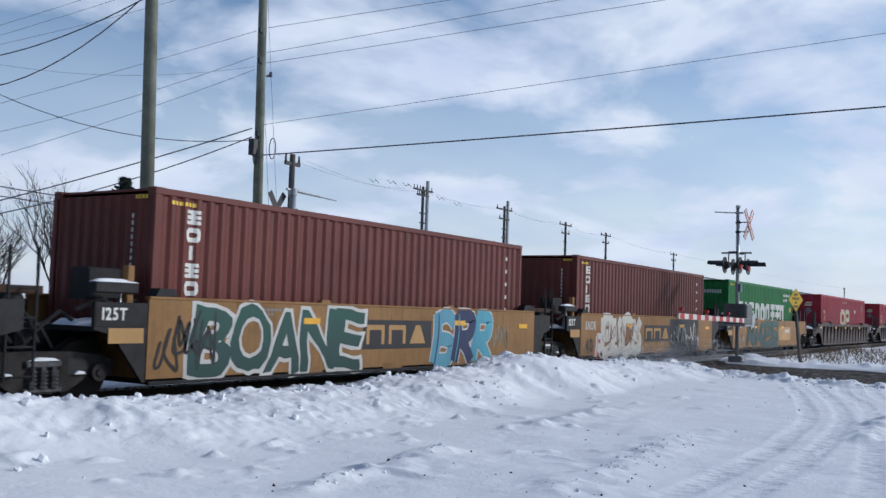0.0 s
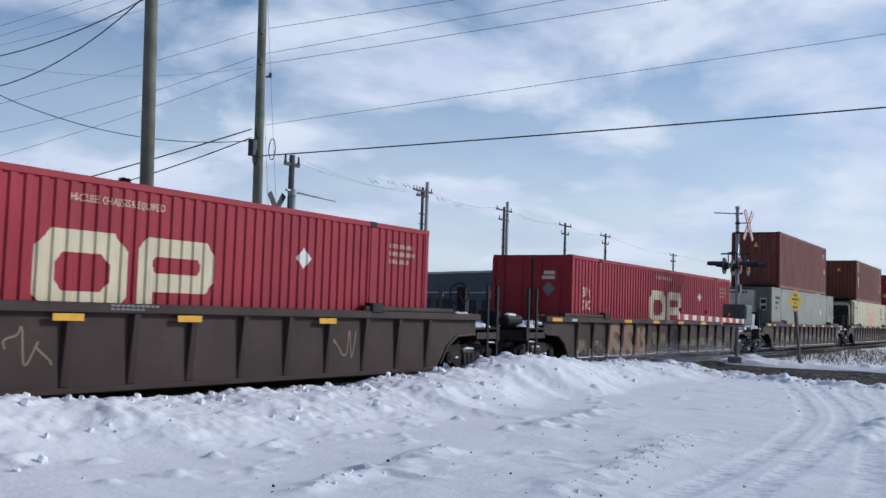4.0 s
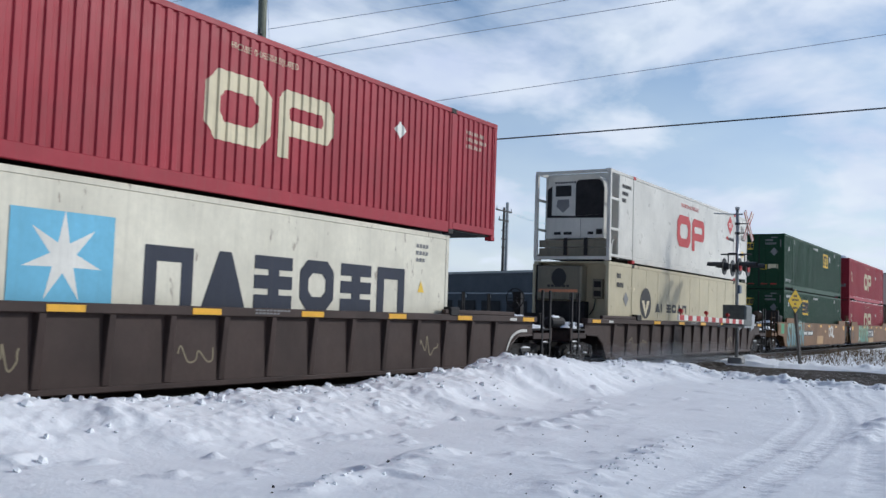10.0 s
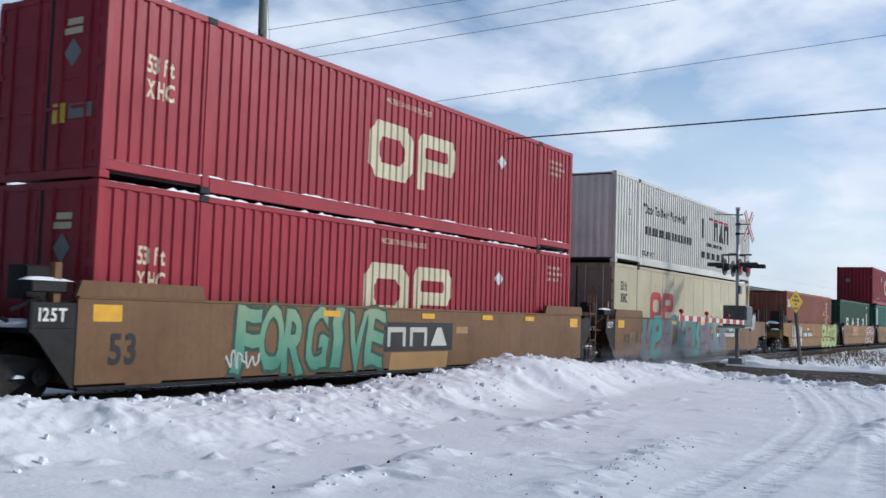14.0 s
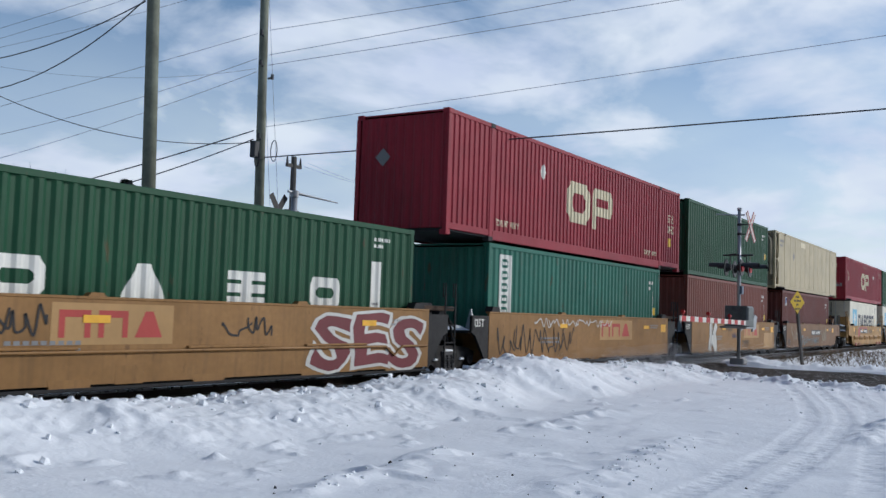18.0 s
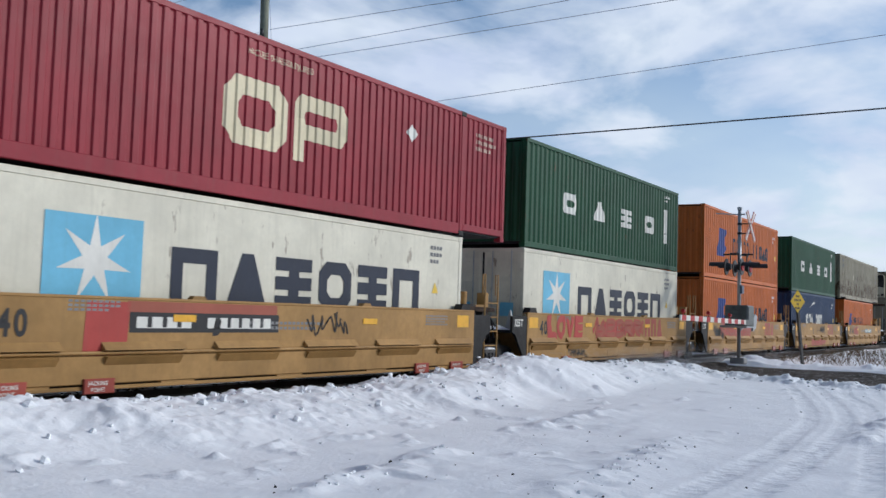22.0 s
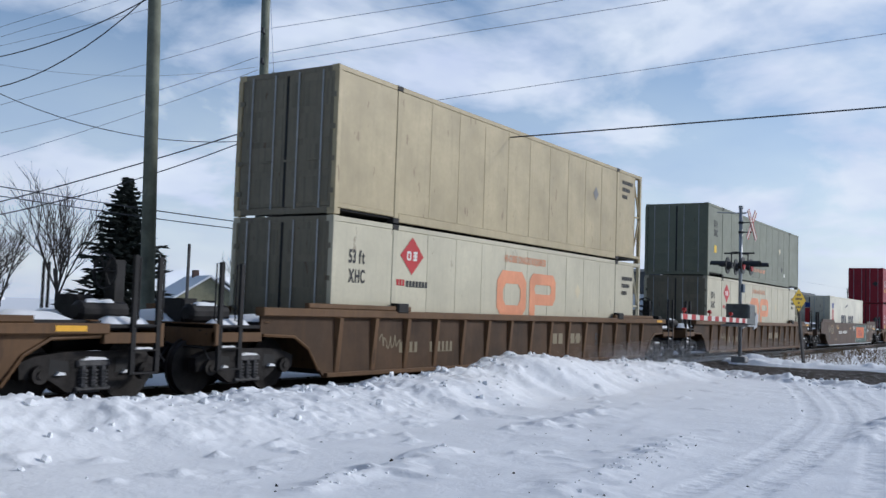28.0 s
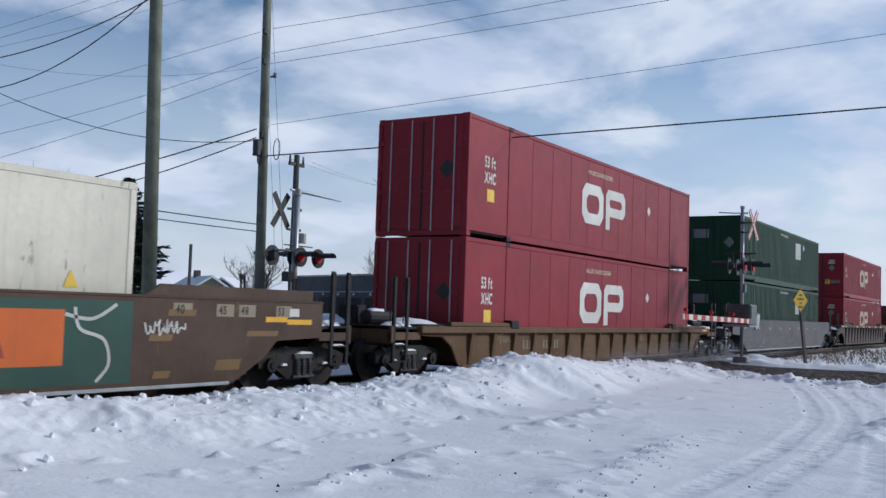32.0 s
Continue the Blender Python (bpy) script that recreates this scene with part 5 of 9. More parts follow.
                part("pipe_bracket", Geo().plate(e + 0.05, e + 1.35, -1.30, -1.24, 1.55, 1.66, 0.01), DARKRUST, car)
                snow_cap(car, e + 0.95, -0.5, 0.26, 1.2, 1.585, 0.05, 47)
                if ledge:
                    grab_ladder(car, e + 0.55, m, 0.36, 2.05, w=0.62, hoop=0.40)
                    part("guide_post", Geo().plate(e + 0.28, e + 0.42, -1.05, -0.80, 1.12, 2.02, 0.02), m, car, "yellow steel guide post")
                    part("guide_post", Geo().plate(e + 1.30, e + 1.46, -1.05, -0.80, 1.12, 2.02, 0.02), m, car, "yellow steel guide post")
                    part("step", Geo().plate(e + 0.42, e + 1.30, -1.02, -0.86, 1.62, 1.72, 0.01), m, car)
                else:
                    grab_ladder(car, e + 0.72, m if tall else BLACK, 0.40, 1.95, hoop=0.22)
                bogie(car, reach)
            else:
                p = part("capacity_plate", Geo().plate(n + 0.02, e - 0.05, y0 + 0.004, y0 + 0.012, 1.12, top - 0.08, 0.003), BLACK, car, "black plate with white capacity lettering")
                part("lettering", words("125T", n + 0.12, 1.22, 0.17, y0 + 0.001, "bold", 0.85), WHITE, p)
    return car


def ribbed_car(colour, label, top=1.47, ribs=15, group="", stub=False):
    """A stand-alone well car with ribbed sides, 53-foot well."""
    car = thing("well_car", label, "railway car", group)
    m = WELL[colour]
    y0 = -HALF
    well_floor(car, 8.3, m)
    end = 10.05
    pts = [(-8.35, 0.24), (8.35, 0.24), (8.75, 0.72), (9.15, 0.95), (end, 0.98), (end, top - 0.14), (-end, top - 0.14), (-end, 0.98), (-9.15, 0.95), (-8.75, 0.72)]
    for s in (-1, 1):
        ya, yb = (y0 + 0.10, y0 + 0.15) if s < 0 else (-y0 - 0.15, -y0 - 0.10)
        # taller rust-brown cars get a darker wall behind their ribs
        bay = WELL["darkbay"] if colour == "rust" and top > 1.3 else m
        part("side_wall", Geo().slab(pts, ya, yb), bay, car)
        part("top_chord", Geo().plate(-end - 0.05, end + 0.05, ya - 0.11, yb + 0.04, top - 0.15, top, 0.015), m, car)
        part("bottom_chord", Geo().plate(-8.3, 8.3, ya - 0.07, yb + 0.03, 0.20, 0.29, 0.015), m, car)
        if s < 0:
            for i in range(ribs):
                x = -7.95 + i * 15.9 / (ribs - 1)
                part("rib", stocked(("rib", top), lambda: Geo().add([(-0.085, ya, 0.29), (0.085, ya, 0.29), (0.085, ya, top - 0.15), (-0.085, ya, top - 0.15), (-0.055, ya - 0.022, 0.30), (0.055, ya - 0.022, 0.30), (0.055, ya - 0.105, top - 0.155), (-0.055, ya - 0.105, top - 0.155)],
                                                                    [(4, 5, 6, 7), (0, 4, 7, 3), (1, 2, 6, 5), (0, 1, 5, 4), (3, 7, 6, 2)]), m), m, car, at=(x, 0, 0))
    for x in (-8.3, 8.3):
        part("bulkhead", Geo().box(x - 0.04, x + 0.04, y0 + 0.15, -y0 - 0.15, 0.35, 1.2), m, car)
    # raised guides at the 40-foot posts and along the ends
    for d in (-1, 1):
        xs = sorted((d * 5.6, d * 8.9))
        part("container_guide", Geo().plate(xs[0], xs[1], y0 + 0.02, y0 + 0.12, top, top + 0.10, 0.02), m, car)
        xs = sorted((d * 5.75, d * 6.15))
        part("guide_block", Geo().plate(xs[0], xs[1], y0 - 0.03, y0 + 0.16, top - 0.05, top + 0.16, 0.03), BLACK, car, "dark guide block")
        n = d * 11.15
        deck(car, d * end, n, 1.16, m, 5 + d)
        part("platform", Geo().box(min(d * 8.4, d * end), max(d * 8.4, d * end), -1.36, 1.36, 1.15, 1.21), BLACK, car)
        snow_cap(car, d * 9.3, -0.6, 1.2, 1.1, 1.21, 0.12, 21)
        part("rounded_end", Geo().rod((d * 9.9, y0 + 0.16, 1.2), (d * 9.9, y0 + 0.16, 1.22), 0.1, 6), m, car)
        bogie(car, d * 10.1)
        coupler(car, d * 11.0, d)
        part("wheel_arch", Geo().path([(d * 8.5, y0 + 0.085, 0.34), (d * 8.8, y0 + 0.085, 0.74), (d * 9.2, y0 + 0.085, 0.96), (d * 10.0, y0 + 0.085, 0.99)], 0.03, 6), m, car)
    if not stub:
        hand_wheel(car, 10.75, -0.5, 1.95)
    return car


def smooth_single(colour, label, group="", guides=True):
    """A stand-alone well car with plain sides and high end guides."""
    car = thing("well_car", label, "railway car", group)
    m = WELL[colour]
    y0 = -HALF
    well_floor(car, 8.3, m)
    top = 1.56
    pts = [(-8.0, 0.24), (8.0, 0.24), (8.7, 0.62), (9.0, 0.90), (10.2, 0.95), (10.2, top), (-10.2, top), (-10.2, 0.95), (-9.0, 0.90), (-8.7, 0.62)]
    for s in (-1, 1):
        ya, yb = (y0, y0 + 0.05) if s < 0 else (-y0 - 0.05, -y0)
        part("side_wall", Geo().slab(pts, ya, yb), m, car)
        part("bottom_chord", Geo().plate(-7.9, 7.9, ya - 0.01, yb + 0.01, 0.20, 0.26, 0.01), GALV, car)
        part("top_chord", Geo().plate(-10.2, 10.2, ya - 0.012, yb + 0.04, top, top + 0.045, 0.01), m, car)
    for d in (-1, 1):
        xs = sorted((d * 6.1, d * 9.9))
        if guides:
            part("container_guide", Geo().slab([(xs[0], top + 0.04), (xs[1], top + 0.04), (xs[1] - (0.3 if d < 0 else 0.0), top + 0.22), (xs[0] + (0.0 if d < 0 else 0.3), top + 0.22)], y0 - 0.015, y0 + 0.05), m, car)
        part("bulkhead", Geo().box(d * 8.3 - 0.04, d * 8.3 + 0.04, y0 + 0.05, -y0 - 0.05, 0.35, 1.2), m, car)
        deck(car, d * 10.2, d * 11.15, 1.16, m, 9 + d)
        part("platform", Geo().box(min(d * 8.4, d * 10.2), max(d * 8.4, d * 10.2), -1.42, 1.42, 1.40, 1.46), BLACK, car)
        snow_cap(car, d * 9.4, -0.6, 1.4, 1.2, 1.46, 0.12, 25)
        bogie(car, d * 10.1)
        coupler(car, d * 11.0, d)
        if d < 0:
            for u in (10.35, 10.95):
                for yy in (-1.35, 1.3):
                    part("stake", Geo().rod((-u, yy, 1.1), (-u, yy, 2.15), 0.035, 6), BLACK, car, "tall black stake")
    return car

# ---- the train ----
TRAIN = []  # (thing, place along the train, height)


def placed(ob, s, z=0.0):
    TRAIN.append((ob, s, z))
    return ob


LOW, UP = FOOT, FOOT + HIGH + 0.02


def load(s, level, *args, **kw):
    return placed(container(*args, **kw), s, UP if level else LOW)

# wells, front of the train first: (place, car)
OLD = "weathered yellow articulated well car with graffiti"
placed(flat_car(6.35, 15.7, "oldyellow", OLD), 0.47)
car_a = placed(flat_car(6.35, 15.7, "oldyellow", "yellow articulated well car covered in green graffiti"), 16.17)
car_b = placed(flat_car(6.35, 15.7, "oldyellow", "yellow articulated well car with white and black graffiti"), 31.85)
car_c = placed(flat_car(6.35, 15.7, "oldyellow", "yellow end unit well car with dark green graffiti", last=True), 47.61)
CPL = "dark brown ribbed well car with chalky graffiti"
car_d = placed(ribbed_car("brown", "dark brown ribbed well car with yellow reflectors", group="ribbed brown cars"), 69.23)
car_e = placed(ribbed_car("brown", CPL, group="ribbed brown cars"), 92.97)
car_f = placed(ribbed_car("brown", CPL, group="ribbed brown cars"), 116.6)
car_g = placed(ribbed_car("brown", CPL, group="ribbed brown cars"), 140.05)
car_h = placed(ribbed_car("brown", "dark brown ribbed well car with yellow reflectors", group="ribbed brown cars"), 163.5)
car_i = placed(ribbed_car("brown", "dark brown ribbed well car with yellow reflectors", group="ribbed brown cars", stub=True), 186.98)
car_j = placed(flat_car(8.45, 19.45, "tan", "tan articulated well car with blue and green graffiti", first=True, tall=True), 210.55)
car_k = placed(flat_car(8.45, 19.45, "tan", "tan articulated well car with mint green graffiti", tall=True), 229.95)
car_l = placed(flat_car(8.45, 19.45, "tan", "tan articulated well car covered in teal and violet graffiti", last=True, tall=True), 249.44)
car_m = placed(flat_car(6.35, 15.4, "oldyellow", "ochre articulated well car with pale green graffiti", first=True, pipe=True), 271.47)
car_n = placed(flat_car(6.35, 15.4, "oldyellow", "ochre articulated well car with red and white graffiti", pipe=True), 286.9)
car_o = placed(flat_car(6.35, 15.4, "oldyellow", "ochre articulated well car with scribbled graffiti"), 302.25)
car_p = placed(flat_car(6.35, 15.4, "oldyellow", "ochre articulated well car with scribbled graffiti"), 317.66)
car_q = placed(flat_car(6.35, 15.4, "tan", "tan end unit well car with blue scribbles", last=True), 333.03)
YL = "bright yellow articulated well car with step ledges"
car_r = placed(flat_car(6.35, 15.4, "yellow", YL, first=True, ledge=True, black=False), 352.65)
car_s = placed(flat_car(6.35, 15.4, "yellow", YL, ledge=True, black=False), 368.06)
car_t = placed(flat_car(6.35, 15.4, "yellow", YL, ledge=True, black=False), 383.46)
car_u = placed(flat_car(6.35, 15.4, "yellow", YL, ledge=True, black=False), 398.83)
car_v = placed(flat_car(6.35, 15.4, "yellow", YL, last=True, ledge=True, black=False), 414.3)
RB = "rusty yellow-brown ribbed well car"
car_w = placed(ribbed_car("rust", RB, top=1.17, ribs=16, group="ribbed rusty cars"), 436.05)
car_x = placed(ribbed_car("rust", RB, group="ribbed rusty cars"), 459.39)
car_y = placed(ribbed_car("rust", RB, group="ribbed rusty cars"), 482.95)
car_z = placed(smooth_single("dtbrown", "dark brown well car with an orange graffiti panel"), 506.47)
car_aa = placed(ribbed_car("rust", RB, top=1.17, ribs=16, group="ribbed rusty cars"), 530.08)
car_ab = placed(smooth_single("grey", "grey smooth-sided well car", guides=False), 553.64)
car_ac = placed(ribbed_car("brown", CPL, group="ribbed brown cars"), 577.8)
car_ad = placed(ribbed_car("brown", CPL, group="ribbed brown cars"), 601.4)


# loads
def mk_evergreen(lay, y, box):
    lay(emblem("eveoooeem", -4.6, 0.98, 9.0, 1.02, y, 0.28, 0.84), WHITE, "emblem", "row of broad white blocks")
    small_print(lay, y, WHITE, 4.2, 2.45, (7, 4), 1.3, 0.13)
    lay(rect(Geo(), 5.5, 5.72, 1.65, 1.9, y), LABELY, "yellow_label")
    lay(bars(6, -5.75, 2.68, 0.6, 0.06, y), LABELY, "hazard_stripe")
    part("small_print", Geo().add([(-6.1, -0.9 + 0.11 * i + a, z) for i in range(9) for a, z in ((0, 2.3), (0.07, 2.3), (0.07, 2.45), (0, 2.45))], [tuple(4 * i + k for k in (3, 2, 1, 0)) for i in range(9)]), WHITE, box)


def mk_triton(lay, y, box):
    triton(lay, y)


def mk_plain40(lay, y, box):
    small_print(lay, y, WHITE, 5.1, 2.35, (3, 2), 0.4, 0.1)
    lay(bars(3, 5.45, 1.2, 0.06, 0.9, y), WHITE, "small_print")
    lay(rect(Geo(), 5.5, 5.7, 1.3, 1.55, y), LABELY, "yellow_label")


def mk_brown_end(lay, y, box):
    mk_plain40(lay, y, box)
    part("warning_label", Geo().add([(-6.1, -0.15, 2.12), (-6.1, 0.12, 2.12), (-6.1, -0.015, 2.38)], [(2, 1, 0)]), LABELY, box, "yellow warning triangle")


def mk_reefer_grey(lay, y, box):
    small_print(lay, y, INK, -7.3, 2.32, (9, 6, 4), 1.0, 0.13)
    placard(lay, y, 4.03, 1.8)
    fifty_three(lay, y, INK, 6.8, 2.02)


def mk_reefer_cf(lay, y, box):
    small_print(lay, y, INK, -7.02, 2.30, (9,), 0.82, 0.15)
    small_print(lay, y, GREYMARK, -6.92, 1.96, (9, 7), 0.55, 0.11)
    cp_mark(lay, y, FADEDRED, 1.02, "faded orange two-block trade mark")
    placard(lay, y, -4.2, 1.8, CREAMMARK)
    tempro(lay, y, 5.42, 2.28)
    fifty_three(lay, y, INK, 7.3, 2.0, 0.24)


def mk_maersk(lay, y, box):
    m_lower_cut(lay, y)
    for s in (0.55, -0.75):
        part("emblem", Geo().add([(-6.13, s - 0.2, 1.05), (-6.13, s + 0.2, 1.05), (-6.13, s + 0.2, 1.45), (-6.13, s - 0.2, 1.45)], [(3, 2, 1, 0)]), SKYBLUE, box, "pale blue panel")


def mk_white_reefer(lay, y, box):
    cp_mark(lay, y, REDMARK, 0.95, "red two-block trade mark")
    small_print(lay, y, INK, -7.08, 2.40, (9, 6, 4), 0.8, 0.12)
    lay(words("HI-CUBE CHASSIS REQUIRED", -1.2, 2.44, 0.13, y, "bold", 0.75), REDMARK)
    tempro(lay, y, 5.35, 2.35)
    placard(lay, y, 3.6, 1.85)
    fifty_three(lay, y, INK, 7.05, 2.22, 0.24)
    lay(rect(Geo(), 7.2, 7.5, 1.1, 1.35, y), LABELY, "yellow_label")


def mk_vitran(lay, y, box):
    g = Geo()
    n = 24
    g.add([(-4.78 + 0.52 * math.cos(2 * math.pi * i / n), y, 1.66 + 0.52 * math.sin(2 * math.pi * i / n)) for i in range(n)], [tuple(range(n))])
    lay(g, INK, "emblem", "dark round emblem")
    lay(Geo().add([(-5.15, y - 0.002, 1.75), (-4.9, y - 0.002, 1.75), (-4.78, y - 0.002, 1.42), (-4.66, y - 0.002, 1.75), (-4.41, y - 0.002, 1.75), (-4.78, y - 0.002, 1.2)], [(0, 5, 2, 1), (2, 5, 4, 3)]), CREAMMARK, "emblem")
    lay(emblem("vieovm", -3.82, 1.38, 3.5, 0.30, y, 0.10, 0.8), INK, "emblem", "row of dark blocks")
    placard(lay, y, -6.6, 1.75, GREYMARK, 0.24), placard(lay, y, -6.0, 2.1, CREAMMARK, 0.2)
    small_print(lay, y, INK, -7.4, 2.4, (3, 5), 0.6, 0.15)


def mk_emp(lay, y, box, low=False):
    x = -3.56 if low else 2.16
    z = 1.65 if low else 1.70
    lay(rect(Geo(), x, x + 1.48, z, z + 0.84, y), LABELY, "emblem", "yellow panel")
    lay(emblem("emo", x + 0.1, z + 0.12, 1.34, 0.6, y - 0.002, 0.13, 0.88), DEEPNAVY, "emblem", "dark block marks")
    placard(lay, y, -4.25 if low else 4.26, 2.24 if low else 2.3)
    lay(words("WARNING HIGH CUBE", -0.75, 2.57, 0.12, y, "bold", 0.7), WHITE)
    lay(words("53", -7.1, 2.05, 0.22, y, "bold", 0.8), WHITE)
    lay(words("53", 7.2, 2.0, 0.17, y, "bold", 0.8), WHITE)
    for x in (-5.72, 5.75):
        lay(bars(2, x, 2.5, 0.2, 0.22, y), WHITE, "small_print")
    lay(words("TOPLIFT ONLY", -7.6, 0.42, 0.14, y, "bold", 0.7), WHITE) if not low else small_print(lay, y, WHITE, -7.5, 2.5, (8,), 1.2, 0.14)
    xe = -LENGTH[53] / 2 - 0.002
    xe -= 0.012
    part("emblem", on_end(rect(Geo(), -0.80, -0.28, 2.06, 2.44, 0), xe), LABELY, box, "yellow panel")
    marks = Geo()
    for g in emblem("emo", -0.76, 2.12, 0.48, 0.26, 0, 0.06, 0.86):
        marks.add(g.v, g.f)
    part("emblem", on_end(marks, xe - 0.002), DEEPNAVY, box)
    part("placard", on_end(diamond(0.78, 1.95, 0.22, 0, 0.2), xe), GREYMARK, box, "white diamond placard")
    part("lettering", on_end(words("53'", -0.85, 1.55, 0.2, 0, "plain", 0.9), xe), GREYMARK, box)
    for q in (rect(Geo(), -0.95, -0.62, 2.66, 2.72, 0), rect(Geo(), 0.62, 0.95, 2.66, 2.72, 0), rect(Geo(), -1.12, -1.08, 2.2, 2.6, 0), rect(Geo(), 1.08, 1.12, 2.2, 2.6, 0), bars(5, 0.30, 2.50, 0.42, 0.10, 0), bars(6, 0.30, 2.32, 0.6, 0.11, 0)):
        part("small_print", on_end(q, xe), GREYMARK, box)
    if not low:
        part("yellow_label", on_end(rect(Geo(), 0.08, 0.40, 1.02, 1.28, 0), xe), LABELY, box)
        part("data_plate", on_end(rect(Geo(), 0.46, 0.98, 1.06, 1.30, 0), xe), CREAMMARK, box)
        for q in (-1.0, -0.55, 0.12, 0.60):
            part("reflector", on_end(rect(Geo(), q, q + 0.3, 0.24, 0.29, 0), xe), REDMARK, box, "red reflective strip")

def mk_emp_low(lay, y, box):
    mk_emp(lay, y, box, True)


def mk_emp_blank(lay, y, box):
    lay(rect(Geo(), 2.3, 3.5, 1.6, 2.45, y), WHITE, "panel", "blank white panel")
    placard(lay, y, 4.2, 2.3)
    lay(words("WARNING HIGH CUBE", -0.9, 2.57, 0.12, y, "bold", 0.7), WHITE)
    xe = -LENGTH[53] / 2 - 0.002
    part("panel", Geo().add([(xe, 0.2, 1.9), (xe, 0.95, 1.9), (xe, 0.95, 2.3), (xe, 0.2, 2.3)], [(3, 2, 1, 0)]), GREYMARK, box, "pale panel")
    part("placard", Geo().add([(xe, -0.95, 1.7), (xe, -0.7, 1.45), (xe, -0.45, 1.7), (xe, -0.7, 1.95)], [(3, 2, 1, 0)]), GREYMARK, box, "white diamond placard")


def mk_iway(lay, y, box):
    lay(words("\"Door To Door Worldwide\"", -5.55, 1.83, 0.30, y, "bold", 0.78, gap=0.07), INK)
    lay(bars(15, -5.4, 1.10, 5.1, 0.28, y), INK, "small_print")
    lay(emblem("i mvm", 0.95, 1.5, 3.8, 0.78, y, 0.2, 0.8), INK, "emblem", "row of black blocks")
    lay(bars(4, 1.9, 2.3, 2.8, 0.1, y - 0.002), REDMARK, "emblem")
    lay(bars(12, 1.5, 1.22, 2.2, 0.14, y), INK, "small_print")
    lay(bars(5, 0.85, 0.72, 3.4, 0.26, y, 0.35), INK, "emblem", "row of small black pictograms")
    lay(words("TOPLIFT ONLY", -5.7, 0.38, 0.15, y, "bold", 0.7), INK)
    placard(lay, y, -6.42, 2.15)
    lay(words("53", -7.0, 1.6, 0.2, y, "bold", 0.8), GREYMARK)
    xe = -LENGTH[53] / 2 - 0.002
    part("placard", Geo().add([(xe, 0.35, 2.05), (xe, 0.57, 1.83), (xe, 0.79, 2.05), (xe, 0.57, 2.27)], [(3, 2, 1, 0)]), INK, box, "dark diamond placard")


def mk_cream_cp(lay, y, box):
    cp_mark(lay, y, REDMARK, 1.14, "red trade mark", -4.8, 1.12, 0.95)
    fifty_three(lay, y, INK, -7.54, 2.05, 0.27)
    placard(lay, y, 3.6, 1.75, CREAMMARK)


def mk_cai(lay, y, box):
    lay([shape("o", -5.95, 2.05, 0.28, 0.4, y, 0.08), shape("v", -5.6, 2.05, 0.28, 0.4, y, 0.1), shape("i", -5.25, 2.05, 0.1, 0.4, y, 0.1)], WHITE, "emblem", "white block mark")
    for i in range(7):
        lay(rect(Geo(), 4.55, 4.70, 2.35 - i * 0.23, 2.5 - i * 0.23, y), WHITE, "small_print")
    lay(rect(Geo(), 4.95, 5.15, 1.55, 1.75, y), LABELY, "yellow_label")
    lay(Geo().add([(3.7, y, 1.75), (4.05, y, 1.75), (3.87, y, 2.1)], [(0, 1, 2)]), LABELY, "warning_label", "yellow warning triangle")


def mk_uasc(lay, y, box):
    uasc(lay, y)


def mk_red_mirror(lay, y, box):
    cp_mark(lay, y, CREAMMARK, label="cream two-block trade mark")
    placard(lay, y, -3.18, 2.1)
    lay(words("TOPLIFT ONLY", -5.75, 0.42, 0.15, y, "bold", 0.7), CREAMMARK)
    lay(words("TOPLIFT ONLY", 4.5, 0.42, 0.15, y, "bold", 0.7), CREAMMARK)
    fifty_three(lay, y, CREAMMARK, 6.9, 1.72)
    lay(rect(Geo(), 6.95, 7.2, 0.85, 1.15, y), LABELY, "yellow_label")
    xe = -LENGTH[53] / 2 - 0.002
    part("placard", Geo().add([(xe, 0.3, 1.85), (xe, 0.52, 1.63), (xe, 0.74, 1.85), (xe, 0.52, 2.07)], [(3, 2, 1, 0)]), GREYMARK, box, "grey diamond placard")


def mk_teal(lay, y, box):
    lay(rect(Geo(), -5.5, -4.88, 1.0, 2.65, y), WHITE, "panel", "tall white panel")
    for i in range(5):
        lay(shape("o", -5.38, 1.12 + i * 0.3, 0.36, 0.22, y - 0.002, 0.07), CAR["teal"], "emblem")
    mk_plain40(lay, y, box)


def mk_tan(lay, y, box):
    placard(lay, y, -4.0, 1.82, GREYMARK, 0.24)
    lay(rect(Geo(), -2.35, -1.15, 2.45, 2.72, y), CREAMMARK, "panel")
    lay(words("53'", 6.7, 1.95, 0.22, y, "bold", 0.8), INK)
    small_print(lay, y, GREYMARK, -7.05, 2.4, (8, 6), 0.8, 0.12)


def mk_zlogo(lay, y, box):
    lay(rect(Geo(), -5.45, -5.07, 2.12, 2.55, y), WHITE, "panel")
    lay(Geo().add([(-5.42, y - 0.002, 2.15), (-5.25, y - 0.002, 2.15), (-5.1, y - 0.002, 2.52), (-5.3, y - 0.002, 2.52)], [(0, 1, 2, 3)]), NAVY, "emblem", "slanted blue emblem")
    mk_plain40(lay, y, box)


def mk_hapag(lay, y, box):
    hapag(lay, y)
    mk_plain40(lay, y, box)


def mk_hapag_small(lay, y, box):
    g = Geo().add([(-4.05, y, 1.2), (-3.15, y, 1.2), (-2.97, y, 1.5), (-3.2, y, 1.66), (-2.95, y, 2.0), (-3.75, y, 2.0)], [(0, 1, 2, 3, 4, 5)])
    lay(g, NAVY, "emblem", "slanted blue emblem")
    lay(emblem("movoo iiovo", -2.55, 1.32, 4.0, 0.44, y, 0.10, 0.80), DEEPNAVY, "emblem", "row of dark block marks")
    mk_plain40(lay, y, box)


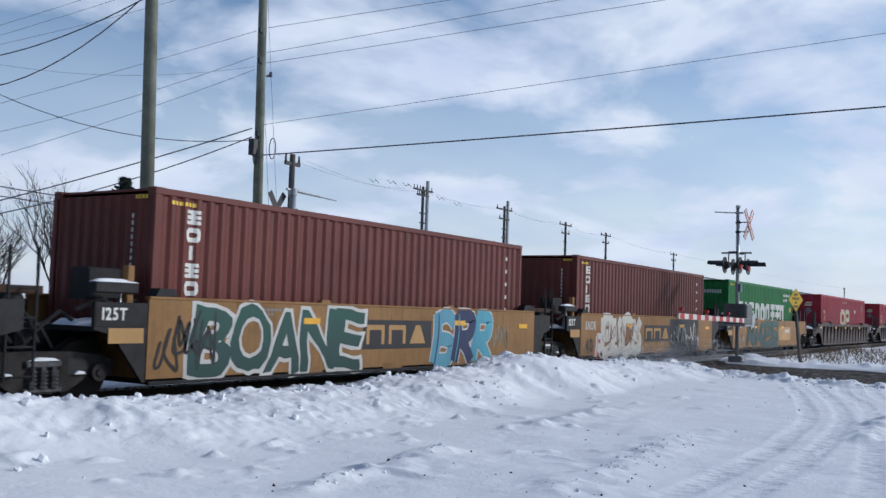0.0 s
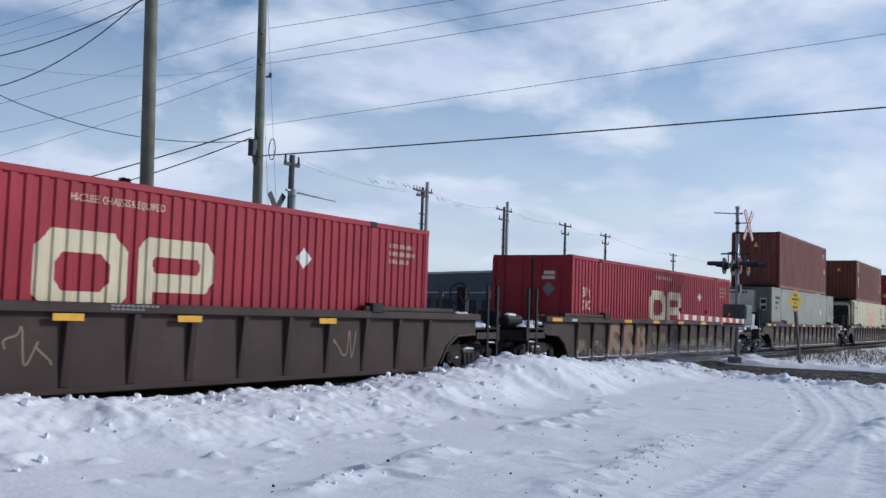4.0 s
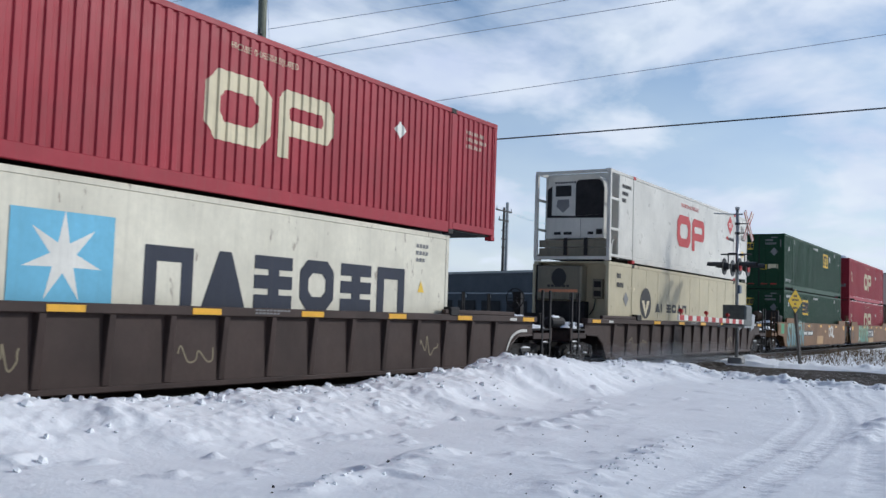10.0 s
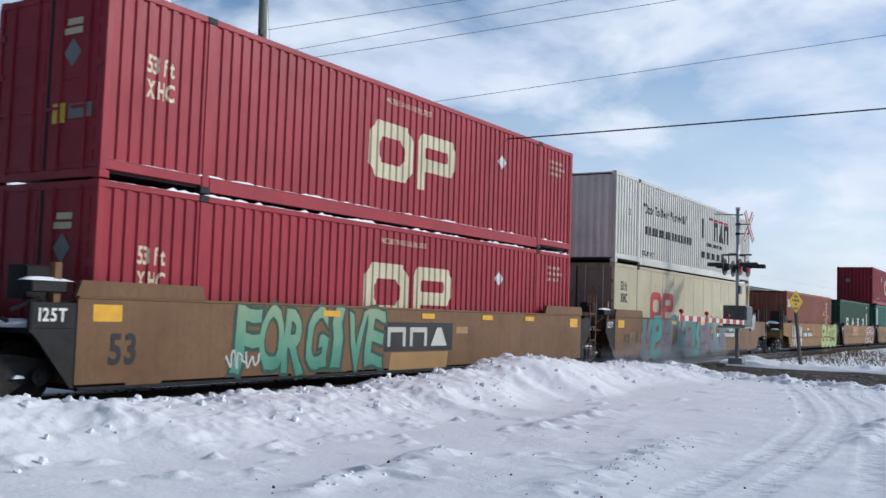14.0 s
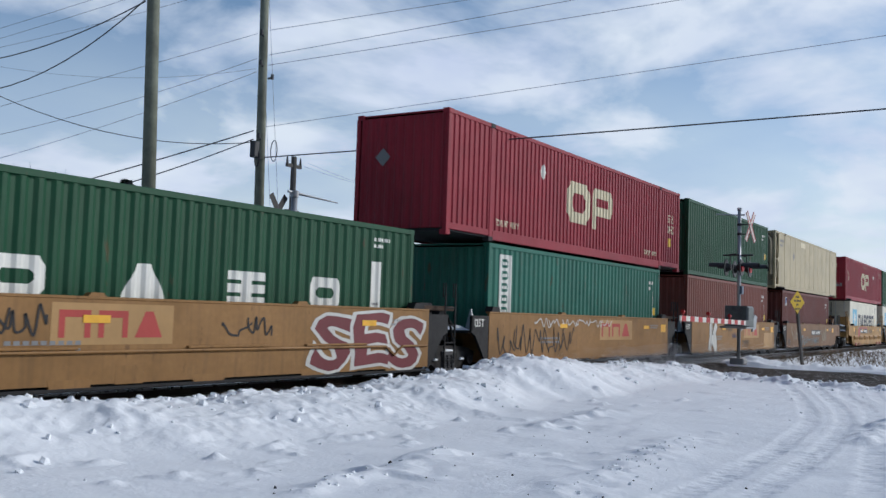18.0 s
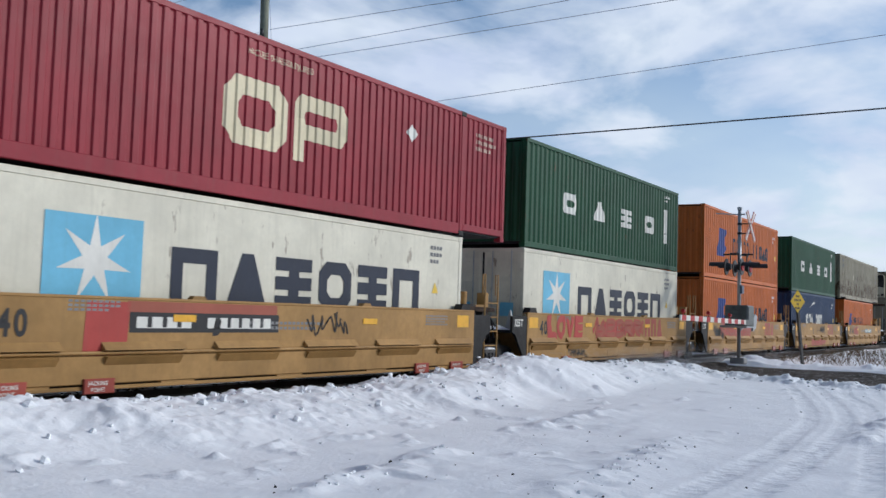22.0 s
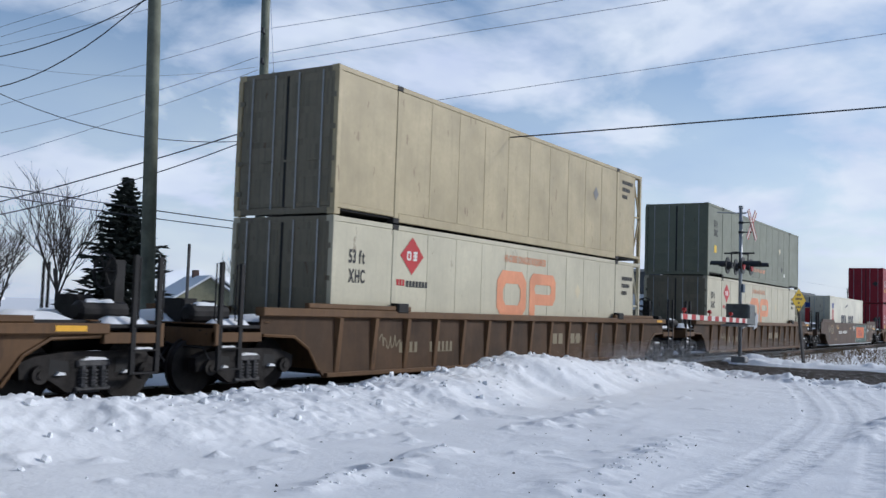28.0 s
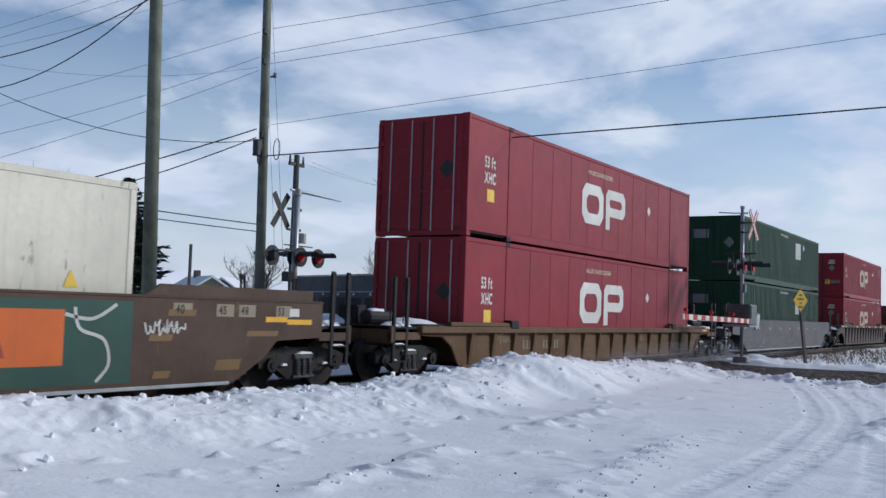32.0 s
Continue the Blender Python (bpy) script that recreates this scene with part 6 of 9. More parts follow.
def mk_cma(mat):
    def mk(lay, y, box):
        lay(emblem("omv oom", -2.3, 1.08, 4.5, 0.66, y, 0.2, 0.86), mat, "emblem", "row of heavy block marks")
        n = 10
        up = [(-1.3 + 1.25 * i / n, 2.08 + 0.38 * math.sin(math.pi / 2 * i / n)) for i in range(n + 1)]
        lay(Geo().add([(x, y, z) for x, z in up] + [(x, y, z - 0.14 * i / n) for i, (x, z) in enumerate(up)], [(i, n + 1 + i, n + 2 + i, i + 1) for i in range(n)]), mat, "emblem", "curved sweep mark")
        if mat is not WHITE:
            lay(rect(Geo(), -5.41, -4.91, 2.12, 2.45, y), NAVY, "panel", "blue panel")
            lay(rect(Geo(), -5.41, -4.91, 0.7, 2.05, y), REDMARK, "panel", "tall red panel")
            for i in range(2):
                lay(shape("i" if i == 0 else "v", -5.22 if i == 0 else -5.32, 1.52 - i * 0.55, 0.32, 0.4, y - 0.002, 0.12), WHITE, "emblem")
            lay(Geo().add([(4.9, y, 1.3), (5.15, y, 1.3), (5.02, y, 1.55)], [(0, 1, 2)]), LABELY, "warning_label", "yellow warning triangle")
            part("panel", Geo().add([(-6.14, -0.05, 1.0), (-6.14, 0.25, 1.0), (-6.14, 0.25, 2.1), (-6.14, -0.05, 2.1)], [(3, 2, 1, 0)]), REDMARK, box, "tall red panel")
            part("panel", Geo().add([(-6.14, -0.05, 2.15), (-6.14, 0.25, 2.15), (-6.14, 0.25, 2.45), (-6.14, -0.05, 2.45)], [(3, 2, 1, 0)]), NAVY, box, "blue panel")
        else:
            mk_plain40(lay, y, box)
    return mk


def mk_rusty(lay, y, box):
    placard(lay, y, -3.0, 1.55, CREAMMARK, 0.2)
    fifty_three(lay, y, GREYMARK, 6.9, 1.9)
    small_print(lay, y, GREYMARK, -7.2, 2.45, (4, 4), 0.7, 0.18)


def mk_reefer_w(lay, y, box):
    cp_mark(lay, y, FADEDRED, 0.95, "faded red two-block trade mark")
    small_print(lay, y, GREYMARK, -7.06, 2.42, (9, 6, 4), 0.8, 0.10)
    placard(lay, y, -4.26, 1.85, CREAMMARK)
    tempro(lay, y, 5.35, 2.35)
    fifty_three(lay, y, INK, 7.0, 2.0, 0.22)


def mk_plain_cream(lay, y, box):
    lay(words("53'", -7.35, 1.72, 0.2, y, "bold", 0.8), INK)
    placard(lay, y, 5.2, 1.55, GREYMARK)


def mk_upper_x(lay, y, box):
    placard(lay, y, 4.31, 1.88, GREYMARK)
    small_print(lay, y, INK, 6.4, 2.45, (8, 6, 4), 0.9, 0.12)


def mk_lower_cf(lay, y, box):
    tempro(lay, y)
    cp_mark(lay, y, FADEDRED, 1.02, "faded orange two-block trade mark")
    lay(words("HI-CUBE CHASSIS REQUIRED", -1.25, 2.42, 0.17, y, "bold", 0.6), FADEDRED)
    placard(lay, y, 3.15, 1.82, CREAMMARK)
    fifty_three(lay, y, INK, -7.55, 2.02, 0.25)
    small_print(lay, y, INK, 6.5, 2.3, (8, 6, 4), 0.9, 0.12)


def mk_upper_y(lay, y, box):
    fifty_three(lay, y, INK, -7.3, 2.0)
    lay(rect(Geo(), -7.2, -6.9, 0.95, 1.25, y), LABELY, "yellow_label")
    lay(words("HI-CUBE CHASSIS REQUIRED", -1.2, 0.5, 0.14, y, "bold", 0.72), FADEDRED)
    placard(lay, y, 3.9, 1.75, CREAMMARK, 0.17), placard(lay, y, 4.35, 0.85, INK, 0.17)
    lay(rect(Geo(), 4.75, 5.0, 0.5, 0.66, y), WHITE, "label")


def mk_smooth_cp(lay, y, box):
    cp_mark(lay, y, WHITE, label="white two-block trade mark")
    fifty_three(lay, y, WHITE)
    lay(words("HI-CUBE CHASSIS REQUIRED", -1.2, 2.4, 0.12, y, "bold", 0.7), CREAMMARK)
    placard(lay, y, 3.82, 1.8, r=0.17)
    lay(rect(Geo(), -7.15, -6.8, 0.9, 1.2, y), LABELY, "yellow_label")
    xe = -LENGTH[53] / 2 - 0.002
    part("placard", Geo().add([(xe, -0.95, 1.6), (xe, -0.72, 1.37), (xe, -0.49, 1.6), (xe, -0.72, 1.83)], [(3, 2, 1, 0)]), INK, box, "dark diamond placard")


def ledge_snow(box, z, seed, most=0.05):
    """A thin uneven line of snow lodged along a beam of the near wall."""
    rnd = random.Random(seed)
    y, n = -WIDTH[53] / 2, 130
    vs = []
    for i in range(n + 1):
        x = -7.9 + 15.8 * i / n
        h = most * max(0.05, rnd.random() - 0.25) * (1.0 if (i // 9) % 3 else 0.25)
        vs += [(x, y - 0.004, z - 0.004), (x, y + 0.012, z + h), (x, y + 0.05, z + h * 0.8)]
    part("snow_line", Geo().add(vs, [(3 * i + k, 3 * i + 3 + k, 3 * i + 4 + k, 3 * i + 1 + k) for i in range(n) for k in (0, 1)]), SNOW, box, "snow lodged along the beam")


BR = "brown corrugated 40-foot shipping container"
end_print(load(16.17, 0, 40, "brown", BR + " with white lettering blocks", mark=mk_triton))
end_print(load(31.85, 0, 40, "brown", BR + " with white lettering blocks", mark=mk_triton))
load(47.61, 0, 40, "brightgreen", "bright green corrugated shipping container with broad white blocks", mark=mk_evergreen)
R53 = "red corrugated 53-foot container with cream blocks"
load(69.23, 0, 53, "red", R53, end="door", mark=red53, group="red 53-foot containers")
load(92.97, 0, 53, "red", R53, end="door", mark=red53, group="red 53-foot containers")
load(116.6, 0, 53, "grey", "grey-green smooth refrigerated container", end="cooler", wall="fine", mark=mk_reefer_grey)
load(116.56, 1, 40, "rustbrown", "faded brown corrugated container with streaks", mark=mk_brown_end)
load(140.05, 0, 53, "cream", "cream smooth refrigerated container with faded orange blocks", end="reefer", wall="plates", mark=mk_reefer_cf)
load(140.09, 1, 40, "oxide", BR + " stacked on a cream one", mark=lambda l, y, b: (mk_triton(l, y, b), mk_brown_end(l, y, b)))
load(163.5, 0, 40, "offwhite", "white refrigerated container with blue star panel", end="door", wall="fine", mark=mk_maersk, group="white star containers")
load(163.48, 1, 53, "red", R53, end="door", mark=red53, group="red 53-foot containers")
load(186.98, 0, 53, "cream", "cream container with dark round emblem", end="cooler", wall="plates", mark=mk_vitran)
load(186.98, 1, 53, "white", "clean white refrigerated container with red blocks", end="reefer", wall="fine", mark=mk_white_reefer)
GR = "dark green corrugated 53-foot container with yellow panel"
load(210.55, 0, 53, "empgreen", GR, end="door", mark=mk_emp_low, group="green 53-foot containers")
load(210.55, 1, 53, "empgreen", GR, end="door", mark=mk_emp, group="green 53-foot containers")
box_j = load(229.95, 0, 53, "red", R53 + " and snowy upper edge", end="door", mark=red53, group="red 53-foot containers")
ledge_snow(box_j, HIGH - 0.01, 3, 0.07)
box_k = load(229.95, 1, 53, "red", R53 + " and snow on top", end="door", mark=red53, group="red 53-foot containers")
ledge_snow(box_k, 0.285, 4)
for u, w, h in ((-6.9, 0.9, 0.26), (-5.6, 1.3, 0.20), (-4.2, 0.7, 0.10)):
    snow_cap(box_k, u, -0.6, w, 0.9, HIGH - 0.02, h, int(-u * 10))
load(249.44, 0, 53, "cream", "cream smooth container with red blocks", end="door", wall="plates", tail="cage", mark=mk_cream_cp)
load(249.44, 1, 53, "white", "white corrugated 53-foot container with black lettering", mark=mk_iway)
load(271.47, 0, 40, "orangebrown", "orange-brown corrugated container with white mark", mark=mk_cai)
load(286.9, 0, 40, "green", "dark green corrugated container with white block marks", mark=mk_uasc, group="green block-mark containers")
load(302.38, 0, 40, "teal", "teal corrugated container with tall white panel", mark=mk_teal)
load(302.21, 1, 53, "crimson", "crimson corrugated 53-foot container with cream blocks", mark=mk_red_mirror)
load(317.66, 0, 40, "paleoxide", BR, mark=mk_plain40)
load(317.66, 1, 40, "green", "plain dark green corrugated container", mark=mk_plain40)
load(333.03, 0, 40, "brown", BR + " with small white panel", mark=mk_zlogo)
load(333.05, 1, 53, "tan", "weathered cream refrigerated container with ribbed plates", end="reefer", wall="plates", mark=mk_tan)
load(352.74, 0, 40, "offwhite", "soiled white refrigerated container with blue star panel", end="door", wall="fine", mark=mk_maersk, group="white star containers")
load(352.6, 1, 53, "crimson", "crimson corrugated 53-foot container with cream blocks", end="door", mark=red53)
load(368.06, 0, 40, "offwhite", "white refrigerated container with blue star panel", end="door", wall="fine", mark=mk_maersk, group="white star containers")
load(368.06, 1, 40, "green", "dark green corrugated container with white block marks", mark=mk_uasc, group="green block-mark containers")
HL = "orange corrugated container with blue emblem and dark blocks"
load(383.46, 0, 40, "orange", HL, mark=mk_hapag, group="orange containers")
load(383.46, 1, 40, "orange", HL, mark=mk_hapag, group="orange containers")
load(398.83, 0, 40, "blue", "dark blue corrugated container with heavy white blocks", mark=mk_cma(WHITE))
load(398.83, 1, 40, "green", "dark green corrugated container with white block marks", mark=mk_uasc, group="green block-mark containers")
load(414.29, 0, 40, "orange", "orange corrugated container with small blue emblem", end="door", mark=mk_hapag_small, group="orange containers")
load(414.32, 1, 53, "greydirty", "grey corrugated 53-foot container streaked with rust", mark=mk_rusty)
load(436.05, 0, 53, "tan", "dull cream smooth 53-foot container", end="door", wall="plates", tail="cage", mark=mk_plain_cream)
load(436.05, 1, 53, "palecream", "pale refrigerated container with faded red blocks", end="reefer", wall="plates", mark=mk_reefer_w)
load(459.39, 0, 53, "palecream", "pale smooth container with red diamond emblem", end="door", wall="plates", tail="cage", mark=mk_lower_cf)
load(459.39, 1, 53, "tan", "tan weathered smooth 53-foot container", end="door", wall="plates", tail="cage", mark=mk_upper_x)
load(482.95, 0, 53, "palecream", "pale smooth container with red diamond emblem", end="door", wall="plates", tail="cage", mark=mk_lower_cf)
load(482.95, 1, 53, "darkgrey", "grey-green smooth 53-foot container", end="door", wall="plates", mark=mk_upper_y)
load(506.47, 0, 40, "offwhite", "stained white refrigerated container with dark blocks", end="door", wall="fine", mark=mk_cma(DEEPNAVY))
S53 = "dark red smooth 53-foot container with white blocks"
for s in (530.08,):
    load(s, 0, 53, "crimson", S53, end="door", wall="plates", mark=mk_smooth_cp, group="dark red containers")
    load(s, 1, 53, "crimson", S53, end="door", wall="plates", mark=mk_smooth_cp, group="dark red containers")
load(553.64, 0, 53, "empgreen", "dark green corrugated container with blank white panel", end="door", mark=mk_emp_blank, group="green 53-foot containers")
load(553.64, 1, 53, "empgreen", "dark green corrugated container with blank white panel", end="door", mark=mk_emp_blank, group="green 53-foot containers")
load(577.8, 0, 53, "crimson", R53, end="door", mark=red53, group="red 53-foot containers")
load(577.8, 1, 53, "crimson", R53, end="door", mark=red53, group="red 53-foot containers")
load(601.4, 0, 53, "brown", "brown corrugated 53-foot container", end="door", mark=None)

# ---- poles and wires ----
WOOD = surface("pole_wood", (0.20, 0.215, 0.165), 0.85, var=0.25, scale=2.0, bump=0.4, bscale=20.0, streak=0.3)
FARWOOD = surface("far_pole_wood", (0.10, 0.095, 0.09), 0.9, var=0.2)
WIRE = surface("wire", (0.028, 0.03, 0.036), 0.6, var=0.1, bump=0.0)
THINWIRE = surface("thin_wire", (0.20, 0.21, 0.25), 0.6, var=0.1, bump=0.0)
DARKGREY = surface("dark_grey_metal", (0.05, 0.052, 0.055), 0.5, 0.3, var=0.2, scale=5.0)
LENS = glowing("red_lens", (0.55, 0.02, 0.02), 0.12)
MIDGREY = surface("grey_machine_paint", (0.13, 0.145, 0.145), 0.5, var=0.2, scale=4.0)
STRIPERED = paint("gate_red", (0.45, 0.03, 0.03), 0.1, 0.0)
SIGNYELLOW = paint("sign_yellow", (0.72, 0.47, 0.02), 0.1, 0.0)


def wire(a, b, sag, r=0.012, thin=False, n=20):
    a, b = Vector(a), Vector(b)
    pts = []
    for i in range(n + 1):
        k = i / n
        p = a.lerp(b, k)
        p.z -= 4 * sag * k * (1 - k)
        pts.append(p)
    mat = THINWIRE if thin else WIRE
    return tagged(new("overhead_wire", Geo().path(pts, r * 0.75 if thin else r, 5).mesh("overhead_wire", mat)), "thin grey overhead wire" if thin else "black overhead cable strung between poles", "wire", "overhead wires")


def utility_pole(x, y, h, r, top):
    p = thing("utility_pole", "tall weathered greenish wooden utility pole", "utility pole", "tall utility poles")
    p.location = (x, y, -0.15)
    n = 16
    pole = Geo().rod((0, 0, 0), (top[0], top[1], h), r, n, r * 0.72)
    part("pole", pole, WOOD, p, smooth=True)
    return p


pole_one = utility_pole(14.33, 16.6, 13.6, 0.165, (-0.46, 0.0))
pole_two = utility_pole(19.90, 18.6, 13.6, 0.150, (-0.34, 0.0))
# fittings of the second pole: clamps, insulators, a coil of spare cable
for z, s in ((9.2, -1), (8.35, -1), (8.05, 1), (6.3, -1), (5.75, -1)):
    dx = -0.34 * z / 13.6
    part("insulator", Geo().rod((dx + s * 0.12, -0.1, z), (dx + s * 0.24, -0.14, z + 0.06), 0.03, 8).rod((dx + s * 0.24, -0.14, z), (dx + s * 0.24, -0.14, z + 0.14), 0.045, 10), DARKGREY, pole_two, "dark insulator on a bracket")
coil = Geo().path([(0.22, -0.16 + 0.12 * math.cos(a), 6.05 + 0.30 * math.sin(a)) for a in [2 * math.pi * i / 14 for i in range(15)]], 0.014, 5)
part("cable_coil", coil, WIRE, pole_two, "coil of black cable")
part("cable_coil", Geo().path([(-0.45, -0.16 + 0.08 * math.cos(a), 5.75 + 0.24 * math.sin(a)) for a in [2 * math.pi * i / 14 for i in range(15)]], 0.02, 5), WIRE, pole_two, "coil of black cable")
part("junction_box", Geo().plate(-0.62, -0.42, -0.22, -0.05, 5.75, 6.2, 0.02), DARKGREY, pole_two)
for z in (8.8,):
    part("insulator", Geo().rod((-0.8, -0.1, z), (-0.35, -0.05, z + 0.1), 0.03, 6).rod((-0.8, -0.1, z - 0.12), (-0.8, -0.1, z + 0.12), 0.05, 8), DARKGREY, pole_one, "dark insulator on a bracket")
    part("insulator", Geo().rod((-0.62, -0.1, z - 0.25), (-0.35, -0.05, z - 0.1), 0.03, 6).rod((-0.62, -0.1, z - 0.35), (-0.62, -0.1, z - 0.15), 0.05, 8), DARKGREY, pole_one, "dark insulator on a bracket")

LEFT_END, RIGHT_END = (12.6, 28.2), (26.3, -14.0)
for z0, bx, by, z1, sag, r, thin in (
        (7.2, 19.45, 18.6, 11.74, 0.15, 0.008, True), (6.96, 19.45, 18.6, 11.39, 0.15, 0.008, True), (7.13, 19.45, 18.6, 10.68, 0.22, 0.007, True),
        (8.15, 13.75, 16.5, 8.02, 0.95, 0.014, False), (8.86, 13.75, 16.5, 8.06, 2.04, 0.014, False), (8.98, 19.45, 18.6, 8.11, 0.82, 0.006, True),
        (5.14, 19.45, 18.6, 9.11, 0.06, 0.009, True), (4.83, 19.45, 18.6, 8.40, 0.38, 0.009, True), (3.74, 19.45, 18.6, 8.02, 0.25, 0.009, True),
        (9.94, 19.45, 18.6, 6.04, 1.35, 0.012, False), (2.63, 19.45, 18.6, 6.37, 0.16, 0.018, False), (2.80, 19.45, 18.6, 6.13, 0.52, 0.016, False),
        (5.2, 19.9, 18.7, 3.75, 0.10, 0.015, False), (4.9, 19.9, 18.7, 3.55, 0.10, 0.014, False)):
    wire((*LEFT_END, z0), (bx, by, z1), sag, r, thin)
for z0, z1, sag, r, thin in ((9.28, 11.3, 0.0, 0.010, True), (8.57, 12.0, 0.1, 0.010, True), (8.28, 11.15, 0.1, 0.010, True), (6.53, 9.66, 0.05, 0.009, True), (5.67, 7.29, 0.12, 0.018, False)):
    wire((19.8, 18.5, z0), (*RIGHT_END, z1), sag, r, thin, 28)
utility_pole(*LEFT_END, 11.0, 0.15, (0, 0))
utility_pole(*RIGHT_END, 13.0, 0.15, (0, 0))
wire((19.80, 18.6, 10.4), (19.57, 17.5, 2.5), 0.0, 0.008, True, 6)
wire((19.72, 18.6, 8.5), (19.25, 17.5, 2.5), 0.0, 0.008, True, 6)

# ---- the line of poles beyond the track ----
K = 1.32


def far_pole(x, y, h, arms=((0.35, 1.6), (1.3, 1.0)), twin=False, marks=3):
    p = thing("line_pole", "dark distant wooden power pole with crossarms", "power pole", "distant power poles")
    p.location = (x, y, -0.15)
    part("pole", Geo().rod((0, 0, 0), (0, 0, h), 0.17, 10, 0.12), FARWOOD, p)
    if twin:
        part("steel_mast", Geo().rod((0.85, 0.1, 0), (0.85, 0.1, h + 0.6), 0.16, 10), GALV, p, "pale steel mast")
    for down, w in arms:
        z = h - down
        part("crossarm", Geo().box(-w, w, -0.06, 0.06, z - 0.07, z + 0.07), FARWOOD, p)
        for i in range(marks):
            u = -w * 0.92 + 1.84 * w * i / (marks - 1)
            part("insulator", Geo().rod((u, 0, z + 0.05), (u, 0, z + 0.38), 0.055, 8, 0.03), DARKGREY, p)
    for i in range(3):
        z = h - 2.3 - i * 0.85
        part("step_bracket", Geo().box(-0.42, 0.42, -0.04, 0.04, z - 0.05, z + 0.05), FARWOOD, p)
    return p


poles = [far_pole(52.3 * K, 34.6 * K, 8.0 * K + 1.75, ((0.3, 1.5), (0.75, 0.9)), True, 7), far_pole(63.5 * K, 34.6 * K, 8.0 * K + 1.7, twin=True), far_pole(75.9 * K, 35.3 * K, 8.0 * K + 1.7),
         far_pole(86.6 * K, 36.0 * K, 8.0 * K + 1.7), far_pole(114.2 * K, 38.6 * K, 8.0 * K + 1.7), far_pole(227.4 * K, 38.0 * K, 8.0 * K + 1.7), far_pole(30.5, 26.8, 8.0, ((0.4, 0.45),), False, 3)]
line = [(30.5, 26.8, 7.7), (52.3 * K, 34.6 * K, 8.0 * K + 1.4), (63.5 * K, 34.6 * K, 8.0 * K + 1.4), (75.9 * K, 35.3 * K, 8.0 * K + 1.4), (86.6 * K, 36.0 * K, 8.0 * K + 1.4), (114.2 * K, 38.6 * K, 8.0 * K + 1.4), (227.4 * K, 38.0 * K, 8.0 * K + 1.4)]
for a, b in zip(line, line[1:]):
    for o in (-0.9, 0.9):
        wire((a[0] + o, a[1], a[2]), (b[0] + o, b[1], b[2]), 0.5, 0.010, True, 10)
# spacers hanging on the line near the big pole
for x, y, z in ((60.5, 44.6, 11.5), (64.0, 45.4, 11.9), (66.5, 45.6, 12.0), (72.0, 45.7, 11.5), (75.0, 45.7, 11.3)):
    tagged(new("line_spacer", Geo().path([(x - 0.7, y, z + 0.1), (x - 0.2, y, z - 0.15), (x + 0.1, y, z + 0.1), (x + 0.6, y, z - 0.12)], 0.02, 5).mesh("line_spacer", DARKGREY)), "dark spacer hanging on a far power line", "line spacer", "line spacers")
small_pole = thing("wooden_post", "short dark pole beyond the track", "pole")
small_pole.location = (55.7, 60.0, -0.15)
part("pole", Geo().rod((0, 0, 0), (0, 0, 6.5), 0.13, 8), FARWOOD, small_pole)

# ---- crossing signals ----
def lamp_unit(owner, x, y, z, d):
    """One flashing-light head; d: the way along y in which it shines."""
    n = 18
    plate = part("backplate", Geo().rod((x, y, z), (x, y + d * 0.03, z), 0.305, n), DARKGREY, owner, "round black backplate")
    part("lens", Geo().rod((x, y + d * 0.03, z), (x, y + d * 0.06, z), 0.15, n), LENS, plate, "red glass lens")
    g = Geo()
    arc = [math.pi * (0.05 + 0.9 * i / 8) for i in range(9)]
    g.add([(x + 0.17 * math.cos(a), y + d * 0.03, z + 0.17 * math.sin(a)) for a in arc] + [(x + 0.17 * math.cos(a), y + d * 0.62, z + 0.17 * math.sin(a) * (0.75 + 0.25 * math.sin(a))) for a in arc], [(i, i + 1, 10 + i, 9 + i) for i in range(8)])
    g.add([(x + 0.155 * math.cos(a), y + d * 0.03, z + 0.155 * math.sin(a)) for a in arc] + [(x + 0.155 * math.cos(a), y + d * 0.62, z + 0.155 * math.sin(a) * (0.75 + 0.25 * math.sin(a))) for a in arc], [(i + 1, i, 9 + i, 10 + i) for i in range(8)])
    part("hood", g, DARKGREY, plate)
    part("lamp_body", Geo().rod((x, y - d * 0.16, z), (x, y, z), 0.10, 10, 0.17), DARKGREY, plate)


def crossbuck(owner, px, py, pz, mat, size=0.61, turn=0.0):
    x = y = z = 0.0
    for s in (-1, 1):
        c = math.radians(56)
        ux, uz = math.cos(c) * size, math.sin(c) * size * s
        wx, wz = -math.sin(c) * s * 0.1, math.cos(c) * 0.1
        pts = [(x - ux - wx, z - uz - wz), (x + ux - wx, z + uz - wz), (x + ux + wx, z + uz + wz), (x - ux + wx, z - uz + wz)]
        yy = y + 0.012 * s
        b = part("board", Geo().slab(pts if s > 0 else pts[::-1], yy - 0.008, yy + 0.008), mat, owner, "long crossbuck board", at=(px, py, pz))
        b.rotation_euler = (0, 0, radians(turn))
        if mat is WHITE:
            for q in (-0.072, 0.072):
                k = q / 0.1
                qs = [(x - ux + wx * k * 1.25, z - uz + wz * k * 1.25), (x + ux + wx * k * 1.25, z + uz + wz * k * 1.25), (x + ux + wx * k * 0.75, z + uz + wz * k * 0.75), (x - ux + wx * k * 0.75, z - uz + wz * k * 0.75)]
                part("red_border", Geo().slab(qs, yy - 0.012, yy - 0.008), STRIPERED, b)


